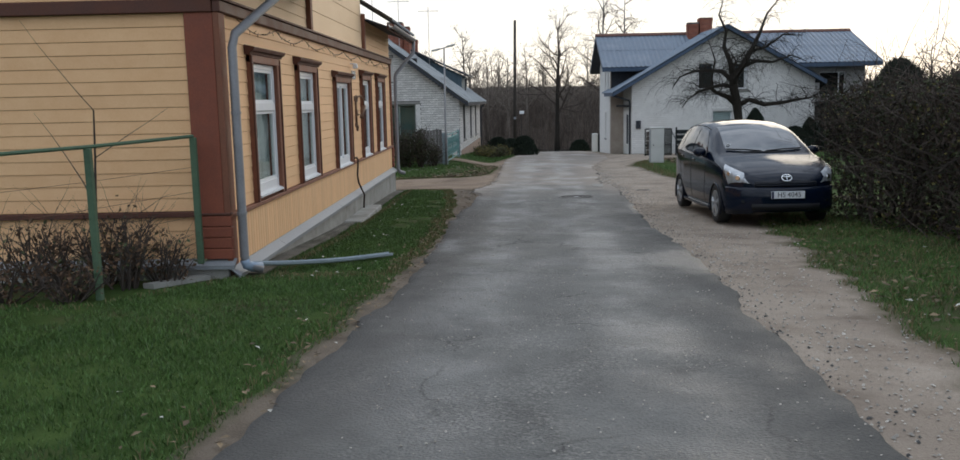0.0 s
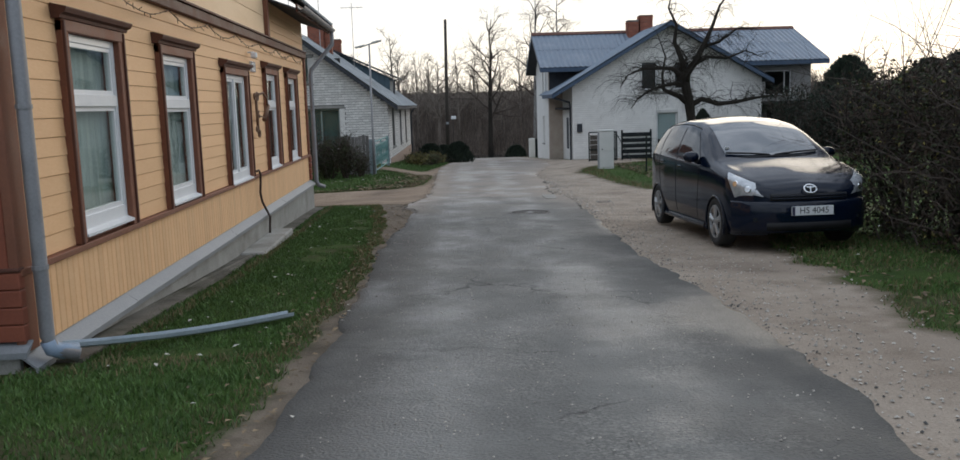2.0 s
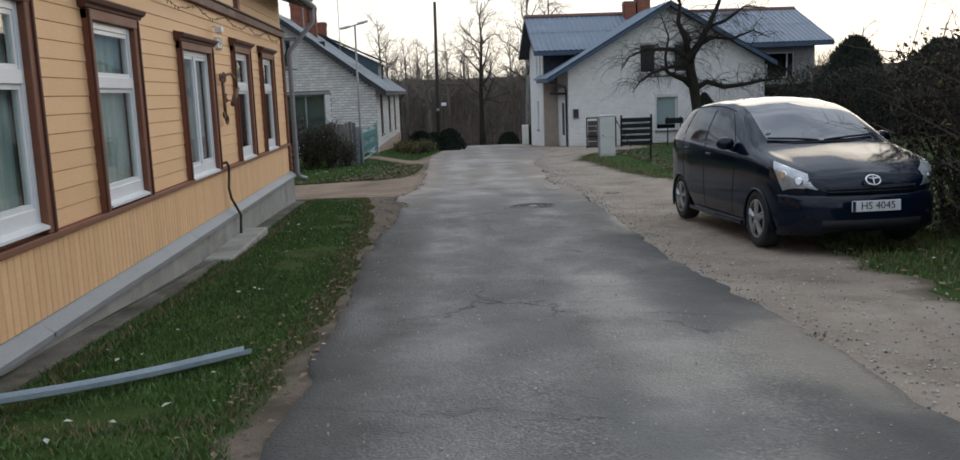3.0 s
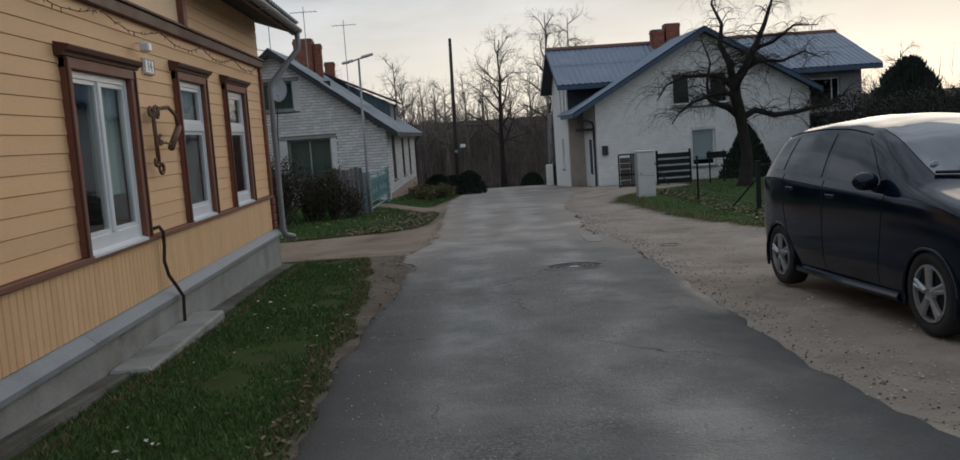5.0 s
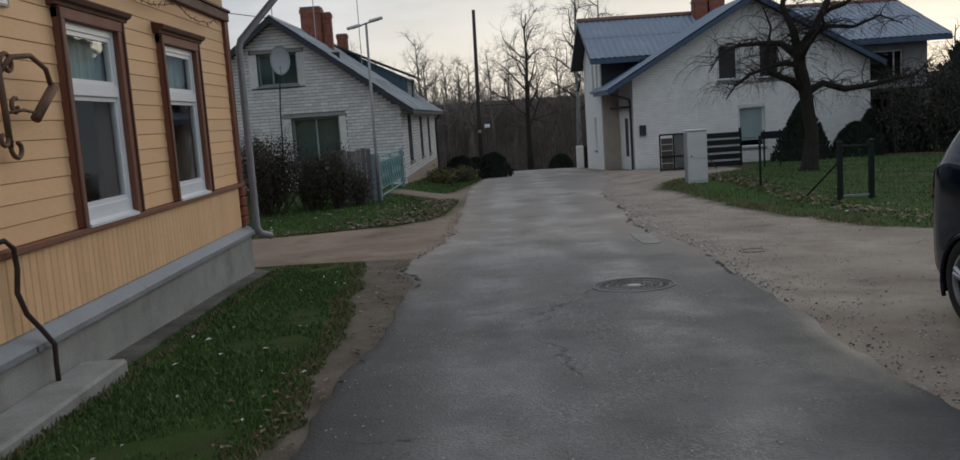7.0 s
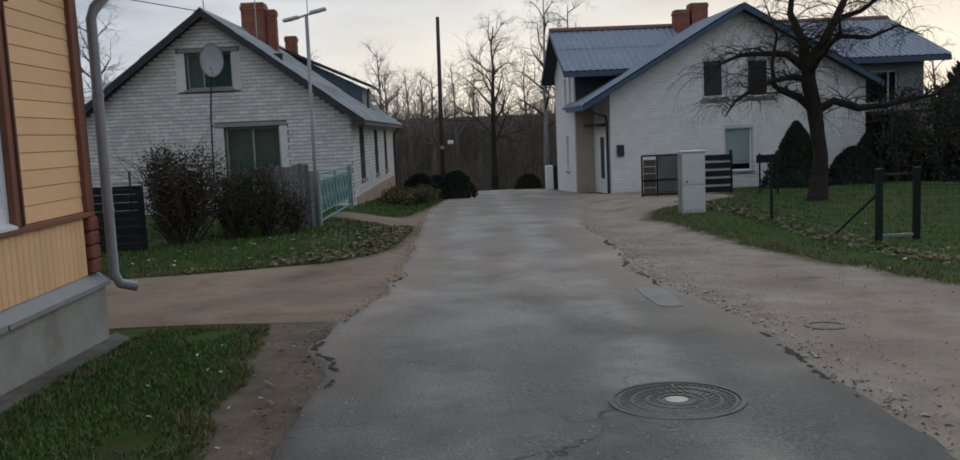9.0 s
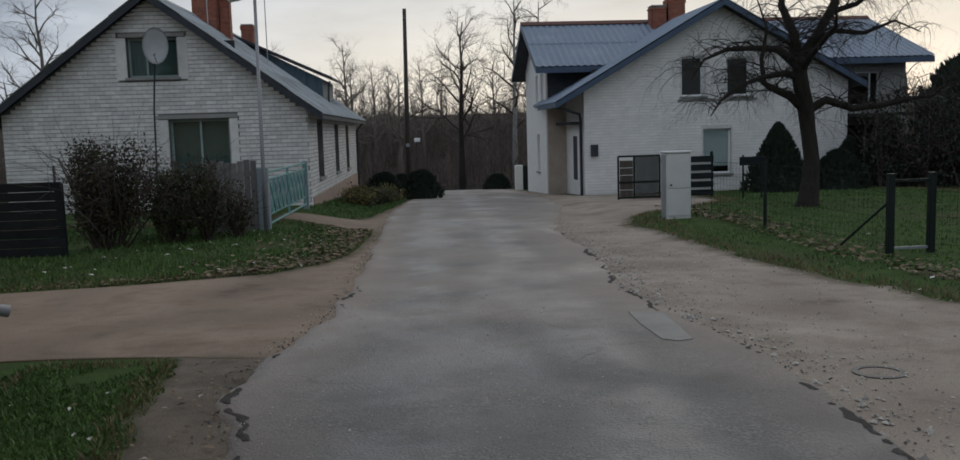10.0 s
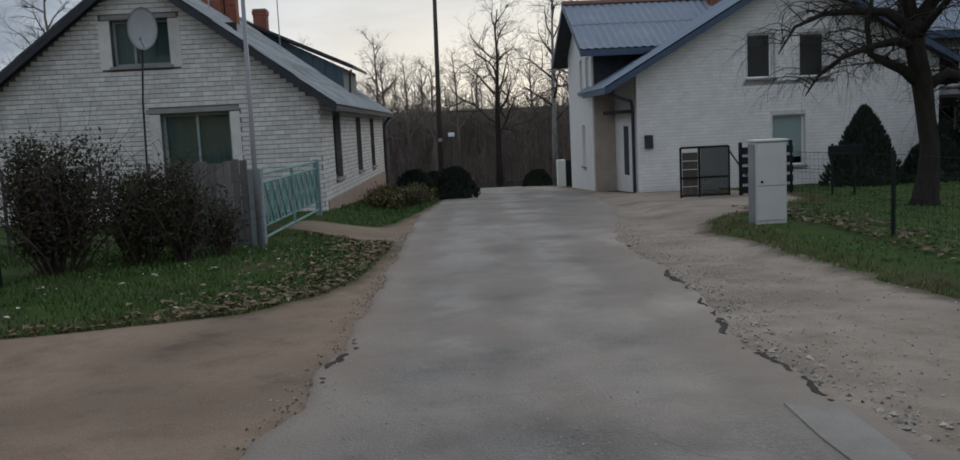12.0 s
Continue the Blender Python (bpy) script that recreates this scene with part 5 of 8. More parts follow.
# roofs
LEX, REX = 5.62, 16.35
for xe in (LEX, REX):
    ze = rtop(xe) + 0.08
    roof_sheet("roof", M_BLUE_ROOF, right_house, (xe, GY - 0.55, ze), (xe, 50.6 if xe < GA else 49.4, ze), (GA, 51.6, GAZ + 0.1), (GA, GY - 0.55, GAZ + 0.1), 24, 0.022, 1, label="blue-grey corrugated sheets")
    part("barge_board", a_prism([(xe, ze - 0.20), (xe, ze - 0.01), (GA, GAZ + 0.09), (GA, GAZ - 0.11)], "y", GY - 0.57, GY - 0.53), M_BLUE_TRIM, right_house, "blue barge board")
    # soffits here also hold the shade under the roof in their colour
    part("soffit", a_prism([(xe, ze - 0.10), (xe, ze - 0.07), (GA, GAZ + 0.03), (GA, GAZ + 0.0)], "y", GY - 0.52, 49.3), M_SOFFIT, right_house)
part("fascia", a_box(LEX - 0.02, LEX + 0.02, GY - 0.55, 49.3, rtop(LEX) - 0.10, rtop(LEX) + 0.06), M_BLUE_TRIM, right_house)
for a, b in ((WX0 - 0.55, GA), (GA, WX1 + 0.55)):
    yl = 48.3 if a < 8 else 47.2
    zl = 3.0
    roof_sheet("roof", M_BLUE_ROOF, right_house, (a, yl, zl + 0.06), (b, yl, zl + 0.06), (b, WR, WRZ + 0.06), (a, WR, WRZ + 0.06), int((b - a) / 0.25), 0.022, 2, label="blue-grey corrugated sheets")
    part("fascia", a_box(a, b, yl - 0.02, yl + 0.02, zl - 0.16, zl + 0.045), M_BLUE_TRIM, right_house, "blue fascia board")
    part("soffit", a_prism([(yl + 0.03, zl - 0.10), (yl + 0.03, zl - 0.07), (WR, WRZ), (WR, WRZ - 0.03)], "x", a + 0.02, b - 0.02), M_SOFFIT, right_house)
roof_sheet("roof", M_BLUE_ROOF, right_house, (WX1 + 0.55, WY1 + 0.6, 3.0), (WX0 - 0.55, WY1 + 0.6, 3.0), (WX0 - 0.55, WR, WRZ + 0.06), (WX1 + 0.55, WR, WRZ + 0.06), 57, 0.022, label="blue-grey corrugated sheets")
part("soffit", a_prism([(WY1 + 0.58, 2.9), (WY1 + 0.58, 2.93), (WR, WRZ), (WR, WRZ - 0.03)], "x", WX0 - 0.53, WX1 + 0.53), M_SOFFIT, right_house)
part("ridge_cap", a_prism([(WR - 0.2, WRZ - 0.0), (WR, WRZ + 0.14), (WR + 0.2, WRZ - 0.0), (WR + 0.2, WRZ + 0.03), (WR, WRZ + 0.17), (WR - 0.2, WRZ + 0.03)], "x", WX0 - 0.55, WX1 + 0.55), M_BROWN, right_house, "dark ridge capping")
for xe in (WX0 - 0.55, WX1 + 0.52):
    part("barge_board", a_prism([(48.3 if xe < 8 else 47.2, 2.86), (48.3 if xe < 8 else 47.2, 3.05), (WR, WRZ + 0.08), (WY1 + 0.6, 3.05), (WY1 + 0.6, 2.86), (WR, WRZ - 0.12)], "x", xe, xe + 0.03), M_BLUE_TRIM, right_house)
# near-black sheet over the upper recess wall below the left wing's eave
part("boarding", a_box(WX0 + 0.02, 9.2, WY0 - 0.03, WY0 - 0.005, 1.75, 3.1), M_SOFFIT, right_house, "near-black sheet over the upper recess wall")
chimney("chimney", right_house, 10.55, 11.15, 51.2, 51.8, 4.2, 5.55, "red brick chimney")
chimney("chimney", right_house, 11.2, 11.9, 51.2, 51.8, 4.2, 5.8, "red brick chimney")


def shifted(parent, q, axis, m, **kw):
    """A window built at the origin of its wall and moved to it."""
    w = brick_window(parent, *q, axis, **kw)
    w.matrix_basis = m
    return w


M_BLIND = mat("pale_blind", (0.80, 0.82, 0.84), (0.86, 0.87, 0.88), 3, 30, 0.8, bump=0.05)
for q, cur in ((RWIN[0], None), (RWIN[1], None), (RWIN[2], M_BLIND)):
    shifted(right_house, q, "y", pose(0, GY, 0), frame_m=M_WHITE, depth=0.12, mullions=(0.88,) if cur is None else (), curtain=None)
    if cur is not None:
        part("blind", a_box(q[0] + 0.06, q[1] - 0.06, GY + 0.165, GY + 0.17, q[2] + 0.25, q[3] - 0.06), cur, right_house, "drawn white blind")
for q in WW:
    w = brick_window(right_house, -q[1], -q[0], q[2], q[3], "x", M_WHITE, 0.10, (), None)
    w.matrix_basis = pose(WX0, 0, 0, 0, 0, 180)
shifted(right_house, EW[0], "y", pose(0, 48.1, 0), frame_m=M_WHITE, depth=0.1, mullions=(0.75,), curtain=None)
shifted(right_house, EW[1], "y", pose(0, 48.1, 0), frame_m=M_WHITE, depth=0.1, mullions=(0.5,), curtain=None)
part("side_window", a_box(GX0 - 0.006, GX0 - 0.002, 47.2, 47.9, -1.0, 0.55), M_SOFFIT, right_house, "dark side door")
part("downpipe", a_tube([(LEX + 0.05, GY - 0.3, 1.55), (GX0 - 0.1, GY + 0.25, 1.3), (GX0 - 0.06, GY + 0.3, 1.1), (GX0 - 0.06, GY + 0.3, -1.45), (GX0 - 0.2, GY + 0.2, -1.55)], 0.05, 8), M_SOFFIT, right_house, "dark downpipe", smooth=True)
part("lintel", a_box(9.9, 12.7, GY - 0.02, GY + 0.05, 1.60, 1.70), M_LINTEL, right_house)
mb = thing("mailbox", "black metal letter box on the white wall", "mailbox")
part("box", a_box(6.86, 7.10, GY - 0.13, GY - 0.008, -0.14, 0.26, 0.012), M_SOFFIT, mb)
part("flap", a_box(6.88, 7.08, GY - 0.145, GY - 0.131, 0.12, 0.22, 0.004), M_SOFFIT, mb)
brickwork(rg, M_BRICK_PAINT, lambda u: rtop(u) - 0.1, GX0, GX1, -1.9, [(h[0] - 0.04, h[1] + 0.04, h[2] - 0.08, h[3] + 0.04) for h in RWIN], lambda u, v, d: (u, GY - d, v), 0)

# ---- parked car ----
M_PAINT = mat("dark_blue_car_paint", (0.0022, 0.0055, 0.015), (0.003, 0.0075, 0.020), 3, 30, 0.08, 0.12, bump=0.0, spec=0.36)
M_CARGLASS = glass("car_glass", (0.10, 0.12, 0.12))
M_TYRE = mat("tyre_rubber", (0.012, 0.012, 0.012), (0.022, 0.022, 0.022), 6, 60, 0.85, bump=0.15)
M_ALLOY = mat("alloy_rim", (0.36, 0.37, 0.38), (0.46, 0.47, 0.48), 8, 60, 0.35, 0.5, metal=0.8, bump=0.03)
M_BLACK = mat("black_plastic", (0.008, 0.008, 0.009), (0.014, 0.014, 0.015), 6, 60, 0.5, 0.65, bump=0.05, spec=0.25)
M_LENS = mat("headlamp_lens", (0.30, 0.32, 0.34), (0.50, 0.52, 0.54), 9, 30, 0.12, 0.2, metal=0.35, coat=1.0, bump=0)
M_CHROME = mat("chrome", (0.70, 0.71, 0.72), (0.78, 0.79, 0.80), 5, 30, 0.12, metal=1.0, bump=0)
M_TAIL = mat("tail_lamp_red", (0.22, 0.01, 0.01), (0.30, 0.02, 0.02), 5, 30, 0.15, coat=1.0, bump=0)
M_SIDEGLASS = mat("side_glazing", (0.010, 0.012, 0.014), (0.016, 0.018, 0.020), 3, 10, 0.05, bump=0, spec=0.45)
M_PLATE = mat("number_plate_white", (0.66, 0.67, 0.68), (0.72, 0.73, 0.74), 5, 30, 0.4, bump=0)

CAR_TOP = [(0, 0.70), (0.03, 0.775), (0.10, 0.835), (0.30, 0.925), (0.60, 1.01), (0.92, 1.085), (1.04, 1.12), (1.35, 1.30), (1.70, 1.49), (2.00, 1.59), (2.40, 1.65), (2.90, 1.665), (3.50, 1.64), (3.90, 1.585), (4.04, 1.50), (4.16, 1.27), (4.26, 1.0), (4.33, 0.85), (4.36, 0.7)]
CAR_BELT = [(0, 0.64), (0.04, 0.70), (0.12, 0.765), (0.30, 0.86), (0.60, 0.95), (1.0, 1.02), (1.5, 1.055), (2.5, 1.10), (3.5, 1.15), (4.0, 1.16), (4.2, 1.05), (4.3, 0.87), (4.36, 0.66)]
CAR_W = [(0, 0.36), (0.03, 0.47), (0.08, 0.58), (0.15, 0.69), (0.22, 0.76), (0.30, 0.81), (0.45, 0.855), (0.80, 0.872), (1.4, 0.885), (3.2, 0.885), (3.8, 0.868), (4.1, 0.835), (4.25, 0.77), (4.36, 0.62)]
CAR_RAIL = [(0, 0.20), (0.1, 0.36), (0.3, 0.50), (0.6, 0.58), (1.0, 0.68), (1.3, 0.69), (1.8, 0.645), (2.2, 0.625), (3.0, 0.62), (3.8, 0.585), (4.1, 0.56), (4.3, 0.50), (4.36, 0.42)]
CAR_LOW = [(0, 0.30), (0.05, 0.22), (0.3, 0.19), (4.0, 0.20), (4.3, 0.26), (4.36, 0.34)]


def soft(table, s):
    return sum(w * lerp(s + d, table) for d, w in ((-0.10, 0.15), (-0.05, 0.2), (0, 0.3), (0.05, 0.2), (0.10, 0.15))) if 0.12 < s < 4.24 else lerp(s, table)


def car_point(s, v):
    """A point of the body's right half: s metres behind the nose; v from 0 (middle of hood and roof) to 1 (sill)."""
    top, belt, w, rail, low = (soft(t, s) for t in (CAR_TOP, CAR_BELT, CAR_W, CAR_RAIL, CAR_LOW))
    tall = max(0.0, top - belt)
    k = [(0.0, top), (rail * 0.55, top - 0.012 - 0.02 * tall), (rail, top - 0.02 - 0.11 * tall), ((rail + w * 0.965) / 2 + 0.02, (top + belt) / 2 - 0.02 * tall), (w * 0.965, belt), (w * 0.995, belt - 0.10 * min(1, belt)), (w, 0.62 * belt), (w * 0.985, 0.36 * belt + 0.02), (w * 0.93, low)]
    vs = [0, 0.14, 0.27, 0.40, 0.54, 0.63, 0.76, 0.90, 1.0]
    i = max(j for j in range(8) if v >= vs[j] - 1e-9)
    t = (v - vs[i]) / (vs[i + 1] - vs[i])
    p0, p1, p2, p3 = k[max(i - 1, 0)], k[i], k[i + 1], k[min(i + 2, 8)]
    if i == 0:
        p0 = (-k[1][0], k[1][1])
    def cr(a, b, c, d):
        return 0.5 * (2 * b + (c - a) * t + (2 * a - 5 * b + 4 * c - d) * t * t + (3 * b - a - 3 * c + d) * t ** 3)
    return Vector((cr(p0[0], p1[0], p2[0], p3[0]), s, cr(p0[1], p1[1], p2[1], p3[1])))


def car_normal(s, v):
    e = 0.004
    s0, s1, v0, v1 = max(s - e, 0.002), min(s + e, 4.358), max(v - e, 0), min(v + e, 1)
    n = (car_point(s1, v) - car_point(s0, v)).cross(car_point(s, v1) - car_point(s, v0))
    n.normalize()
    c = car_point(s, v) - Vector((0, 2.2, 0.8))
    return n if n.dot(c) > 0 else -n


CM = Matrix.Translation((4.319, 13.548, gz(4.3, 13.6) + 0.012)) @ pose(0, 0, 0, -1.45, 0, 0.66)
car = thing("car", "dark blue compact people carrier parked on the gravel verge", "car", CM)
WHEELS = [(0.86, 0.315), (3.61, 0.315)]
ss = sorted(set([0, 0.015, 0.03, 0.06, 0.09] + [round(0.12 + 0.03 * i, 3) for i in range(141)] + [4.33, 4.345, 4.36]))
ss = [s for s in ss if s <= 4.36]
vv = [i / 60 for i in range(61)]
bm = bmesh.new()
for side in (1, -1):
    grid = [[bm.verts.new((side * (p := car_point(s, v)).x, p.y, p.z)) for v in vv] for s in ss]
    for a, b in zip(grid, grid[1:]):
        for i in range(60):
            q = (a[i], b[i], b[i + 1], a[i + 1])
            c = sum((x.co for x in q), Vector()) / 4
            if any((c.y - wy) ** 2 + (c.z - wz + 0.015) ** 2 < 0.345 ** 2 for wy, wz in WHEELS) and abs(c.x) > 0.6:
                continue
            bm.faces.new(q)
bmesh.ops.remove_doubles(bm, verts=bm.verts[:], dist=0.0008)
for s in (0, 4.36):
    ends = [v for v in bm.verts if abs(v.co.y - s) < 1e-4]
    ends.sort(key=lambda v: math.atan2(v.co.z - 0.5, v.co.x))
    bm.faces.new(ends)
body = part("body", bm, M_PAINT, car, "glossy dark blue body", smooth=True)
part("underbody", a_box(-0.74, 0.74, 0.25, 4.1, 0.22, 0.40), M_BLACK, car)


def patch(name, material, outline, lift, parent, side=1, n=14, label=""):
    """A skin over the body between front and rear edges: outline(f) gives (s0, s1, v) for f from 0 to 1."""
    bm = bmesh.new()
    rows = []
    for j in range(n + 1):
        s0, s1, v = outline(j / n)
        row = []
        for i in range(n + 1):
            s = s0 + (s1 - s0) * i / n
            p = car_point(s, v) + car_normal(s, v) * lift
            row.append(bm.verts.new((side * p.x, p.y, p.z)))
        rows.append(row)
    for a, b in zip(rows, rows[1:]):
        for i in range(n):
            bm.faces.new((a[i], b[i], b[i + 1], a[i + 1]))
    return part(name, bm, material, parent, label, smooth=True)


def wide_patch(name, material, s0f, s1f, vmax, lift, parent, n=20, label=""):
    """A skin over both halves, from v=-vmax to vmax; its front and rear edges are functions of the share across."""
    bm = bmesh.new()
    rows = []
    for j in range(2 * n + 1):
        f = (j - n) / n
        row = []
        for i in range(n + 1):
            a, b = s0f(abs(f)), s1f(abs(f))
            s = a + (b - a) * i / n
            v = abs(f) * vmax(s)
            p = car_point(s, v) + car_normal(s, max(v, 0.001)) * lift
            row.append(bm.verts.new((math.copysign(p.x, f) if f else 0, p.y, p.z)))
        rows.append(row)
    for a, b in zip(rows, rows[1:]):
        for i in range(n):
            bm.faces.new((a[i], b[i], b[i + 1], a[i + 1]))
    return part(name, bm, material, parent, label, smooth=True)


# inside
part("seat", a_box(-0.66, -0.12, 1.9, 2.4, 0.5, 1.15, 0.05), M_BLACK, car)
part("seat", a_box(0.12, 0.66, 1.9, 2.4, 0.5, 1.15, 0.05), M_BLACK, car)
part("rear_seat", a_box(-0.66, 0.66, 2.9, 3.3, 0.5, 1.12, 0.05), M_BLACK, car)
part("dashboard", a_box(-0.72, 0.72, 1.15, 1.5, 0.6, 0.95, 0.04), M_BLACK, car)
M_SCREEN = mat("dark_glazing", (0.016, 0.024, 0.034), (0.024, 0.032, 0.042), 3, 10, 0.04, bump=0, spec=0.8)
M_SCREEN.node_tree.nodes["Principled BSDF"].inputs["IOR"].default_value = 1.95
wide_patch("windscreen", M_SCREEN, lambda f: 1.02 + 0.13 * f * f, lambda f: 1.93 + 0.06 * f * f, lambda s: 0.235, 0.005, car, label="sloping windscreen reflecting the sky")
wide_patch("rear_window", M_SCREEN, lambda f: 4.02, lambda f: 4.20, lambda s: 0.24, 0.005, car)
for sd in (1, -1):
    patch("front_window", M_SIDEGLASS, lambda f: (1.98 - 0.50 * f ** 0.8, 2.50 + 0.03 * f, 0.315 + 0.21 * f), 0.005, car, sd)
    patch("rear_door_window", M_SIDEGLASS, lambda f: (2.585 + 0.03 * f, 3.36 + 0.07 * f, 0.315 + 0.21 * f), 0.005, car, sd)
    patch("quarter_window", M_SIDEGLASS, lambda f: (3.44 + 0.07 * f, 3.72 + 0.10 * f, 0.325 + 0.19 * f), 0.005, car, sd)
    # corners of the lamp over the wing: inner top, outer rear top, outer rear bottom, inner bottom
    bm, n = bmesh.new(), 16
    qa, qb, qc, qd = (0.19, 0.41), (0.57, 0.47), (0.30, 0.69), (0.06, 0.60)
    net = []
    for j in range(n + 1):
        g, row = j / n, []
        for i in range(n + 1):
            f = i / n
            s = (qa[0] * (1 - f) + qb[0] * f) * (1 - g) + (qd[0] * (1 - f) + qc[0] * f) * g
            v = (qa[1] * (1 - f) + qb[1] * f) * (1 - g) + (qd[1] * (1 - f) + qc[1] * f) * g
            p = car_point(s, v) + car_normal(s, v) * (0.006 + 0.012 * (1 - (2 * f - 1) ** 2) * (1 - (2 * g - 1) ** 2))
            row.append(bm.verts.new((sd * p.x, p.y, p.z)))
        net.append(row)
    for a, b in zip(net, net[1:]):
        for i in range(n):
            bm.faces.new((a[i], b[i], b[i + 1], a[i + 1]))
    hl = part("headlight", bm, M_LENS, car, "clear swept-back headlamp", smooth=True)
    for s, v in ((0.17, 0.58), (0.30, 0.58)):
        p, nn = car_point(s, v), car_normal(s, v)
        c = Vector((sd * p.x, p.y, p.z))
        nn = Vector((sd * nn.x, nn.y, nn.z))
        part("bulb_ring", a_tube([c + nn * 0.012, c + nn * 0.022], [0.042, 0.032], 16), M_CHROME, hl, smooth=False)
    patch("tail_light", M_TAIL, lambda f: (4.13 + 0.04 * f, 4.30, 0.50 + 0.13 * f), 0.006, car, sd)
    p, nn = car_point(0.10, 0.80), car_normal(0.10, 0.80)
    f = Vector((sd * p.x, p.y, p.z)) + Vector((sd * nn.x, nn.y, nn.z)) * 0.035
    part("fog_light", a_tube([f, f + Vector((sd * nn.x, nn.y, nn.z)) * 0.018], 0.026, 16), M_SIDEGLASS, car)
    # mirror
    bm = bmesh.new()
    bmesh.ops.create_uvsphere(bm, u_segments=20, v_segments=12, radius=1)
    for q in bm.verts:
        q.co = Vector((sd * 0.955 + q.co.x * 0.11, 1.58 + q.co.y * (0.075 if q.co.y < 0 else 0.03), 1.125 + q.co.z * 0.075))
    mir = part("mirror", bm, M_PAINT, car, "rounded door mirror", smooth=True)
    part("mirror_foot", a_tube([(sd * 0.83, 1.60, 1.045), (sd * 0.92, 1.59, 1.09)], [0.035, 0.03], 8), M_BLACK, mir)
    for s in (2.38, 3.28):
        p = car_point(s, 0.645)
        part("door_handle", a_box(sd * p.x - 0.012, sd * p.x + 0.022, s - 0.09, s + 0.09, p.z - 0.016, p.z + 0.016, 0.008), M_CHROME if s < 0 else M_PAINT, car)
    # door gaps
    for path in ([(1.42 + 0.02 * i, 0.54 + 0.045 * i) for i in range(10)], [(2.545 + 0.004 * i, 0.54 + 0.045 * i) for i in range(10)], [(3.46 - 0.002 * i - 0.02 * max(0, i - 4), 0.54 + 0.045 * i) for i in range(10)]):
        pts = [car_point(s, v) + car_normal(s, v) * 0.0005 for s, v in path]
        part("door_gap", a_tube([(sd * q.x, q.y, q.z) for q in pts], 0.004, 5), M_BLACK, car)
    pts = [car_point(s, 0.288 if s > 1.75 else 0.245) + car_normal(s, 0.27) * 0.002 for s in np.arange(2.0, 3.9, 0.1)]
    part("roof_gutter", a_tube([(sd * q.x, q.y, q.z) for q in pts], 0.007, 5), M_BLACK, car)
    part("side_skirt", a_tube([(sd * 0.84, 1.3, 0.22), (sd * 0.85, 2.2, 0.215), (sd * 0.84, 3.2, 0.22)], 0.035, 8), M_PAINT, car)
    # wheels with arches
    for wy, wz in WHEELS:
        arch = [(sd * (car_point(wy, 0.76).x - 0.008), wy + 0.345 * math.cos(a), wz - 0.015 + 0.345 * math.sin(a)) for a in [math.pi * (-0.12 + 1.24 * i / 24) for i in range(25)]]
        part("wheel_arch", a_tube(arch, 0.016, 6), M_PAINT, car, smooth=True)
        bm = bmesh.new()
        a0 = [(sd * 0.60, wy + 0.36 * math.cos(a), wz + 0.36 * math.sin(a)) for a in [math.pi * (-0.1 + 1.2 * i / 16) for i in range(17)]]
        lo, hi = [bm.verts.new(q) for q in a0], [bm.verts.new((sd * 0.868, q[1], q[2])) for q in a0]
        for i in range(16):
            bm.faces.new((lo[i], lo[i + 1], hi[i + 1], hi[i]))
        bm.faces.new(lo)
        part("wheel_well", bm, M_BLACK, car)
        wh = part("wheel", a_tube([(sd * 0.66, wy, wz), (sd * 0.68, wy, wz), (sd * 0.84, wy, wz)], [0.15, 0.19, 0.19], 24), M_BLACK, car)
        prof = [(0.66, 0.20), (0.66, 0.285), (0.68, 0.312), (0.72, 0.318), (0.82, 0.318), (0.855, 0.308), (0.868, 0.28), (0.862, 0.222), (0.84, 0.212)]
        bm = bmesh.new()
        rings = [[bm.verts.new((sd * x, wy + r * math.cos(t), wz + r * math.sin(t))) for t in [2 * math.pi * i / 40 for i in range(40)]] for x, r in prof]
        for a, b in zip(rings, rings[1:] + rings[:1]):
            for i in range(40):
                bm.faces.new((a[i], a[(i + 1) % 40], b[(i + 1) % 40], b[i]))
        part("tyre", bm, M_TYRE, wh, smooth=True)
        bm = bmesh.new()
        prof = [(0.835, 0.214), (0.866, 0.214), (0.866, 0.196), (0.835, 0.19)]
        rings = [[bm.verts.new((sd * x, wy + r * math.cos(t), wz + r * math.sin(t))) for t in [2 * math.pi * i / 40 for i in range(40)]] for x, r in prof]
        for a, b in zip(rings, rings[1:] + rings[:1]):
            for i in range(40):
                bm.faces.new((a[i], a[(i + 1) % 40], b[(i + 1) % 40], b[i]))
        tube(bm, [(sd * 0.835, wy, wz), (sd * 0.868, wy, wz)], [0.062, 0.05], 16)
        for i in range(5):
            t = 2 * math.pi * i / 5 + 0.3
            for w, o in ((0.028, 0.07), (0.028, -0.07)):
                tube(bm, [(sd * 0.86, wy + 0.04 * math.cos(t), wz + 0.04 * math.sin(t)), (sd * 0.858, wy + 0.2 * math.cos(t + o * 1.6), wz + 0.2 * math.sin(t + o * 1.6))], [w * 0.9, w * 0.7], 6)
        part("rim", bm, M_ALLOY, wh, "five-spoke alloy rim")
# nose: grille, intake, emblem, plates, wipers
NOSE = [(w, q) for q, w in CAR_W[:8]]


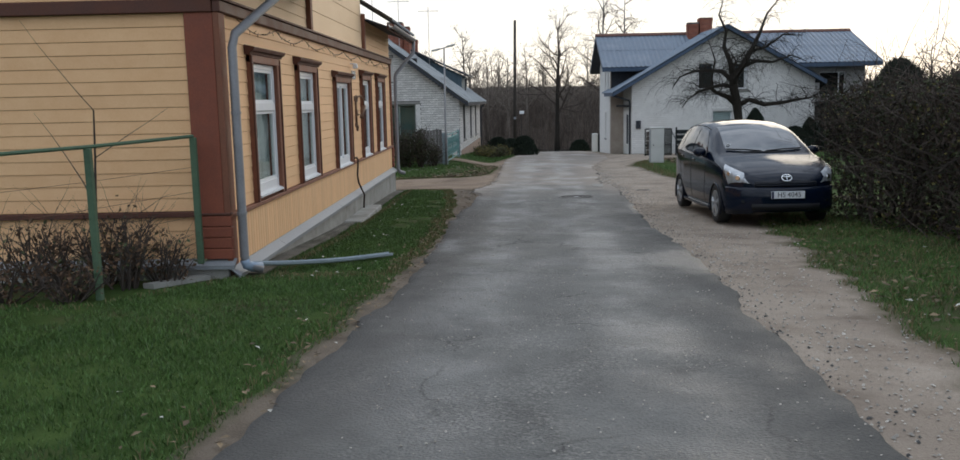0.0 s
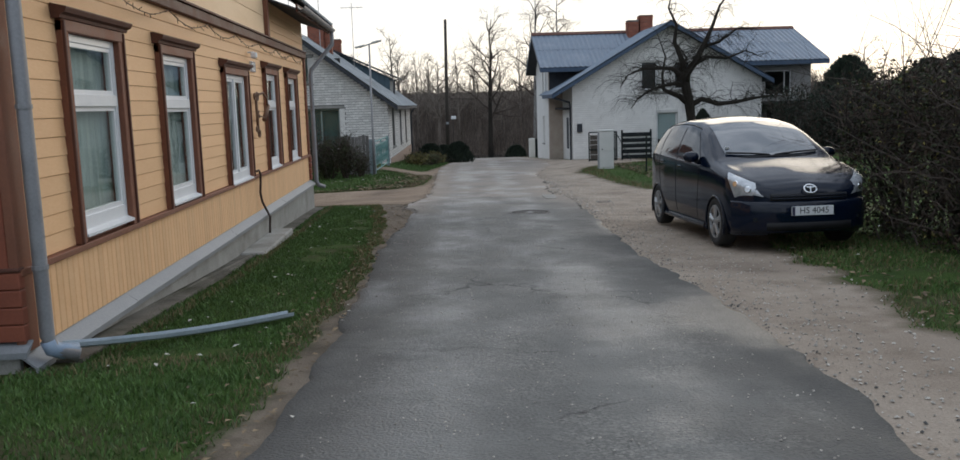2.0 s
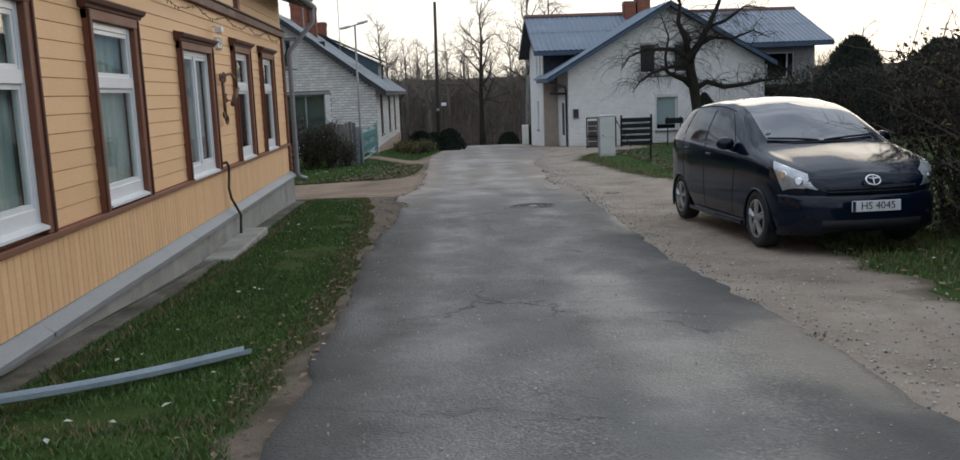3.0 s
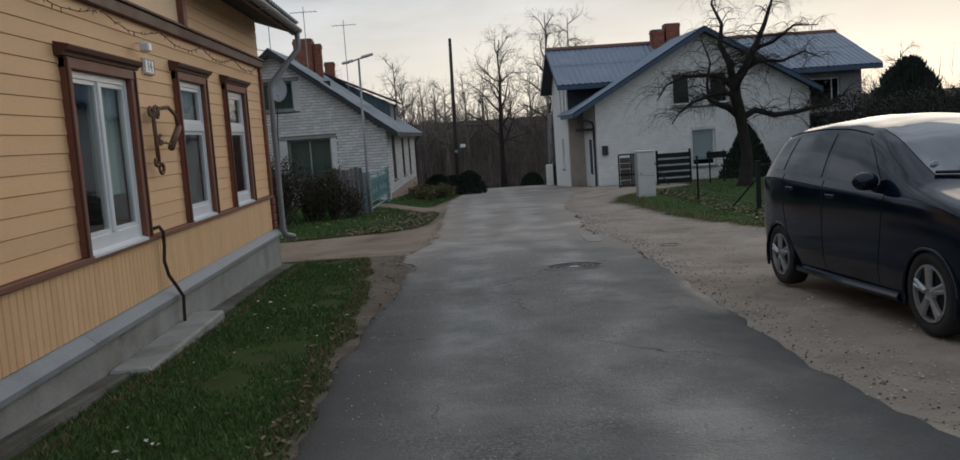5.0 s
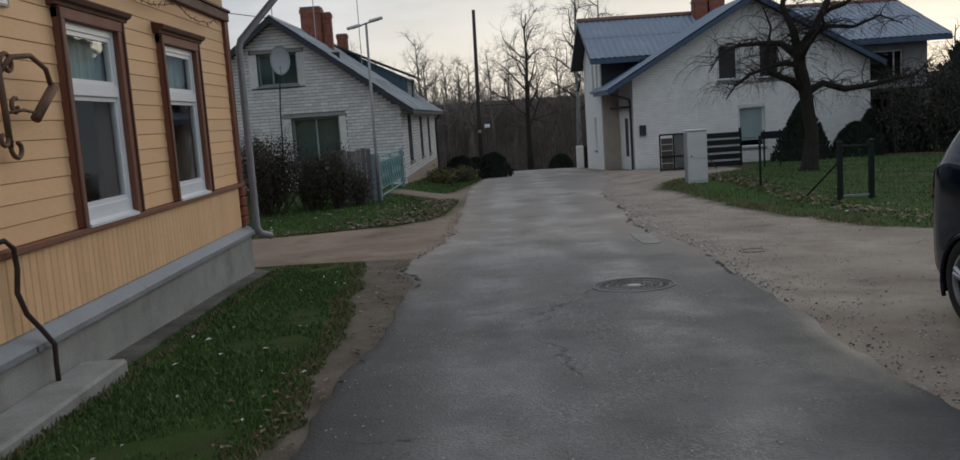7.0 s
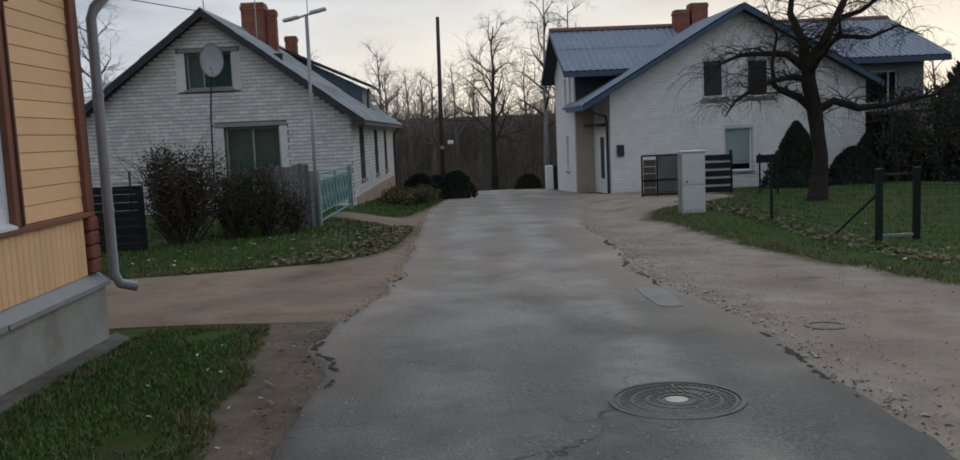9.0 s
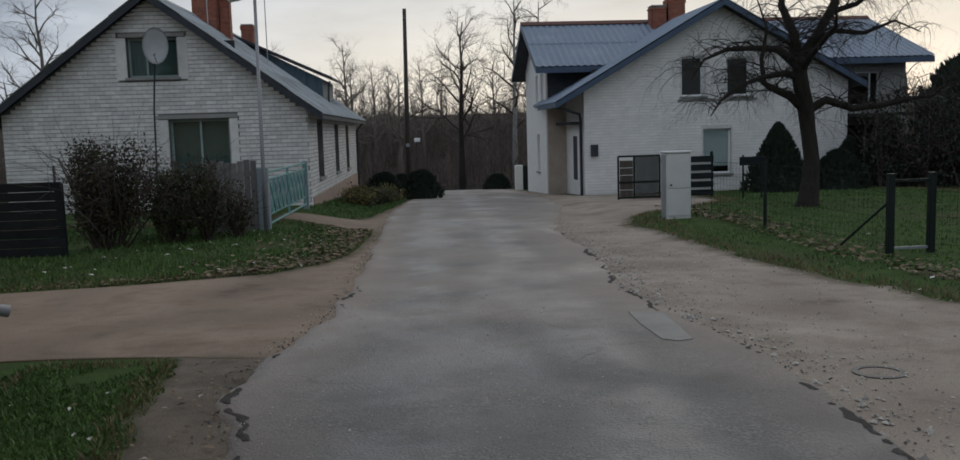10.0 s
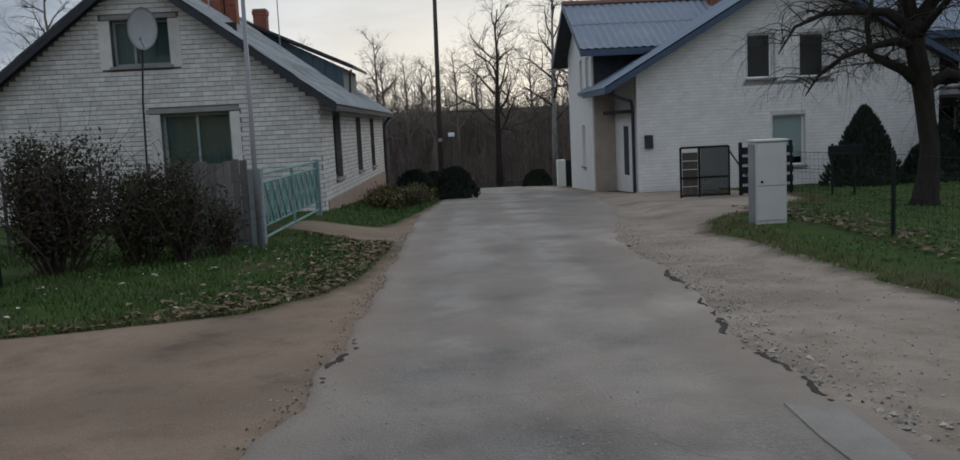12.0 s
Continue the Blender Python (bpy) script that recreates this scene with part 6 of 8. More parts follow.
def nose_band(name, material, x1, rows, label=""):
    """A band bent round the nose between -x1 and x1; rows: height and how far it stands out of the body."""
    bm, cols = bmesh.new(), 40
    net = []
    for z, out in rows:
        line = []
        for i in range(cols + 1):
            x = x1 * (2 * i / cols - 1)
            line.append(bm.verts.new((x, (lerp(abs(x), NOSE) if abs(x) > 0.36 else 0.02 * ((abs(x) / 0.36) ** 2 - 1)) - out, z)))
        net.append(line)
    for a, b in zip(net, net[1:]):
        for i in range(cols):
            bm.faces.new((a[i], a[i + 1], b[i + 1], b[i]))
    return part(name, bm, material, car, label, smooth=True)


nose_band("bumper", M_PAINT, 0.835, [(0.24, -0.02), (0.25, 0.028), (0.30, 0.042), (0.42, 0.048), (0.54, 0.045), (0.60, 0.036), (0.625, 0.012), (0.627, -0.03)], "smooth dark blue bumper")
nose_band("grille", M_BLACK, 0.47, [(0.630, 0.002), (0.634, 0.010), (0.705, 0.008), (0.71, -0.01)], "narrow black grille")
for z in (0.655, 0.685):
    nose_band("grille_bar", M_PAINT, 0.45, [(z - 0.009, 0.009), (z - 0.006, 0.018), (z + 0.006, 0.018), (z + 0.009, 0.009)])
nose_band("lower_intake", M_BLACK, 0.52, [(0.275, 0.036), (0.28, 0.050), (0.37, 0.054), (0.375, 0.040)], "black lower intake")
em = part("emblem", a_tube([(0.075 * math.cos(t), -0.022 + 0.03 * math.sin(t), 0.765 + 0.048 * math.sin(t)) for t in [2 * math.pi * i / 24 for i in range(25)]], 0.011, 6), M_CHROME, car, "chrome oval emblem", smooth=True)
part("emblem_bar", a_tube([(-0.05, -0.014, 0.785), (0, -0.018, 0.777), (0.05, -0.014, 0.785)], 0.010, 6), M_CHROME, em)
part("emblem_bar", a_tube([(0, -0.038, 0.725), (0, -0.012, 0.80)], 0.010, 6), M_CHROME, em)
pl = part("number_plate", a_box(-0.245, 0.262, -0.082, -0.066, 0.455, 0.565, 0.003), M_PLATE, car, "white number plate")
writing("HS 4045", 0.105, Matrix.Translation((0.026, -0.083, 0.511)) @ pose(0, 0, 0, 90, 0, 0), M_BLACK, pl)
part("plate_band", a_box(-0.242, -0.208, -0.0845, -0.0825, 0.459, 0.561), M_NAVY, pl)
for x0, x1 in ((-0.62, -0.02), (-0.02, 0.60)):
    part("wiper", a_tube([(x0 + 0.55 if x0 < -0.3 else x0 + 0.02, 1.05, car_point(1.05, 0.05).z + 0.015), ((x0 + x1) / 2, 1.09, car_point(1.10, 0.1).z + 0.02), (x0 if x0 < -0.3 else x1, 1.15, car_point(1.15, 0.2).z + 0.02)], 0.012, 6), M_BLACK, car)
part("sticker", a_tube([(-0.56, 1.27, car_point(1.22, 0.2).z + 0.028), (-0.56, 1.275, car_point(1.22, 0.2).z + 0.03)], 0.035, 12), M_PLATE, car)
part("inlet_grille", a_tube([(x, 1.03 + 0.08 * (x / 0.65) ** 2, car_point(1.03, 0.05 + 0.2 * abs(x) / 0.65).z + 0.002) for x in np.linspace(-0.62, 0.62, 13)], 0.022, 6), M_BLACK, car)
part("rear_plate", a_box(-0.26, 0.26, 4.34, 4.37, 0.80, 0.91, 0.003), M_PLATE, car)

# ---- plants ----
M_BARK = mat("dark_bark", (0.020, 0.017, 0.014), (0.042, 0.036, 0.030), 6, 60, 0.95, spec=0.2, bump=0.5, stretch=(3, 3, 0.6))
M_TWIG = mat("brown_twigs", (0.050, 0.038, 0.031), (0.085, 0.066, 0.054), 6, 60, 0.95, bump=0.1)
# pale tone holds the haze over the far tree tops
M_TWIG_PALE = mat("hazed_far_twigs", (0.15, 0.125, 0.105), (0.22, 0.19, 0.16), 6, 60, 0.95, bump=0.0)
M_BIRCH = mat("birch_bark", (0.22, 0.21, 0.20), (0.36, 0.35, 0.33), 5, 60, 0.9, bump=0.2)
M_LEAF = mat("dull_green_leaf", (0.045, 0.055, 0.020), (0.085, 0.098, 0.036), 6, 60, 0.7, bump=0.0, jitter=0.45)
M_LEAF_YEL = mat("yellow_green_leaf", (0.13, 0.115, 0.030), (0.21, 0.18, 0.050), 6, 60, 0.7, bump=0.0, jitter=0.4)
M_LEAF_BRN = mat("dead_brown_leaf", (0.085, 0.048, 0.028), (0.15, 0.085, 0.045), 6, 60, 0.8, bump=0.0, jitter=0.4)
M_CONIFER = mat("dark_conifer", (0.010, 0.020, 0.012), (0.022, 0.036, 0.020), 6, 60, 0.8, bump=0.0, jitter=0.4)
M_BLADE = mat("grass_blade", (0.050, 0.105, 0.022), (0.090, 0.160, 0.036), 2, 60, 0.6, bump=0.0, jitter=0.4)
M_BLADE_DRY = mat("dry_grass_blade", (0.14, 0.115, 0.055), (0.21, 0.175, 0.085), 2, 60, 0.8, bump=0.0, jitter=0.3)


def limb(bm, r, p, d, length, rad, depth, droop, wild, sides, kids, gaps=0.62):
    """A limb of short bent pieces that bears smaller ones."""
    n = 5 if depth > 1 else 4
    pts, rads = [p.copy()], [rad]
    q, w = p.copy(), d.normalized()
    marks = []
    for i in range(n):
        w = (w + Vector((r.uniform(-wild, wild), r.uniform(-wild, wild), r.uniform(-wild, wild) + droop * (i + 1) / n))).normalized()
        q = q + w * (length / n)
        pts.append(q.copy())
        rads.append(rad * (1 - 0.62 * (i + 1) / n) if depth else rad * (1 - 0.8 * (i + 1) / n))
        marks.append((q.copy(), w.copy(), rads[-1]))
    tube(bm, pts, rads, sides, False)
    if depth <= 0:
        return
    for k in range(kids):
        at, ww, rr = marks[min(n - 1, int(r.uniform(0.8, n)))]
        side = ww.orthogonal().normalized()
        side.rotate(Matrix.Rotation(r.uniform(0, 6.283), 3, ww))
        go = ww * r.uniform(0.35, 0.9) + side * r.uniform(0.5, 1.0)
        limb(bm, r, at, go, length * r.uniform(0.45, 0.75), rr * gaps, depth - 1, droop, wild, max(3, sides - 1), kids, gaps)


def bare_tree(name, label, seed, height, spread, rad, trunk_m, twig_m, depth=4, kids=4, droop=0.02, base=(0, 0, 0), lean=0.05, limbs=9, gaps=0.7):
    r = random.Random(seed)
    t = thing(name, label, "tree", pose(*base))
    bm = bmesh.new()
    pts = [Vector((0, 0, -0.15))]
    n = 8
    for i in range(1, n + 1):
        pts.append(Vector((lean * height * (i / n) ** 2 + r.uniform(-0.02, 0.02) * height * i / n * 0.4, r.uniform(-0.01, 0.01) * height, height * i / n)))
    tube(bm, pts, [rad * (1.25 if i == 0 else 1 - 0.85 * i / n) for i in range(n + 1)], 8)
    part("trunk", bm, trunk_m, t, smooth=True)
    bm = bmesh.new()
    for k in range(limbs):
        f = 0.28 + 0.68 * (k + r.random()) / limbs
        i = min(n - 1, int(f * n))
        p = pts[i].lerp(pts[i + 1], f * n - i)
        a = k * 2.4 + r.uniform(-0.4, 0.4)
        limb(bm, r, p, Vector((math.cos(a), math.sin(a), r.uniform(0.7, 1.3))), spread * (1.15 - 0.75 * f) * r.uniform(0.8, 1.2), rad * (0.55 - 0.35 * f), depth - 1, droop, 0.24, 5, kids, gaps)
    part("crown", bm, twig_m, t, smooth=True)
    return t


def leaf_cloud(name, material, parent, places, size, r, up=0.4, kind="stuff"):
    """Many small folded leaves at the places given."""
    verts, faces = [], []
    for x, y, z in places:
        s = size * r.uniform(0.6, 1.4)
        a, b = r.uniform(0, 6.283), r.uniform(-1.2, 1.2)
        u = Vector((math.cos(a) * math.cos(b), math.sin(a) * math.cos(b), math.sin(b)))
        w = u.orthogonal().normalized()
        w.rotate(Matrix.Rotation(r.uniform(0, 6.283), 3, u))
        n = u.cross(w) * s * 0.12
        c = Vector((x, y, z))
        k = len(verts)
        verts += [c - u * s * 0.5, c + w * s * 0.27 + n, c + u * s * 0.5, c - w * s * 0.27 + n]
        faces += [(k, k + 1, k + 2), (k, k + 2, k + 3)]
    ob = raw(name, verts, faces, material, parent)
    return tagged(ob, kind=kind) if parent is not None else ob


def lumpy(x, y, z, f=1.1):
    return 0.5 * noise.noise((x * f, y * f, z * f)) + 0.3 * noise.noise((x * f * 2.7, y * f * 2.7, z * f * 2.7))


def hedge(label, seed, path, half, top, leaves, mats, twigs, leaf=0.055, category="hedge"):
    """A ragged hedge along a path of (x, y): stems, twigs and leaves about an uneven outline."""
    r = random.Random(seed)
    t = thing("hedge", label, category)
    total = [math.dist(a, b) for a, b in zip(path, path[1:])]
    def spot():
        s = r.uniform(0, sum(total))
        for (a, b), d in zip(zip(path, path[1:]), total):
            if s <= d:
                f = s / d
                return a[0] + (b[0] - a[0]) * f, a[1] + (b[1] - a[1]) * f, ((b[1] - a[1]) / d, -(b[0] - a[0]) / d)
            s -= d
        return path[-1][0], path[-1][1], (1, 0)
    def inside():
        x, y, (nx, ny) = spot()
        o = r.choice((-1, 1)) * half * (1 - r.random() ** 2.2 * 0.9)
        h = r.random() ** 0.75
        px, py = x + nx * o, y + ny * o
        roof = top + 0.45 * lumpy(px, py, 0.0) - 0.5 * (abs(o) / half) ** 4 * 0.6
        z0 = gz(px, py)
        z = z0 + h * (roof - z0)
        bulge = 1 + 0.55 * lumpy(px, py, z, 1.4)
        return x + nx * o * bulge, y + ny * o * bulge, z
    bm = bmesh.new()
    for _ in range(twigs):
        x, y, z = inside()
        d = Vector((r.uniform(-0.6, 0.6), r.uniform(-0.6, 0.6), r.uniform(0.1, 1)))
        limb(bm, r, Vector((x, y, z - 0.3)), d, r.uniform(0.35, 0.9), 0.012, 1, 0, 0.35, 3, 2)
    for _ in range(max(8, twigs // 12)):
        x, y, _n = spot()
        x, y = x + r.uniform(-0.4, 0.4) * half, y + r.uniform(-0.2, 0.2)
        z = gz(x, y)
        limb(bm, r, Vector((x, y, z - 0.1)), Vector((r.uniform(-0.2, 0.2), r.uniform(-0.2, 0.2), 1)), (top - z) * 0.95, 0.035, 2, 0, 0.15, 4, 3)
    tagged(part("branch_tangle", bm, M_TWIG, t), kind="stuff")
    # dense dark heart of old wood
    bm = bmesh.new()
    for i in range(60):
        f = i / 59
        k = min(len(path) - 2, int(f * (len(path) - 1)))
        g = f * (len(path) - 1) - k
        x, y = path[k][0] + (path[k + 1][0] - path[k][0]) * g, path[k][1] + (path[k + 1][1] - path[k][1]) * g
        limb(bm, r, Vector((x, y, gz(x, y) - 0.1)), Vector((r.uniform(-0.5, 0.5), r.uniform(-0.5, 0.5), 1)), (top - gz(x, y)) * 0.85, 0.03, 2, 0, 0.25, 4, 4)
    part("old_wood", bm, M_BARK, t)
    for material, share in mats:
        leaf_cloud("leaves", material, t, [inside() for _ in range(int(leaves * share))], leaf, r)
    return t


# the tall hedge beside the car
# leaf colours lowered to hold the shade inside dense growth
M_HEDGE = mat("shaded_hedge_leaf", (0.020, 0.028, 0.010), (0.055, 0.068, 0.022), 3, 60, 0.7, bump=0.0, jitter=0.5)
M_HEDGE_BRN = mat("shaded_brown_hedge_leaf", (0.026, 0.017, 0.012), (0.060, 0.038, 0.024), 3, 60, 0.8, bump=0.0, jitter=0.5)
hedge("tall ragged hedge of brown twigs and dull green leaves", 11, [(6.9, 4.5), (6.75, 9.0), (6.55, 12.5), (6.35, 15.6)], 0.85, 1.72, 60000, [(M_HEDGE, 0.40), (M_HEDGE_BRN, 0.55), (M_LEAF_YEL, 0.05)], 1300, 0.06)
hedge("tall ragged hedge of brown twigs and dull green leaves", 12, [(8.4, 4.5), (8.3, 15.0)], 0.9, 2.15, 12000, [(M_HEDGE, 0.5), (M_HEDGE_BRN, 0.5)], 400, 0.08)
hedge("dark brown hedge of dense twigs behind the lawn", 13, [(15.6, 43.5), (17.5, 40.5), (20.5, 37.5), (25, 33.5)], 1.0, 1.75, 14000, [(M_CONIFER, 0.7), (M_HEDGE_BRN, 0.3)], 500, 0.12)


def shrub(label, seed, x, y, r0, h, mats, leaves, twigs, leaf=0.05, flat=1.0, category="shrub"):
    """A loose bush: stems from one root with leaves about their ends."""
    r = random.Random(seed)
    z = gz(x, y)
    t = thing("shrub", label, category, pose(x, y, z))
    bm = bmesh.new()
    tips = []
    for _ in range(twigs):
        a, l = r.uniform(0, 6.283), r.uniform(0.45, 1.05)
        d = Vector((math.cos(a) * r0 * l * r.random(), math.sin(a) * r0 * l * r.random(), h * r.uniform(0.55, 1.0)))
        limb(bm, r, Vector((d.x * 0.35, d.y * 0.35, -0.05)), d, d.length, 0.010 + 0.006 * h, 1, 0, 0.22, 3, 4)
        tips.append(d)
    tagged(part("stem_tangle", bm, M_TWIG, t), kind="stuff")
    for material, share in mats:
        pl = []
        for _ in range(int(leaves * share)):
            d = r.choice(tips)
            f = r.uniform(0.25, 1.05)
            pl.append((d.x * (0.35 + 0.65 * f) * flat + r.gauss(0, 0.10), d.y * (0.35 + 0.65 * f) + r.gauss(0, 0.10), d.z * f + r.gauss(0, 0.07)))
        leaf_cloud("leaves", material, t, pl, leaf, r)
    return t


def conifer(label, seed, x, y, r0, h, count, category="conifer", taper=0.72, rough=0.16):
    """A dense clipped conifer: upright sprays of scales around a stem."""
    r = random.Random(seed)
    z = gz(x, y)
    t = thing("conifer", label, category, pose(x, y, z))
    part("trunk", a_tube([(0, 0, -0.1), (0, 0, h * 0.9)], [0.07, 0.01], 7), M_BARK, t)
    verts, faces = [], []
    for _ in range(count):
        f = r.random() ** 0.8
        a = r.uniform(0, 6.283)
        rr = r0 * (1 - f) ** taper * ((0.62 + 0.42 * r.random()) if rough < 0.3 else (0.15 + 0.95 * r.random())) * (1 + rough * noise.noise((math.cos(a) * 1.6, math.sin(a) * 1.6 + seed, f * h * 1.4)) + rough * noise.noise((math.cos(a) * 4, math.sin(a) * 4 + seed, f * h * 3)))
        c = Vector((rr * math.cos(a), rr * math.sin(a), 0.03 + f * h))
        u = Vector((math.cos(a) * 0.45, math.sin(a) * 0.45, 1)).normalized() * r.uniform(0.06, 0.14) * (1 if rough < 0.3 else 2.2)
        w = Vector((-math.sin(a), math.cos(a), 0)) * r.uniform(0.02, 0.045) * (1 if rough < 0.3 else 1.5)
        w.rotate(Matrix.Rotation(r.uniform(-1, 1), 3, u.normalized()))
        k = len(verts)
        verts += [c - u * 0.5 - w, c - u * 0.5 + w, c + u * 0.2 + w * 1.4, c + u, c + u * 0.2 - w * 1.4]
        faces += [(k, k + 1, k + 2, k + 3), (k, k + 3, k + 4)]
    tagged(raw("foliage", verts, faces, M_CONIFER, t), kind="stuff")
    bm = bmesh.new()
    prof = [((0.80 if rough < 0.3 else 0.32) * r0 * (1 - i / 10) ** taper, 0.02 + h * 0.93 * i / 10) for i in range(11)]
    rings = [[bm.verts.new((q * math.cos(a) * (1 + 0.12 * noise.noise((math.cos(a) * 2, math.sin(a) * 2, zz * 3 + seed))), q * math.sin(a), zz)) for a in [2 * math.pi * k / 14 for k in range(14)]] for q, zz in prof]
    for p, q in zip(rings, rings[1:]):
        for k in range(14):
            bm.faces.new((p[k], p[(k + 1) % 14], q[(k + 1) % 14], q[k]))
    part("heart", bm, M_CONIFER, t, smooth=True)
    return t


conifer("small pointed dark green thuja on the lawn", 21, 12.05, 42.8, 1.05, 2.05, 5200)
conifer("low rounded dark conifer on the lawn", 22, 13.9, 42.6, 0.95, 1.15, 3200, taper=0.5)
conifer("pointed dark conifer beside the terrace", 23, 16.3, 44.2, 1.0, 2.3, 3500)
conifer("tall ragged dark pine beside the terrace", 24, 19.0, 43.4, 1.7, 4.2, 9000, taper=0.42, rough=0.5)
conifer("dark conifer beside the terrace", 25, 15.2, 44.4, 0.8, 1.6, 2500)
for k, (x, y, r0, h) in enumerate(((21.5, 41.0, 2.0, 4.6), (25.0, 44.0, 2.3, 5.4), (23.5, 38.0, 1.8, 4.2), (28.5, 42, 2.2, 5.0), (20.2, 46.0, 1.9, 5.2))):
    conifer("tall ragged dark conifer beyond the garden", 30 + k, x, y, r0, h * 0.82, 8000, taper=0.42, rough=0.5)

# the bare apple tree before the right house
apple = thing("tree", "bare crooked apple tree with drooping twigs on the lawn", "tree", pose(9.1, 34.7, gz(9.1, 34.7)))
ra = random.Random(5)
bm = a_tube([(0.02, 0, -0.15), (0.04, 0, 0.12), (0.10, 0, 0.6), (0.11, 0, 1.05), (0.03, 0, 1.6), (-0.04, 0, 2.15), (-0.16, 0, 2.7), (-0.20, 0, 3.2)], [0.33, 0.23, 0.185, 0.165, 0.16, 0.175, 0.165, 0.15], 12)
part("trunk", bm, M_BARK, apple, smooth=True)
bm = bmesh.new()
for pts, rads in (([(-0.20, 0, 3.1), (0.15, 0, 3.55), (0.42, -0.1, 4.1), (0.75, -0.1, 4.8), (1.0, -0.1, 5.5), (1.5, 0, 6.1)], [0.15, 0.125, 0.10, 0.07, 0.045, 0.015]),
                  ([(-0.20, 0, 3.1), (-0.30, 0.05, 3.7), (-0.55, 0.1, 4.3), (-0.48, 0.1, 4.9), (-0.75, 0.15, 5.5), (-0.6, 0.15, 6.1)], [0.14, 0.11, 0.085, 0.06, 0.04, 0.015]),
                  ([(0.0, 0, 2.05), (0.42, 0, 2.28), (1.0, 0, 2.08), (1.7, 0.05, 2.14), (2.4, 0.1, 2.26), (2.9, 0.1, 2.32), (3.4, 0.1, 2.75)], [0.12, 0.10, 0.085, 0.075, 0.055, 0.035, 0.012]),
                  ([(-0.02, 0, 2.05), (-0.38, 0, 2.38), (-0.72, -0.05, 2.52), (-0.98, -0.05, 2.66), (-1.02, 0, 3.15), (-0.9, 0, 3.8), (-1.15, 0, 4.5)], [0.12, 0.10, 0.085, 0.07, 0.05, 0.035, 0.012]),
                  ([(-0.15, 0, 2.75), (-0.55, -0.1, 2.86), (-1.05, -0.15, 2.78), (-1.55, -0.2, 2.62), (-1.95, -0.2, 2.35), (-2.2, -0.2, 2.0)], [0.10, 0.08, 0.06, 0.045, 0.03, 0.012]),
                  ([(-0.20, 0, 3.0), (-0.62, 0.1, 3.38), (-1.1, 0.2, 3.42), (-1.7, 0.2, 3.40), (-2.2, 0.2, 3.2), (-2.5, 0.2, 2.75)], [0.12, 0.09, 0.065, 0.05, 0.03, 0.012]),
                  ([(0.42, 0, 4.1), (0.95, -0.2, 4.25), (1.6, -0.2, 4.7), (2.3, -0.3, 4.65)], [0.07, 0.055, 0.035, 0.012]),
                  ([(0.1, 0, 3.5), (0.7, 0.2, 3.75), (1.4, 0.3, 3.7), (2.1, 0.3, 3.95), (2.7, 0.3, 3.7)], [0.085, 0.065, 0.05, 0.03, 0.012]),
                  ([(-0.15, 0, 2.9), (-0.1, 0.6, 3.3), (0.2, 1.2, 3.8), (0.1, 1.9, 4.3)], [0.09, 0.07, 0.045, 0.015]),
                  ([(-0.15, 0, 2.9), (-0.2, -0.6, 3.2), (0.0, -1.2, 3.7), (-0.3, -1.8, 4.0)], [0.09, 0.07, 0.045, 0.015])):
    v = [Vector(p) for p in pts]
    tube(bm, v, [0.92 * q for q in rads], 8)
    for i in range(1, len(v)):
        for _ in range(9 if i > 1 else 2):
            p = v[i - 1].lerp(v[i], ra.random())
            a = ra.uniform(0, 6.283)
            limb(bm, ra, p, Vector((math.cos(a), math.sin(a) * 0.8, ra.uniform(0.1, 1.0))), ra.uniform(0.45, 1.25), 0.010 + rads[i] * 0.09, 2, -0.50, 0.32, 3, 4, 0.5)
part("crown", bm, M_BARK, apple, smooth=True)

# shrubs by the left driveway
M_PURPLE = mat("faded_purple_leaf", (0.060, 0.038, 0.046), (0.115, 0.075, 0.085), 4, 60, 0.8, bump=0.0, jitter=0.4)
# shrubs reuse the hedge leaves, with inner shade in their colour
shrub("tall dark shrub with faded purple-brown leaves at the fence", 41, -4.5, 31.4, 0.95, 1.7, [(M_HEDGE, 0.5), (M_HEDGE_BRN, 0.3), (M_PURPLE, 0.2)], 15000, 34, 0.055)
shrub("leafy dull green shrub at the fence", 42, -3.55, 31.8, 0.6, 1.25, [(M_HEDGE, 0.75), (M_HEDGE_BRN, 0.25)], 8000, 30, 0.052)
shrub("upright half-bare shrub at the fence", 43, -2.95, 31.9, 0.5, 1.4, [(M_HEDGE, 0.6), (M_HEDGE_BRN, 0.4)], 3400, 30, 0.06)
shrub("upright half-bare shrub at the fence", 44, -2.55, 32.2, 0.35, 1.0, [(M_HEDGE, 0.6), (M_HEDGE_BRN, 0.4)], 1200, 20, 0.055)
for k, (x, y, r0, h, m) in enumerate(((-0.9, 43.6, 0.75, 0.5, M_LEAF_YEL), (-0.3, 45.6, 0.7, 0.5, M_LEAF), (-0.1, 47.6, 0.65, 0.55, M_LEAF_YEL), (-1.0, 46.3, 0.6, 0.5, M_LEAF))):
    shrub("low mound of yellow-green leaves on the verge", 50 + k, x, y, r0, h, [(m, 0.6), (M_LEAF_BRN, 0.15), (M_LEAF, 0.25)], 2600, 60, 0.08, category="bush")
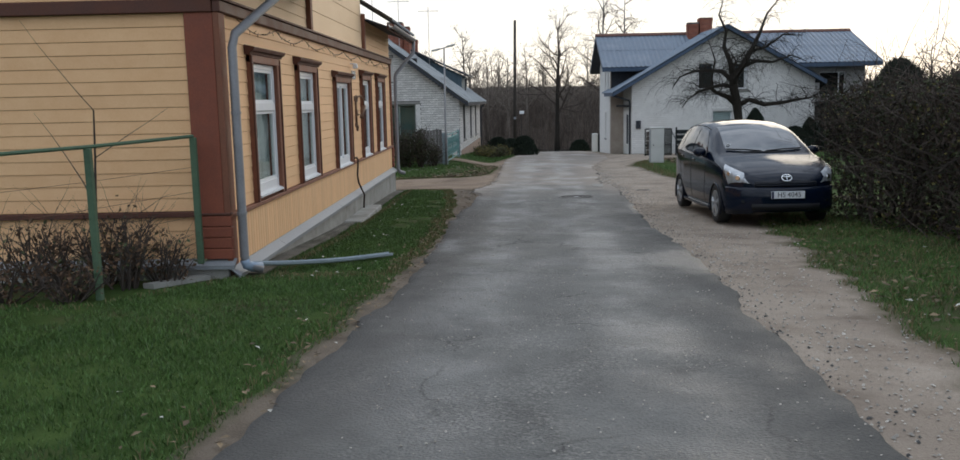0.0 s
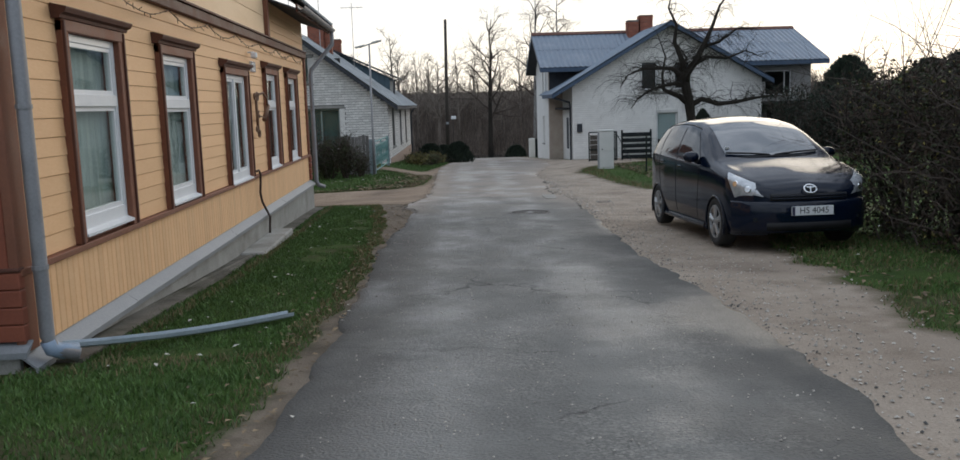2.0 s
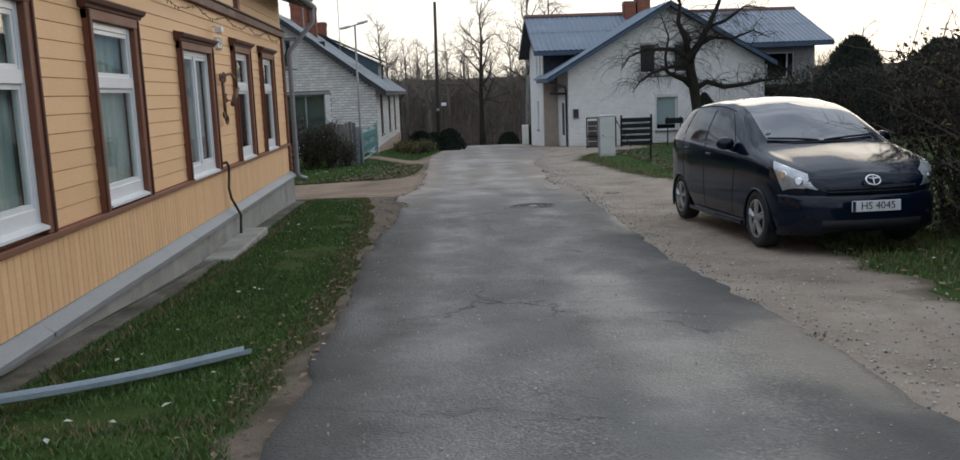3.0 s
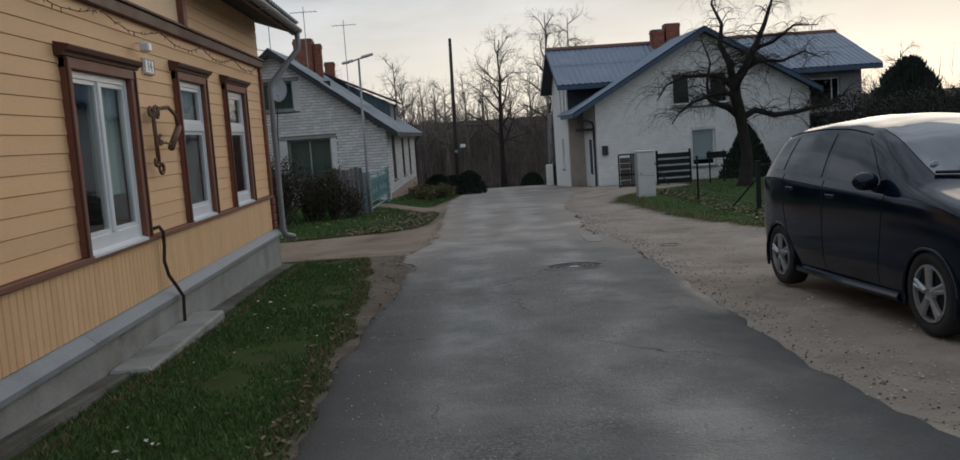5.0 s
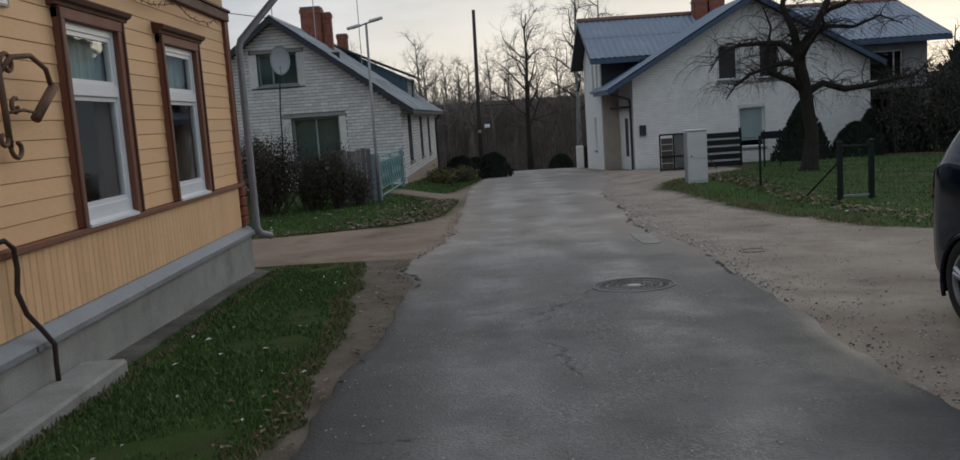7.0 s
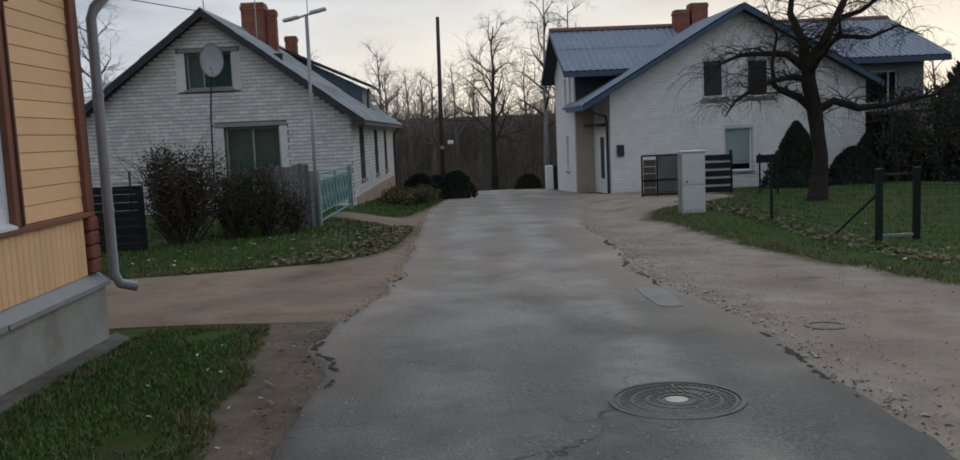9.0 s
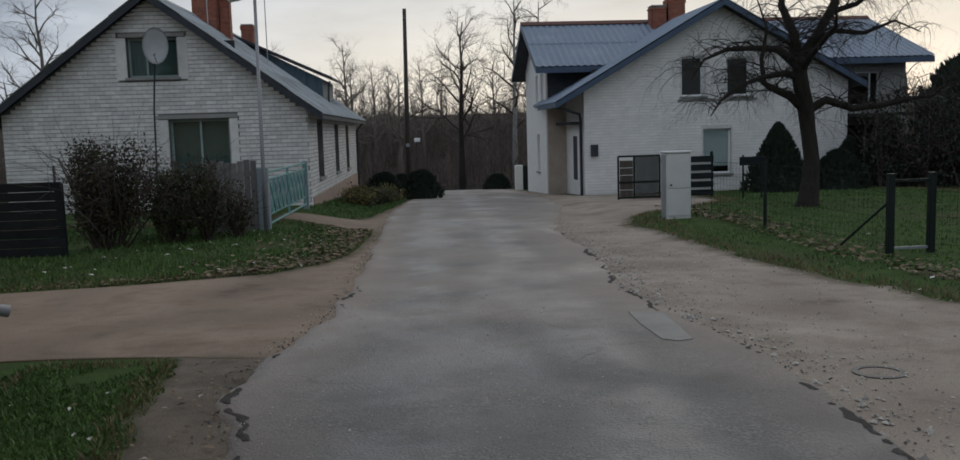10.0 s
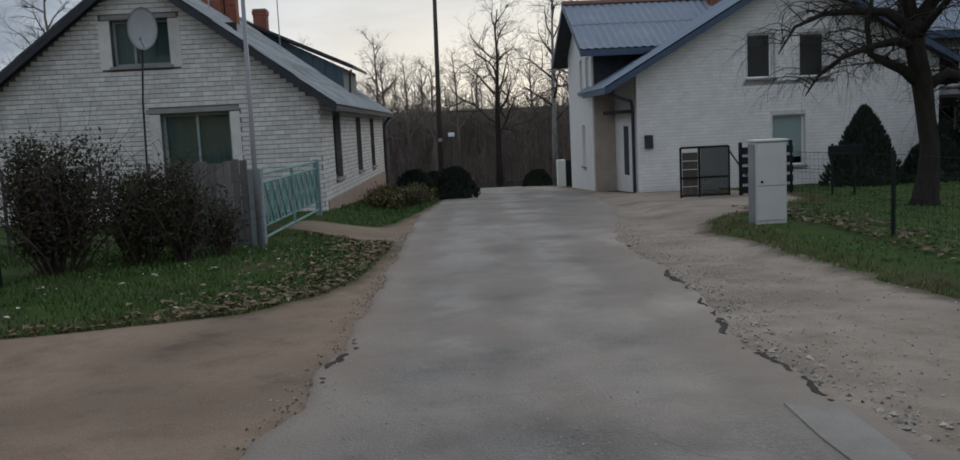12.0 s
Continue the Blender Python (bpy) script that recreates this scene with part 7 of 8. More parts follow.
for k, (x, y, r0, h) in enumerate(((1.15, 49.3, 0.75, 1.0), (-0.3, 53.5, 0.9, 0.95), (0.5, 54.5, 0.8, 0.85), (5.2, 60.0, 0.7, 0.7))):
    conifer("low dark evergreen bush at the road's end", 60 + k, x, y, r0, h, 2600, "bush", 0.36)
# withered plants behind the near fence
for k, (x, y, h) in enumerate(((-3.75, 8.45, 0.75), (-4.25, 8.3, 0.7), (-4.7, 8.5, 0.7), (-4.1, 8.75, 0.75), (-3.45, 8.7, 0.55), (-4.6, 7.7, 0.45), (-4.0, 7.8, 0.4))):
    shrub("withered brown garden plants behind the fence", 70 + k, x, y, 0.4, h, [(M_LEAF_BRN, 0.85), (M_LEAF, 0.15)], 260, 20, 0.05)
rb = random.Random(9)
sap = thing("sapling", "thin bare sapling before the yellow wall", "tree", pose(-4.05, 8.55, gz(-4.05, 8.55)))
bm = bmesh.new()
limb(bm, rb, Vector((0, 0, -0.1)), Vector((0.03, 0, 1)), 1.9, 0.020, 1, 0.05, 0.09, 5, 3)
part("stem", bm, M_TWIG, sap)

# ---- trees and woods at the end of the road ----
for k, (x, y, h, s, m, w) in enumerate(((4.9, 80, 12.0, 3.2, M_BARK, M_TWIG), (9.3, 84, 14.2, 3.0, M_BIRCH, M_TWIG), (11.8, 88, 14.0, 2.6, M_BIRCH, M_TWIG))):
    bare_tree("tree", ("bare dark tree against the sky", "tall bare birch against the sky", "tall bare birch against the sky")[k], 80 + k, h, s * 1.25, 0.24, m, w, 4, 5, -0.06 if k else 0.03, (x, y, gz(x, y)), 0.02, 14)
# these far trees take the twig colour paled for haze
base_tree = bare_tree("tree", "pale bare tree at the edge of the woods, haze in its colour", 90, 10.0, 3.1, 0.20, M_TWIG_PALE, M_TWIG_PALE, 4, 5, 0.05, (-9.5, 92, gz(-9.5, 92)), 0.01, 13)
base_tree2 = bare_tree("tree", "pale bare tree at the edge of the woods, haze in its colour", 91, 11.0, 2.8, 0.20, M_TWIG_PALE, M_TWIG_PALE, 4, 5, 0.05, (-4.0, 95, gz(-4, 95)), -0.01, 13)
for b in (base_tree, base_tree2):
    tagged(b, group="trees at the edge of the woods")
rt = random.Random(17)
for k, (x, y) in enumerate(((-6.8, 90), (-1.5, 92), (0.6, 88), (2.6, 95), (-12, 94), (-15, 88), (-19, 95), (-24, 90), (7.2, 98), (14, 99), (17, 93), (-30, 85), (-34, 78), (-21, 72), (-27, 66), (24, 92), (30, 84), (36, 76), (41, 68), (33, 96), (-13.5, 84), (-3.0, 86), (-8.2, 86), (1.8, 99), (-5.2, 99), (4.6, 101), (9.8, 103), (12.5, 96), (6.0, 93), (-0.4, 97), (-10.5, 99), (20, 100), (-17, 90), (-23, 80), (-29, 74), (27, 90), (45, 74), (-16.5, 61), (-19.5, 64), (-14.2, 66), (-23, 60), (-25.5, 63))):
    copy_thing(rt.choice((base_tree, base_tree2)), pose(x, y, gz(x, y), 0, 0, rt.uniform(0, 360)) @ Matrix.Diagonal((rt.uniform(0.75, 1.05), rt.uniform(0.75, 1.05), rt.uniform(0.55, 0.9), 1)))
# brush on the slope
verts, faces = [], []
rw2 = random.Random(23)
def stick(p, d, l, r):
    u = d.normalized()
    w = u.orthogonal().normalized() * r
    v = u.cross(w).normalized() * r
    k = len(verts)
    q = p + u * l
    verts.extend([p + w, p - w * 0.5 + v * 0.87, p - w * 0.5 - v * 0.87, q])
    faces.extend([(k, k + 1, k + 3), (k + 1, k + 2, k + 3), (k + 2, k, k + 3)])
for _ in range(9000):
    x, y = rw2.uniform(-45, 55), rw2.uniform(80, 122)
    h = rw2.uniform(1.6, 5.0) * (0.85 + 0.6 * noise.noise((x * 0.16, y * 0.1, 2))) * (1.5 if rw2.random() < 0.12 else 1.0)
    p = Vector((x, y, gz(x, y) - 0.1))
    d = Vector((rw2.uniform(-0.15, 0.15), rw2.uniform(-0.15, 0.15), 1))
    stick(p, d, h, 0.04)
    for _ in range(7):
        f = rw2.uniform(0.2, 0.9)
        stick(p + d.normalized() * h * f, Vector((rw2.uniform(-0.7, 0.7), rw2.uniform(-0.5, 0.5), 1)), h * rw2.uniform(0.2, 0.45), 0.022)
# brush tone raised to suggest haze on the far slope
tagged(raw("far_brush", verts, faces, mat("brush_twigs", (0.085, 0.066, 0.054), (0.16, 0.128, 0.106), 1.0, 40, 0.95, bump=0.0, jitter=0.5)), "dense leafless brush on the far slope", "woods", kind="stuff")

# ---- street furniture, fences and small things ----
M_POLE = mat("tarred_pole_wood", (0.035, 0.028, 0.023), (0.06, 0.05, 0.042), 5, 50, 0.9, bump=0.3, stretch=(4, 4, 0.4))
M_GREEN_STEEL = mat("green_painted_steel", (0.055, 0.105, 0.060), (0.095, 0.155, 0.090), 5, 60, 0.6, 0.8, bump=0.15)
M_DARK_STEEL = mat("dark_green_steel", (0.008, 0.013, 0.011), (0.014, 0.021, 0.018), 5, 60, 0.6, bump=0.05, spec=0.2)
M_TURQ = mat("turquoise_gate_paint", (0.11, 0.25, 0.235), (0.17, 0.33, 0.31), 5, 60, 0.55, 0.75, bump=0.1)
M_GATEPOST = mat("blue_grey_post_paint", (0.17, 0.22, 0.24), (0.25, 0.30, 0.315), 5, 60, 0.7, bump=0.1)
M_CABINET = mat("pale_grey_cabinet", (0.50, 0.51, 0.49), (0.58, 0.58, 0.56), 3, 60, 0.5, 0.65, bump=0.05)
M_CAST = mat("worn_cast_iron", (0.105, 0.098, 0.092), (0.16, 0.15, 0.14), 8, 90, 0.55, 0.75, metal=0.4, bump=0.3)
M_PLANK_DARK = mat("near_black_boards", (0.008, 0.011, 0.013), (0.016, 0.020, 0.022), 4, 60, 0.7, bump=0.15, jitter=0.2, spec=0.2)

pole = thing("utility_pole", "bare dark wooden utility pole at the road's end", "utility pole")
part("shaft", a_tube([(0.78, 57.6, gz(0.8, 57.6) - 0.3), (0.82, 57.6, 2.0), (0.88, 57.6, 6.46)], [0.12, 0.105, 0.085], 12), M_POLE, pole, smooth=True)
part("tag", a_box(0.72, 0.88, 57.44, 57.455, 0.2, 0.35), M_ZINC, pole)
far_lamp = thing("marker_post", "white boxy sign on a thin post beyond the road", "sign")
part("post", a_tube([(1.6, 76.3, gz(1.6, 76.3) - 0.2), (1.6, 76.3, 0.3)], 0.03, 6), M_POLE, far_lamp)
part("board", a_box(1.45, 1.85, 76.26, 76.34, 0.20, 0.46, 0.03), M_WHITE, far_lamp)

# manhole cover: rim, rings of ribs and a pale hub
MH = Matrix.Translation((1.63, 19.80, gz(1.63, 19.80) + 0.022)) @ pose(0, 0, 0, -1.4, 0, 20) @ Matrix.Scale(0.97, 4)
man = thing("manhole_cover", "round cast-iron manhole cover with ribbed rings set in the road", "manhole cover", MH)
part("collar", a_tube([(0, 0, -0.05), (0, 0, 0.004)], [0.50, 0.44], 40), M_ASPHALT, man)
def ring(r0, r1, z0, z1, n=48):
    bm = bmesh.new()
    cs = [[bm.verts.new((r * math.cos(t), r * math.sin(t), z)) for t in [2 * math.pi * i / n for i in range(n)]] for r, z in ((r0, z0), (r0, z1), (r1, z1), (r1, z0))]
    for a, b in zip(cs, cs[1:] + cs[:1]):
        for i in range(n):
            bm.faces.new((a[i], a[(i + 1) % n], b[(i + 1) % n], b[i]))
    return bm
part("rim", ring(0.385, 0.415, 0.0, 0.022), M_CAST, man)
part("lid", a_tube([(0, 0, -0.03), (0, 0, 0.008)], 0.372, 40), M_CAST, man)
part("lid_ring", ring(0.352, 0.370, 0.0, 0.018), M_CAST, man)
part("lid_ring", ring(0.262, 0.280, 0.0, 0.018), M_CAST, man)
part("lid_ring", ring(0.170, 0.185, 0.0, 0.018), M_CAST, man)
part("lid_ring", ring(0.105, 0.120, 0.0, 0.018), M_CAST, man)
rib = mesh_of(a_box(-0.006, 0.006, -0.032, 0.032, 0.0, 0.017), "rib", M_CAST)
for count, rr in ((48, 0.316), (30, 0.224), (20, 0.145)):
    for i in range(count):
        o = new("rib", rib)
        o.parent, o.matrix_basis = man, pose(0, 0, 0, 0, 0, 360 * i / count) @ pose(0, rr, 0, 0, 0, 28)
part("hub", a_tube([(0, 0, 0.0), (0, 0, 0.02)], [0.075, 0.068], 20), mat("polished_hub", (0.26, 0.26, 0.25), (0.36, 0.36, 0.35), 6, 60, 0.4, metal=0.5, bump=0.05), man, "pale worn hub")
wv = Matrix.Translation((3.43, 21.75, gz(3.43, 21.75) + 0.006)) @ pose(0, 0, 0, -1.6, 0, 0)
valve = thing("valve_cover", "small dark iron valve cover in the gravel", "valve cover", wv)
part("ring", ring(0.13, 0.17, 0.0, 0.016, 28), M_CAST, valve)
part("lid", a_tube([(0, 0, -0.02), (0, 0, 0.006)], 0.128, 24), M_BLACK, valve)

# electric cabinet
zc = gz(5.7, 33.1)
cab = thing("electric_cabinet", "pale grey electrical cabinet standing in the grass", "cabinet")
part("body", a_box(5.48, 5.97, 33.0, 33.32, zc - 0.05, 0.31, 0.012), M_CABINET, cab)
part("roof_cap", a_box(5.46, 5.99, 32.97, 33.34, 0.312, 0.352, 0.012), M_CABINET, cab)
part("door", a_box(5.50, 5.94, 32.985, 32.999, -0.36, 0.29, 0.004), M_CABINET, cab)
part("door", a_box(5.50, 5.94, 32.985, 32.999, zc + 0.06, -0.38, 0.004), M_CABINET, cab)
part("lock", a_tube([(5.57, 32.984, -0.30), (5.57, 32.972, -0.30)], 0.02, 10), M_BLACK, cab)
part("hinge_strip", a_box(5.468, 5.479, 33.02, 33.3, zc, 0.28), M_ZINC, cab)

# street lamp by the gate
zl = gz(-2.12, 32.85)
lampst = thing("street_lamp", "slim grey lamp post with a double head beside the gate", "street lamp")
part("pole", a_tube([(-2.12, 32.85, zl - 0.2), (-2.12, 32.85, 0.6), (-2.10, 32.85, 3.38)], [0.045, 0.036, 0.028], 10), M_PIPE, lampst, smooth=True)
part("crossarm", a_tube([(-2.42, 32.85, 3.30), (-2.10, 32.85, 3.40), (-1.80, 32.85, 3.46)], 0.022, 8), M_STEEL, lampst)
for x, z in ((-2.40, 3.33), (-1.86, 3.47)):
    part("lamp_head", a_box(x - 0.17, x + 0.17, 32.77, 32.93, z - 0.03, z + 0.035, 0.02, Matrix.Translation((x, 0, z)) @ pose(0, 0, 0, 0, -12, 0) @ Matrix.Translation((-x, 0, -z))), M_CABINET, lampst)

# turquoise gate of two leaves beside the left house
gate_post = tagged(part("gate_post", a_box(-2.27, -2.07, 32.98, 33.18, gz(-2.15, 33) - 0.2, 0.30, 0.015), M_GATEPOST), "square blue-grey gate post", "post")
tagged(part("gate_post", a_box(-1.97, -1.85, 37.95, 38.07, gz(-1.9, 38) - 0.2, 0.25, 0.01), M_GATEPOST), "slim blue-grey gate post", "post")
for k, (y0, y1) in enumerate(((33.22, 35.52), (35.58, 37.92))):
    gt = thing("gate", "turquoise metal gate leaf with lozenge ornament", "gate", group="leaves of the turquoise gate")
    gxx = lambda y: -2.14 + 0.047 * (y - 33.1)
    lo, hi = gz(-2.1, (y0 + y1) / 2) + 0.10, 0.20
    for a, b in (((y0, lo), (y1, lo)), ((y0, hi), (y1, hi)), ((y0, lo), (y0, hi)), ((y1, lo), (y1, hi)), ((y0, lo + 0.18), (y1, lo + 0.18)), ((y0, hi - 0.14), (y1, hi - 0.14))):
        part("frame_bar", a_tube([(gxx(a[0]), a[0], a[1]), (gxx(b[0]), b[0], b[1])], 0.022, 6), M_TURQ, gt)
    n = 5
    for i in range(n):
        a, b = y0 + (y1 - y0) * i / n, y0 + (y1 - y0) * (i + 1) / n
        m, c = (a + b) / 2, (lo + hi) / 2
        part("sheet", a_box(gxx(m) - 0.004, gxx(m) + 0.004, a + 0.02, b - 0.02, lo + 0.2, hi - 0.16), M_TURQ if i % 2 else M_GATEPOST, gt)
        part("lozenge", a_tube([(gxx(a) + 0.02, a + 0.03, c), (gxx(m) + 0.02, m, hi - 0.15), (gxx(b) + 0.02, b - 0.03, c), (gxx(m) + 0.02, m, lo + 0.2), (gxx(a) + 0.02, a + 0.03, c)], 0.014, 5), M_TURQ, gt)
# grey board fence and netting beside the gate post
bf = thing("board_fence", "weathered grey board fence panel", "fence")
for k in range(8):
    x = -3.216 + 0.118 * k
    part("board", a_box(x, x + 0.11, 33.05 + 0.004 * (k % 2), 33.075 + 0.004 * (k % 2), gz(x, 33) + 0.02, 0.42 + 0.03 * math.sin(k * 1.3), 0.004), M_WOOD_GREY, bf)
for z in (-0.5, 0.15):
    part("rail", a_box(-3.24, -2.28, 33.08, 33.13, z, z + 0.07), M_WOOD_GREY, bf)
nf = thing("wire_fence", "rusty wire fence with dark steel posts before the white brick house", "fence")
for k in range(5):
    x = -5.9 + 0.72 * k
    part("post", a_tube([(x, 33.1, gz(x, 33.1) - 0.2), (x, 33.1, 0.45)], 0.025, 7), M_WOOD_OLD, nf)
for z in (-0.7, -0.4, -0.1, 0.2, 0.42):
    part("wire", a_tube([(-9.0, 33.1, z), (-3.0, 33.1, z)], 0.006, 4), M_IRON, nf)
pf = thing("panel_fence", "near-black board fence across the side yard", "fence")
for k in range(8):
    z = gz(-5.4, 30.6) + 0.03 + k * 0.145
    part("board", a_box(-8.6, -4.86, 30.55, 30.58, z, z + 0.138, 0.004), M_PLANK_DARK, pf)
for x in (-8.6, -6.7, -4.92):
    part("post", a_box(x - 0.05, x + 0.05, 30.585, 30.68, gz(x, 30.6) - 0.2, 0.24, 0.008), M_PLANK_DARK, pf)

# garden fence and gates on the right
def fence_post(parent, x, y, h, r=0.028, m=M_DARK_STEEL):
    z = gz(x, y)
    return part("post", a_tube([(x, y, z - 0.25), (x, y, z + h)], r, 8), m, parent)
wf = thing("wire_fence", "dark green wire fence round the lawn", "fence")
line_pts = [(6.05, 33.6), (6.6, 31.0), (7.12, 28.0)]
more = [(7.72, 28.0), (8.8, 26.0), (10.4, 24.4), (12.2, 22.8)]
for x, y in line_pts[:-1] + more[1:]:
    fence_post(wf, x, y, 1.15)
part("brace", a_tube([(6.72, 28.6, gz(6.7, 28.6) + 0.05), (7.1, 28.02, -0.3)], 0.02, 6), M_DARK_STEEL, wf)
for pts in (line_pts, more):
    for h in (0.12, 0.5, 0.85, 1.1):
        part("wire", a_tube([(x, y, gz(x, y) + h) for x, y in pts], 0.004, 4), M_DARK_STEEL, wf)
bm = bmesh.new()
for pts in (line_pts, more):
    for (xa, ya), (xb, yb) in zip(pts, pts[1:]):
        steps = int(math.dist((xa, ya), (xb, yb)) / 0.1)
        for i in range(steps):
            x, y = xa + (xb - xa) * (i + 0.5) / steps, ya + (yb - ya) * (i + 0.5) / steps
            tube(bm, [(x, y, gz(x, y) + 0.1), (x, y, gz(x, y) + 1.1)], 0.0018, 3, False)
for h in np.arange(0.2, 1.05, 0.1):
    for pts in (line_pts, more):
        tube(bm, [(x, y, gz(x, y) + h) for x, y in pts], 0.0018, 3, False)
tagged(part("netting", bm, M_DARK_STEEL, wf, "thin dark green wire netting"), kind="stuff")
wg = thing("garden_gate", "open frame of a dark green steel garden gate", "gate")
for x in (7.12, 7.72):
    z = gz(x, 28)
    part("post", a_box(x - 0.045, x + 0.045, 27.955, 28.045, z - 0.2, 0.08, 0.006), M_DARK_STEEL, wg)
    part("post_cap", a_box(x - 0.052, x + 0.052, 27.948, 28.052, 0.082, 0.10, 0.006), M_DARK_STEEL, wg)
for z in (gz(7.4, 28) + 0.06, -0.02):
    part("rail", a_box(7.17, 7.67, 27.98, 28.02, z, z + 0.035), M_ZINC if z < -0.5 else M_DARK_STEEL, wg)
yg = thing("yard_gate", "dark steel yard gate with old boards before the white house", "gate")
zg = gz(7.2, 41)
for a, b in (((6.55, zg + 0.06), (7.75, zg + 0.06)), ((6.55, 0.0), (7.75, 0.0)), ((6.55, zg), (6.55, 0.0)), ((7.75, zg), (7.75, 0.0)), ((6.55, zg + 0.5), (7.75, zg + 0.5))):
    part("frame_bar", a_tube([(a[0], 41, a[1]), (b[0], 41, b[1])], 0.028, 6), M_DARK_STEEL, yg)
for k in range(5):
    part("board", a_box(6.60, 6.98, 41.02, 41.04, zg + 0.08 + 0.21 * k, zg + 0.08 + 0.21 * k + 0.195, 0.004), M_WOOD_OLD, yg)
for i in range(22):
    part("bar", a_tube([(7.03 + 0.032 * i, 41, zg + 0.06), (7.03 + 0.032 * i, 41, 0.0)], 0.0135, 5), M_DARK_STEEL, yg)
part("middle_post", a_box(6.985, 7.02, 40.98, 41.02, zg, 0.02), M_DARK_STEEL, yg)
part("stay", a_tube([(7.75, 41, -0.1), (8.1, 39.8, gz(8.1, 39.8))], 0.02, 6), M_DARK_STEEL, yg)
bg = thing("board_gate", "dark board gate with gaps between its boards", "gate")
zg = gz(8.6, 40.5)
for k in range(5):
    part("board", a_box(7.85, 9.15, 40.48, 40.51, zg + 0.06 + 0.235 * k, zg + 0.06 + 0.235 * k + 0.165, 0.005), M_PLANK_DARK, bg)
for x in (7.85, 9.08):
    part("post", a_box(x, x + 0.07, 40.52, 40.59, zg - 0.2, 0.08, 0.005), M_PLANK_DARK, bg)
part("edge_strip", a_box(7.92, 9.08, 40.512, 40.518, zg + 0.06, -0.06), M_CABINET, bg)
sb = thing("notice_board", "small dark board on two thin posts", "sign")
for x in (9.25, 9.75):
    part("post", a_tube([(x, 38.6, gz(x, 38.6) - 0.2), (x, 38.6, 0.02)], 0.025, 6), M_DARK_STEEL, sb)
part("board", a_box(9.15, 9.85, 38.56, 38.60, -0.25, -0.03, 0.006), M_PLANK_DARK, sb)
# white pillar and dark panel beyond the right house
wp = tagged(part("gate_pillar", a_box(5.75, 6.1, 57.2, 57.55, gz(5.9, 57.3) - 0.2, -0.82, 0.02), M_BRICK_PAINT), "white gate pillar at the road's end", "pillar")
tagged(part("yard_fence", a_box(6.12, 7.2, 57.3, 57.36, gz(6.6, 57.3) - 0.1, -0.85, 0.01), M_PLANK_DARK), "dark yard panel beside the pillar", "fence")

# near fence before the yellow wall
nfen = thing("pipe_fence", "green painted steel fence with mossy rail", "fence")
fp = [(-3.14, 8.90, -0.12, 1.18), (-3.72, 7.83, gz(-3.72, 7.83) - 0.1, 1.14), (-4.30, 6.76, gz(-4.3, 6.76) - 0.1, 1.12), (-4.88, 5.69, gz(-4.88, 5.69) - 0.1, 1.12)]
for x, y, a, b in fp:
    part("post", a_box(x - 0.03, x + 0.03, y - 0.03, y + 0.03, a, b, 0.006), M_GREEN_STEEL, nfen)
part("top_rail", a_tube([(x, y, b + 0.012) for x, y, a, b in fp], 0.018, 8), M_GREEN_STEEL, nfen)
for h in (0.30, 0.55, 0.8):
    part("wire", a_tube([(x, y, b - h) for x, y, a, b in fp], 0.0025, 4), M_IRON, nfen)
on_ground("kerb", [(-3.45, 8.4), (-3.08, 8.98), (-3.22, 9.05), (-3.58, 8.46)], 0.05, 0.1, M_CONCRETE, "low mossy concrete kerb under the fence", "kerb")

# loose gutter trough that leads the rain water away
bm = bmesh.new()
a, b = Vector((-2.70, 9.28, -0.235)), Vector((-1.38, 10.52, gz(-1.38, 10.52) + 0.03))
d = (b - a).normalized()
s = d.cross(Vector((0, 0, 1))).normalized()
prof = [(-0.050, 0.030), (-0.044, 0.0), (-0.018, -0.014), (0.018, -0.014), (0.044, 0.0), (0.050, 0.030), (0.046, 0.030), (0.040, 0.003), (0.016, -0.010), (-0.016, -0.010), (-0.040, 0.003), (-0.046, 0.030)]
rows = []
for i in range(9):
    f = i / 8
    c = a.lerp(b, f) + Vector((0, 0, -0.03 * math.sin(f * 3.14)))
    rows.append([bm.verts.new(c + s * x + Vector((0, 0, z + 0.03))) for x, z in prof])
for p, q in zip(rows, rows[1:]):
    for i in range(12):
        bm.faces.new((p[i], p[(i + 1) % 12], q[(i + 1) % 12], q[i]))
tagged(part("gutter_trough", bm, mat("pale_blue_zinc", (0.30, 0.36, 0.40), (0.44, 0.50, 0.54), 3, 60, 0.4, 0.6, metal=0.2, bump=0.05)), "bent zinc gutter trough lying on the grass", "gutter")
# service wire
tagged(part("cable", a_tube([(-5.6 + 0.04, 38.9, 4.4), (-8.5, 34.0, 4.55), (-12.0, 28.0, 5.1), (-16, 21, 6.0)], 0.012, 5), M_BLACK), "thin black service cable to the gable", "cable")
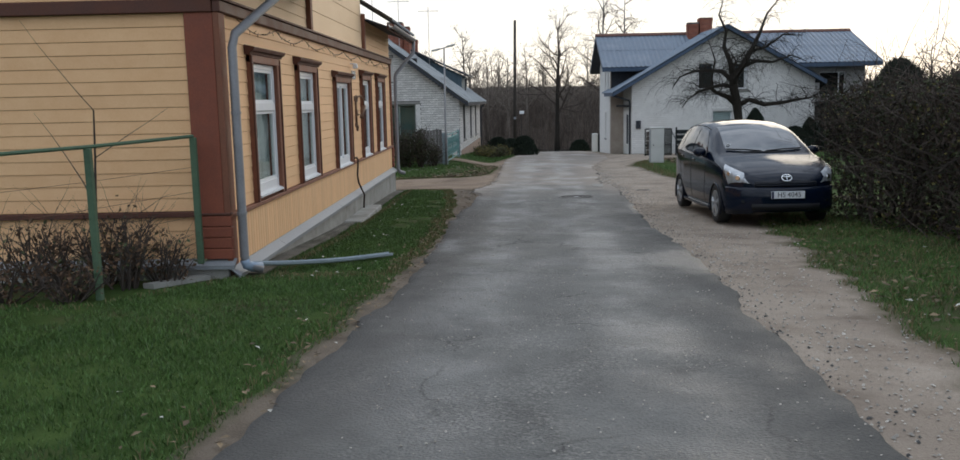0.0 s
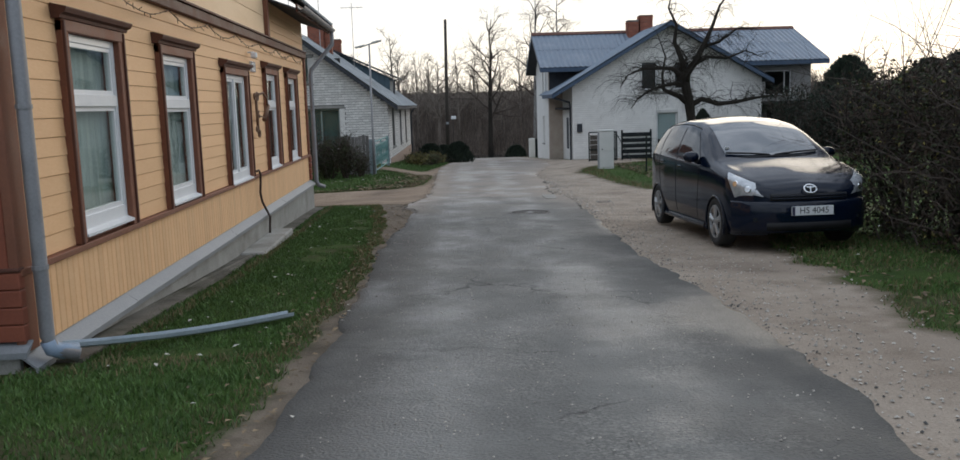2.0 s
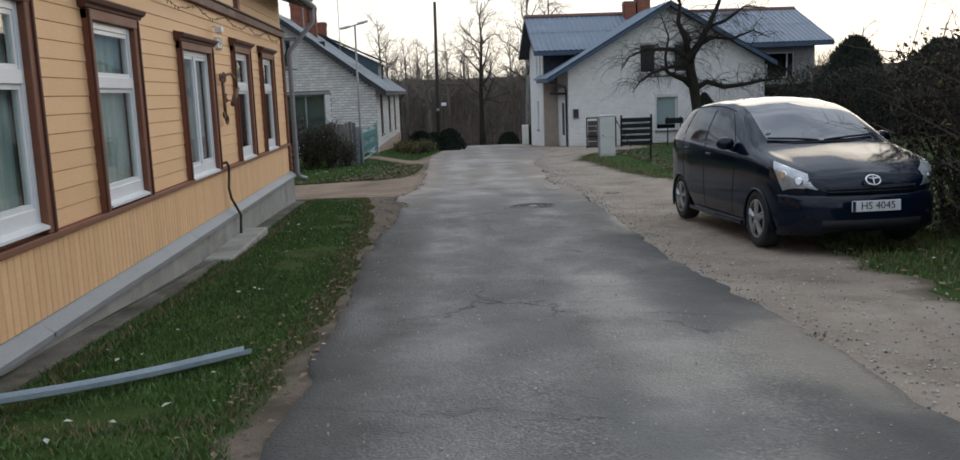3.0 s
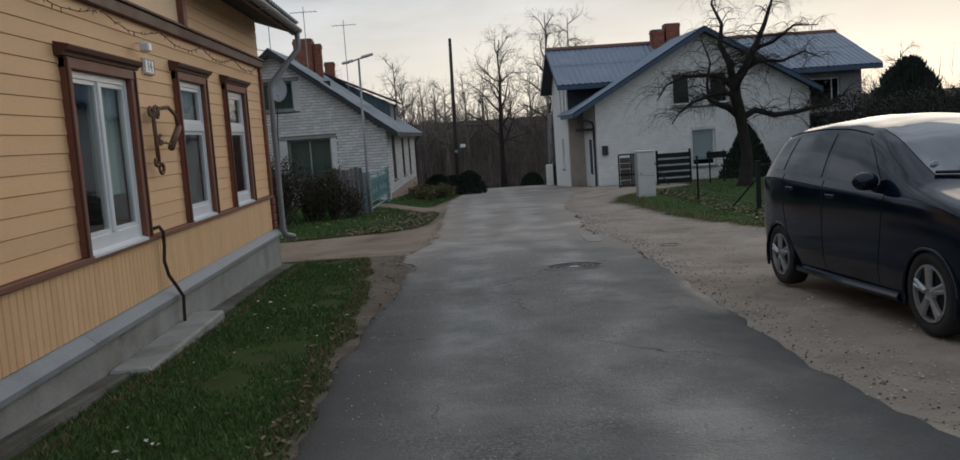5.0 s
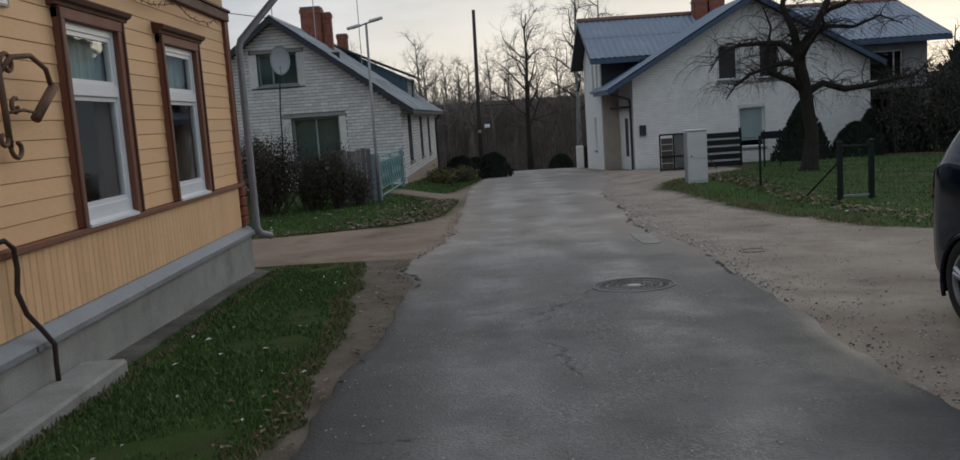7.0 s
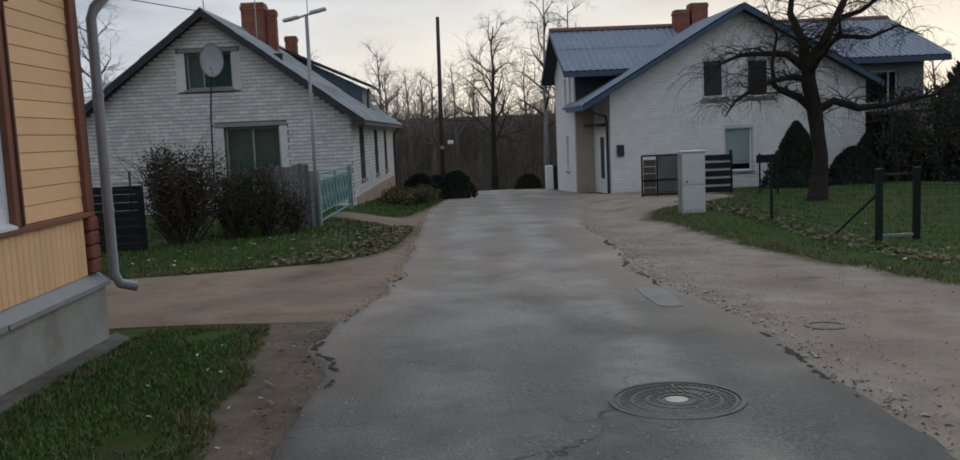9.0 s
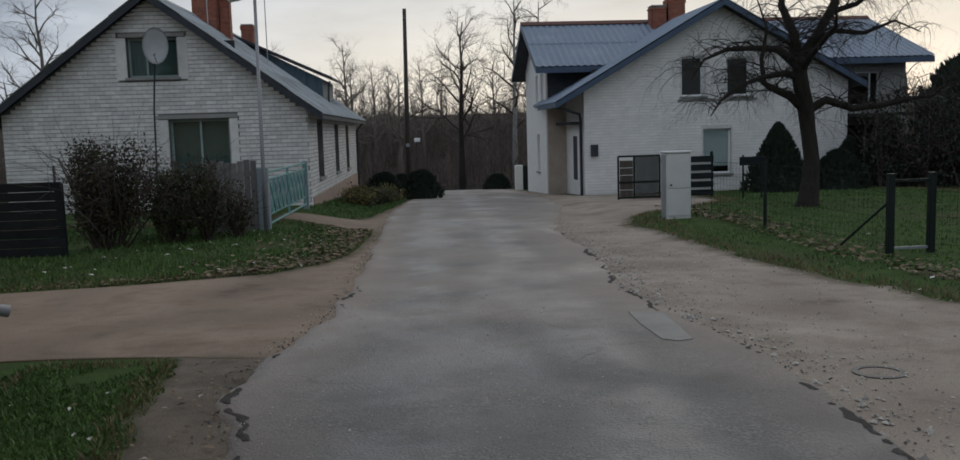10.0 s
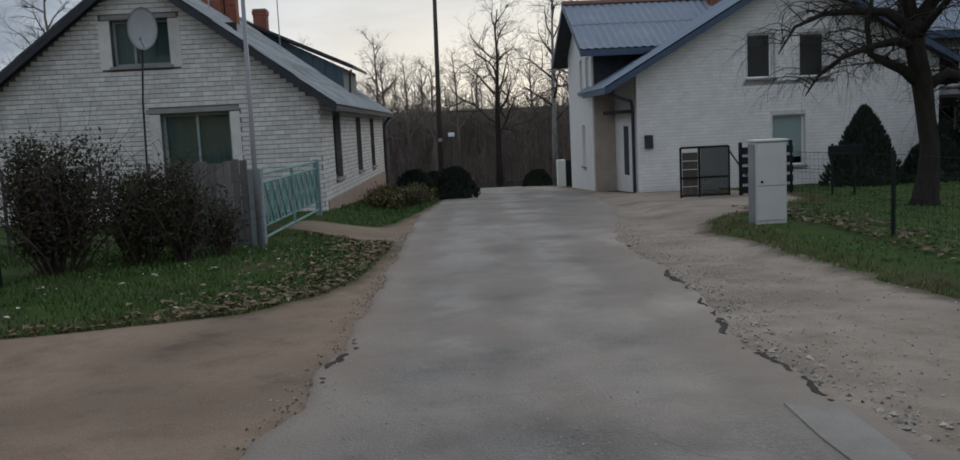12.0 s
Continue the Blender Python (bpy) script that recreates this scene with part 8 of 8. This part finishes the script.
# neighbour house far on the right
nb = thing("house", "small beige house with a brown roof beyond the conifers", "house")
part("wall", a_prism([(36.5, -1.5), (43.5, -1.5), (43.5, 2.3), (40, 4.6), (36.5, 2.3)], "y", 52, 60), mat("beige_render", (0.40, 0.34, 0.27), (0.48, 0.42, 0.34), 3, 50, 0.9, bump=0.1), nb)
for s in (-1, 1):
    part("roof", a_prism([(40, 4.62), (40 + s * 4.0, 2.0), (40 + s * 4.0, 2.12), (40, 4.76)], "y", 51.5, 60.5), M_BROWN, nb)
for x in (38.2, 40.9):
    # near-black panel stands in for the dark room behind
    wn_ = part("window", a_box(x, x + 1.0, 51.985, 51.998, 0.4, 1.7), M_DARK, nb)
    part("window_frame", a_box(x - 0.06, x + 1.06, 51.97, 51.984, 1.7, 1.78), M_WHITE, wn_)
    part("window_sill", a_box(x - 0.06, x + 1.06, 51.95, 51.984, 0.34, 0.4), M_WHITE, wn_)

# ---- grass, leaves and pebbles ----
rs = np.random.RandomState(3)


def left_verge(x, y):
    return y < 23.35 - 0.35 * max(0, x + 1.6) and -2.60 < x < lerp(y, GRASS_L) + ragged(-6, y, 0.12) + 0.03 and y > 9.1


def near_left(x, y):
    return y <= 9.1 and -6.0 < x < lerp(y, GRASS_L) + ragged(-6, y, 0.12) + 0.03 and (y < 7.6 or x > -3.0 - (8.9 - y) * 0.5)


def left_second(x, y):
    return 26.9 < y < 34.9 and -10 < x < lerp(y, SAND_L) + 0.05


def left_third(x, y):
    return 37.0 < y < 52 and -1.85 + 0.0376 * (y - 38.9) < x < lerp(y, SAND_L) and not (y < 38 and x < -1.7)


def right_near(x, y):
    return y < 22.5 and lerp(y, GRAVEL_R) + ragged(3, y, 0.22) - 0.1 < x < 7.5


def right_lawn(x, y):
    return 22.5 <= y < 45.5 and max(lerp(y, GRAVEL_R), 5.0 if y < 34 else 0) - 0.08 < x < 15.5


def blades(name, test, x0, x1, y0, y1, per_m2, tall, material, label, thin=0.0035, patchy=0.0, edge=None):
    """Grass as single bent blades; edge keeps only those within that distance of the outline."""
    n = int((x1 - x0) * (y1 - y0) * per_m2)
    xs, ys = rs.uniform(x0, x1, n), rs.uniform(y0, y1, n)
    verts, faces = [], []
    for x, y in zip(xs, ys):
        if not test(x, y):
            continue
        c = noise.noise((x * 0.9, y * 0.9, 5.0))
        if patchy and c + 0.4 * noise.noise((x * 3, y * 3, 1)) < -0.5 + patchy * rs.rand():
            continue
        if edge is not None and test(x + edge, y) and test(x - edge, y) and test(x, y + edge) and test(x, y - edge):
            continue
        h = tall * (0.6 + 0.8 * rs.rand()) * (1 + 0.4 * c)
        a = rs.rand() * 6.283
        cx, cy = math.cos(a), math.sin(a)
        w = thin * (1 + y * 0.06)
        lx, ly = (rs.rand() - 0.5) * h * 1.3, (rs.rand() - 0.5) * h * 1.3
        z = gz(x, y) - 0.004
        k = len(verts)
        verts += [(x - cx * w, y - cy * w, z), (x + cx * w, y + cy * w, z), (x + lx * 0.4 + cx * w * 0.7, y + ly * 0.4 + cy * w * 0.7, z + h * 0.6), (x + lx, y + ly, z + h), (x + lx * 0.4 - cx * w * 0.7, y + ly * 0.4 - cy * w * 0.7, z + h * 0.6)]
        faces += [(k, k + 1, k + 2, k + 3, k + 4)]
    return tagged(raw(name, verts, faces, material), label, "grass", kind="stuff")


G1, G2 = "short green lawn grass on the verge", "dry yellowish grass along the edges"
blades("grass", left_verge, -2.65, -0.7, 9.1, 23.4, 2300, 0.034, M_BLADE, G1, patchy=0.25)
blades("grass", near_left, -5.5, -0.9, 2.2, 9.1, 1900, 0.034, M_BLADE, G1, patchy=0.3)
blades("grass", left_second, -7.0, -0.2, 26.9, 35.0, 450, 0.06, M_BLADE, G1, patchy=0.5)
blades("grass", left_third, -2.0, 0.9, 37, 52, 250, 0.07, M_BLADE, G1, patchy=0.4)
blades("grass", right_near, 2.4, 7.0, 3.0, 19, 750, 0.045, M_BLADE, G1, patchy=0.75)
blades("grass", right_lawn, 4.5, 15.5, 22.5, 45.5, 130, 0.045, M_BLADE, G1, patchy=0.3)
blades("dry_grass", left_verge, -2.5, -0.6, 9.1, 23.5, 900, 0.05, M_BLADE_DRY, G2, edge=0.22)
blades("dry_grass", near_left, -5.5, -0.9, 2.2, 9.1, 260, 0.05, M_BLADE_DRY, G2, edge=0.25)
blades("dry_grass", left_second, -7.0, -0.2, 26.9, 35.0, 260, 0.06, M_BLADE_DRY, G2, edge=0.5)
blades("dry_grass", right_near, 2.4, 7.0, 3.0, 19, 260, 0.05, M_BLADE_DRY, G2, patchy=0.6)
blades("dry_grass", right_lawn, 4.5, 15.5, 22.5, 45.5, 200, 0.06, M_BLADE_DRY, G2, edge=0.5)


def scatter(name, n, place, material, label, size, category, flat=True):
    verts, faces = [], []
    made = 0
    while made < n:
        x, y = place()
        made += 1
        z = gz(x, y) + (0.038 if lerp(y, ROAD_L) < x < lerp(y, ROAD_R) else 0.02)
        s = size * (0.5 + rs.rand())
        a = rs.rand() * 6.283
        u, w = Vector((math.cos(a), math.sin(a), (rs.rand() - 0.5) * 0.6)), Vector((-math.sin(a), math.cos(a), (rs.rand() - 0.5) * 0.6))
        c = Vector((x, y, z))
        k = len(verts)
        if flat:
            c.z += 0.012 + 0.3 * s * rs.rand()
            verts += [c - u * s, c - w * s * 0.55 + Vector((0, 0, s * 0.2)), c + u * s, c + w * s * 0.55 + Vector((0, 0, s * 0.2))]
            faces += [(k, k + 1, k + 2), (k, k + 2, k + 3)]
        else:
            h = s * (0.5 + 0.4 * rs.rand())
            ring4 = [c + (u * math.cos(t) + w * math.sin(t)) * s * (0.75 + 0.4 * rs.rand()) for t in (0.2, 1.4, 2.7, 3.9, 5.1)]
            verts += ring4 + [c + Vector((0, 0, h)), c - Vector((0, 0, h * 0.6))]
            for i in range(5):
                faces += [(k + i, k + (i + 1) % 5, k + 5), (k + (i + 1) % 5, k + i, k + 6)]
    return tagged(raw(name, verts, faces, material), label, category, kind="stuff")


def by(table, side, spread, y0, y1):
    y = y0 + (y1 - y0) * rs.rand()
    return lerp(y, table) + side * abs(rs.normal(0, spread)), y


M_FALLEN = mat("fallen_leaf", (0.11, 0.075, 0.042), (0.20, 0.145, 0.085), 6, 60, 0.8, bump=0.0, jitter=0.5)
M_PALE_LEAF = mat("pale_fallen_leaf", (0.42, 0.40, 0.35), (0.55, 0.53, 0.47), 6, 60, 0.8, bump=0.0, jitter=0.3)
M_PEBBLE = mat("pebble", (0.30, 0.275, 0.24), (0.46, 0.42, 0.37), 9, 60, 0.85, bump=0.1, jitter=0.35)
M_CRUMB = mat("asphalt_crumb", (0.06, 0.058, 0.056), (0.10, 0.098, 0.094), 9, 60, 0.9, bump=0.1, jitter=0.3)
scatter("fallen_leaves", 420, lambda: by(ROAD_L, -1, 0.30, 3, 23), M_FALLEN, "fallen brown leaves along the lawn's edge", 0.022, "leaves")
scatter("fallen_leaves", 90, lambda: (-2.4 + 1.5 * rs.rand(), 4 + 19 * rs.rand()), M_PALE_LEAF, "pale fallen leaves on the lawn", 0.022, "leaves")
scatter("fallen_leaves", 1500, lambda: by(SAND_L, -1, 0.6, 27.4, 34.8), M_FALLEN, "fallen brown leaves on the bank", 0.045, "leaves")
scatter("fallen_leaves", 90, lambda: (-5 + 4 * rs.rand(), 28.5 + 4.5 * rs.rand()), M_PALE_LEAF, "pale fallen leaves on the bank", 0.035, "leaves")
scatter("fallen_leaves", 800, lambda: (6.2 + abs(rs.normal(0, 0.5)) + 0.02 * rs.rand(), 23.5 + 13 * rs.rand()), M_FALLEN, "fallen brown leaves along the fence", 0.05, "leaves")
scatter("fallen_leaves", 350, lambda: by(GRAVEL_R, 1, 0.7, 4, 16), M_FALLEN, "fallen brown leaves beside the hedge", 0.03, "leaves")
scatter("fallen_leaves", 60, lambda: by(GRAVEL_R, 1, 1.2, 5, 34), M_PALE_LEAF, "pale fallen leaves beside the gravel", 0.03, "leaves")
scatter("pebbles", 3600, lambda: by(ROAD_R, 1, 0.55, 2, 34), M_PEBBLE, "small loose stones in the gravel", 0.009, "stones", False)
scatter("pebbles", 1500, lambda: (lerp(y := 2 + 32 * rs.rand(), ROAD_R) + rs.rand() * max(0.3, lerp(y, GRAVEL_R) - lerp(y, ROAD_R)), y), M_PEBBLE, "small loose stones in the gravel", 0.011, "stones", False)
scatter("asphalt_crumbs", 700, lambda: by(ROAD_R, 1, 0.16, 2, 36), M_CRUMB, "broken crumbs along the asphalt's edge", 0.009, "stones", False)
scatter("asphalt_crumbs", 500, lambda: by(ROAD_L, -1, 0.10, 21, 36), M_CRUMB, "broken crumbs along the asphalt's edge", 0.009, "stones", False)
scatter("fallen_leaves", 260, lambda: by(ROAD_L, -1, 0.22, 6, 23), M_FALLEN, "fallen brown leaves on the bare earth", 0.024, "leaves")
scatter("stones", 150, lambda: by(ROAD_R, 1, 0.20, 19, 30), M_PEBBLE, "loose stones along the broken asphalt edge", 0.022, "stones", False)
scatter("grit", 3000, lambda: (-0.8 + 2.6 * rs.rand(), 2 + 24 * rs.rand()), M_PEBBLE, "grit lying on the asphalt", 0.006, "stones", False)

# ---- boards of the yellow house ----
def plank_rows(parent, material, u0, u1, z0, z1, h, holes, along):
    """Lapped boards, each a piece of its own; along 'y': on the street front, 'x': on the end wall."""
    n = max(1, round((z1 - z0) / h))
    h = (z1 - z0) / n
    for r in range(n):
        a, b = z0 + r * h, z0 + (r + 1) * h
        cuts = sorted((q[0], q[1]) for q in holes if q[2] < b - 0.02 and q[3] > a + 0.02)
        u = u0
        runs = []
        for c, d in cuts:
            if c > u:
                runs.append((u, c))
            u = max(u, d)
        if u < u1:
            runs.append((u, u1))
        for c, d in runs:
            prof = [(0.0, a + 0.001), (0.019, a + 0.001), (0.021, a + 0.006), (0.014, b - 0.002), (0.0, b - 0.002)]
            if along == "y":
                bm = a_prism([(FX - 0.028 + x, z) for x, z in prof], "y", c, d)
            else:
                bm = a_prism([(NY + 0.028 - x, z) for x, z in prof], "x", c, d)
            part("plank", bm, material, parent)


big = [(q[0] - 0.115, q[1] + 0.115, 0.3, q[3] + 0.09) for q in WIN]
plank_rows(front, M_YELLOW, NY + 0.175, EY - 0.135, 0.375, 2.43, 0.137, big, "y")
plank_rows(front, M_YELLOW_PALE, NY + 0.02, 13.345, 2.578, 3.2, 0.16, [], "y")
plank_rows(front, M_YELLOW, 18.695, EY, 2.578, 3.2, 0.16, [], "y")
plank_rows(front, M_YELLOW_PALE, 13.495, 18.545, 2.578, 4.55, 0.33, [], "y")
plank_rows(near_wall, M_YELLOW, FX - 8.2, FX - 0.335, 0.405, 2.43, 0.1325, [], "x")
plank_rows(near_wall, M_YELLOW, FX - 8.2, FX - 0.05, 2.57, 3.2, 0.1325, [], "x")
plank_rows(near_wall, M_YELLOW, FX - 8.2, FX - 0.36, -0.10, 0.343, 0.147, [], "x")
skirt = mesh_of(a_prism([(FX - 0.028, 0.002), (FX + 0.0, 0.002), (FX + 0.006, 0.012), (FX + 0.006, 0.088), (FX + 0.0, 0.098), (FX - 0.028, 0.098)], "z", -0.19, 0.324), "board", M_YELLOW)
for k in range(int((EY - 0.17 - NY - 0.18) / 0.1)):
    o = new("board", skirt)
    o.parent, o.location = front, (0, NY + 0.18 + 0.1 * k, 0)
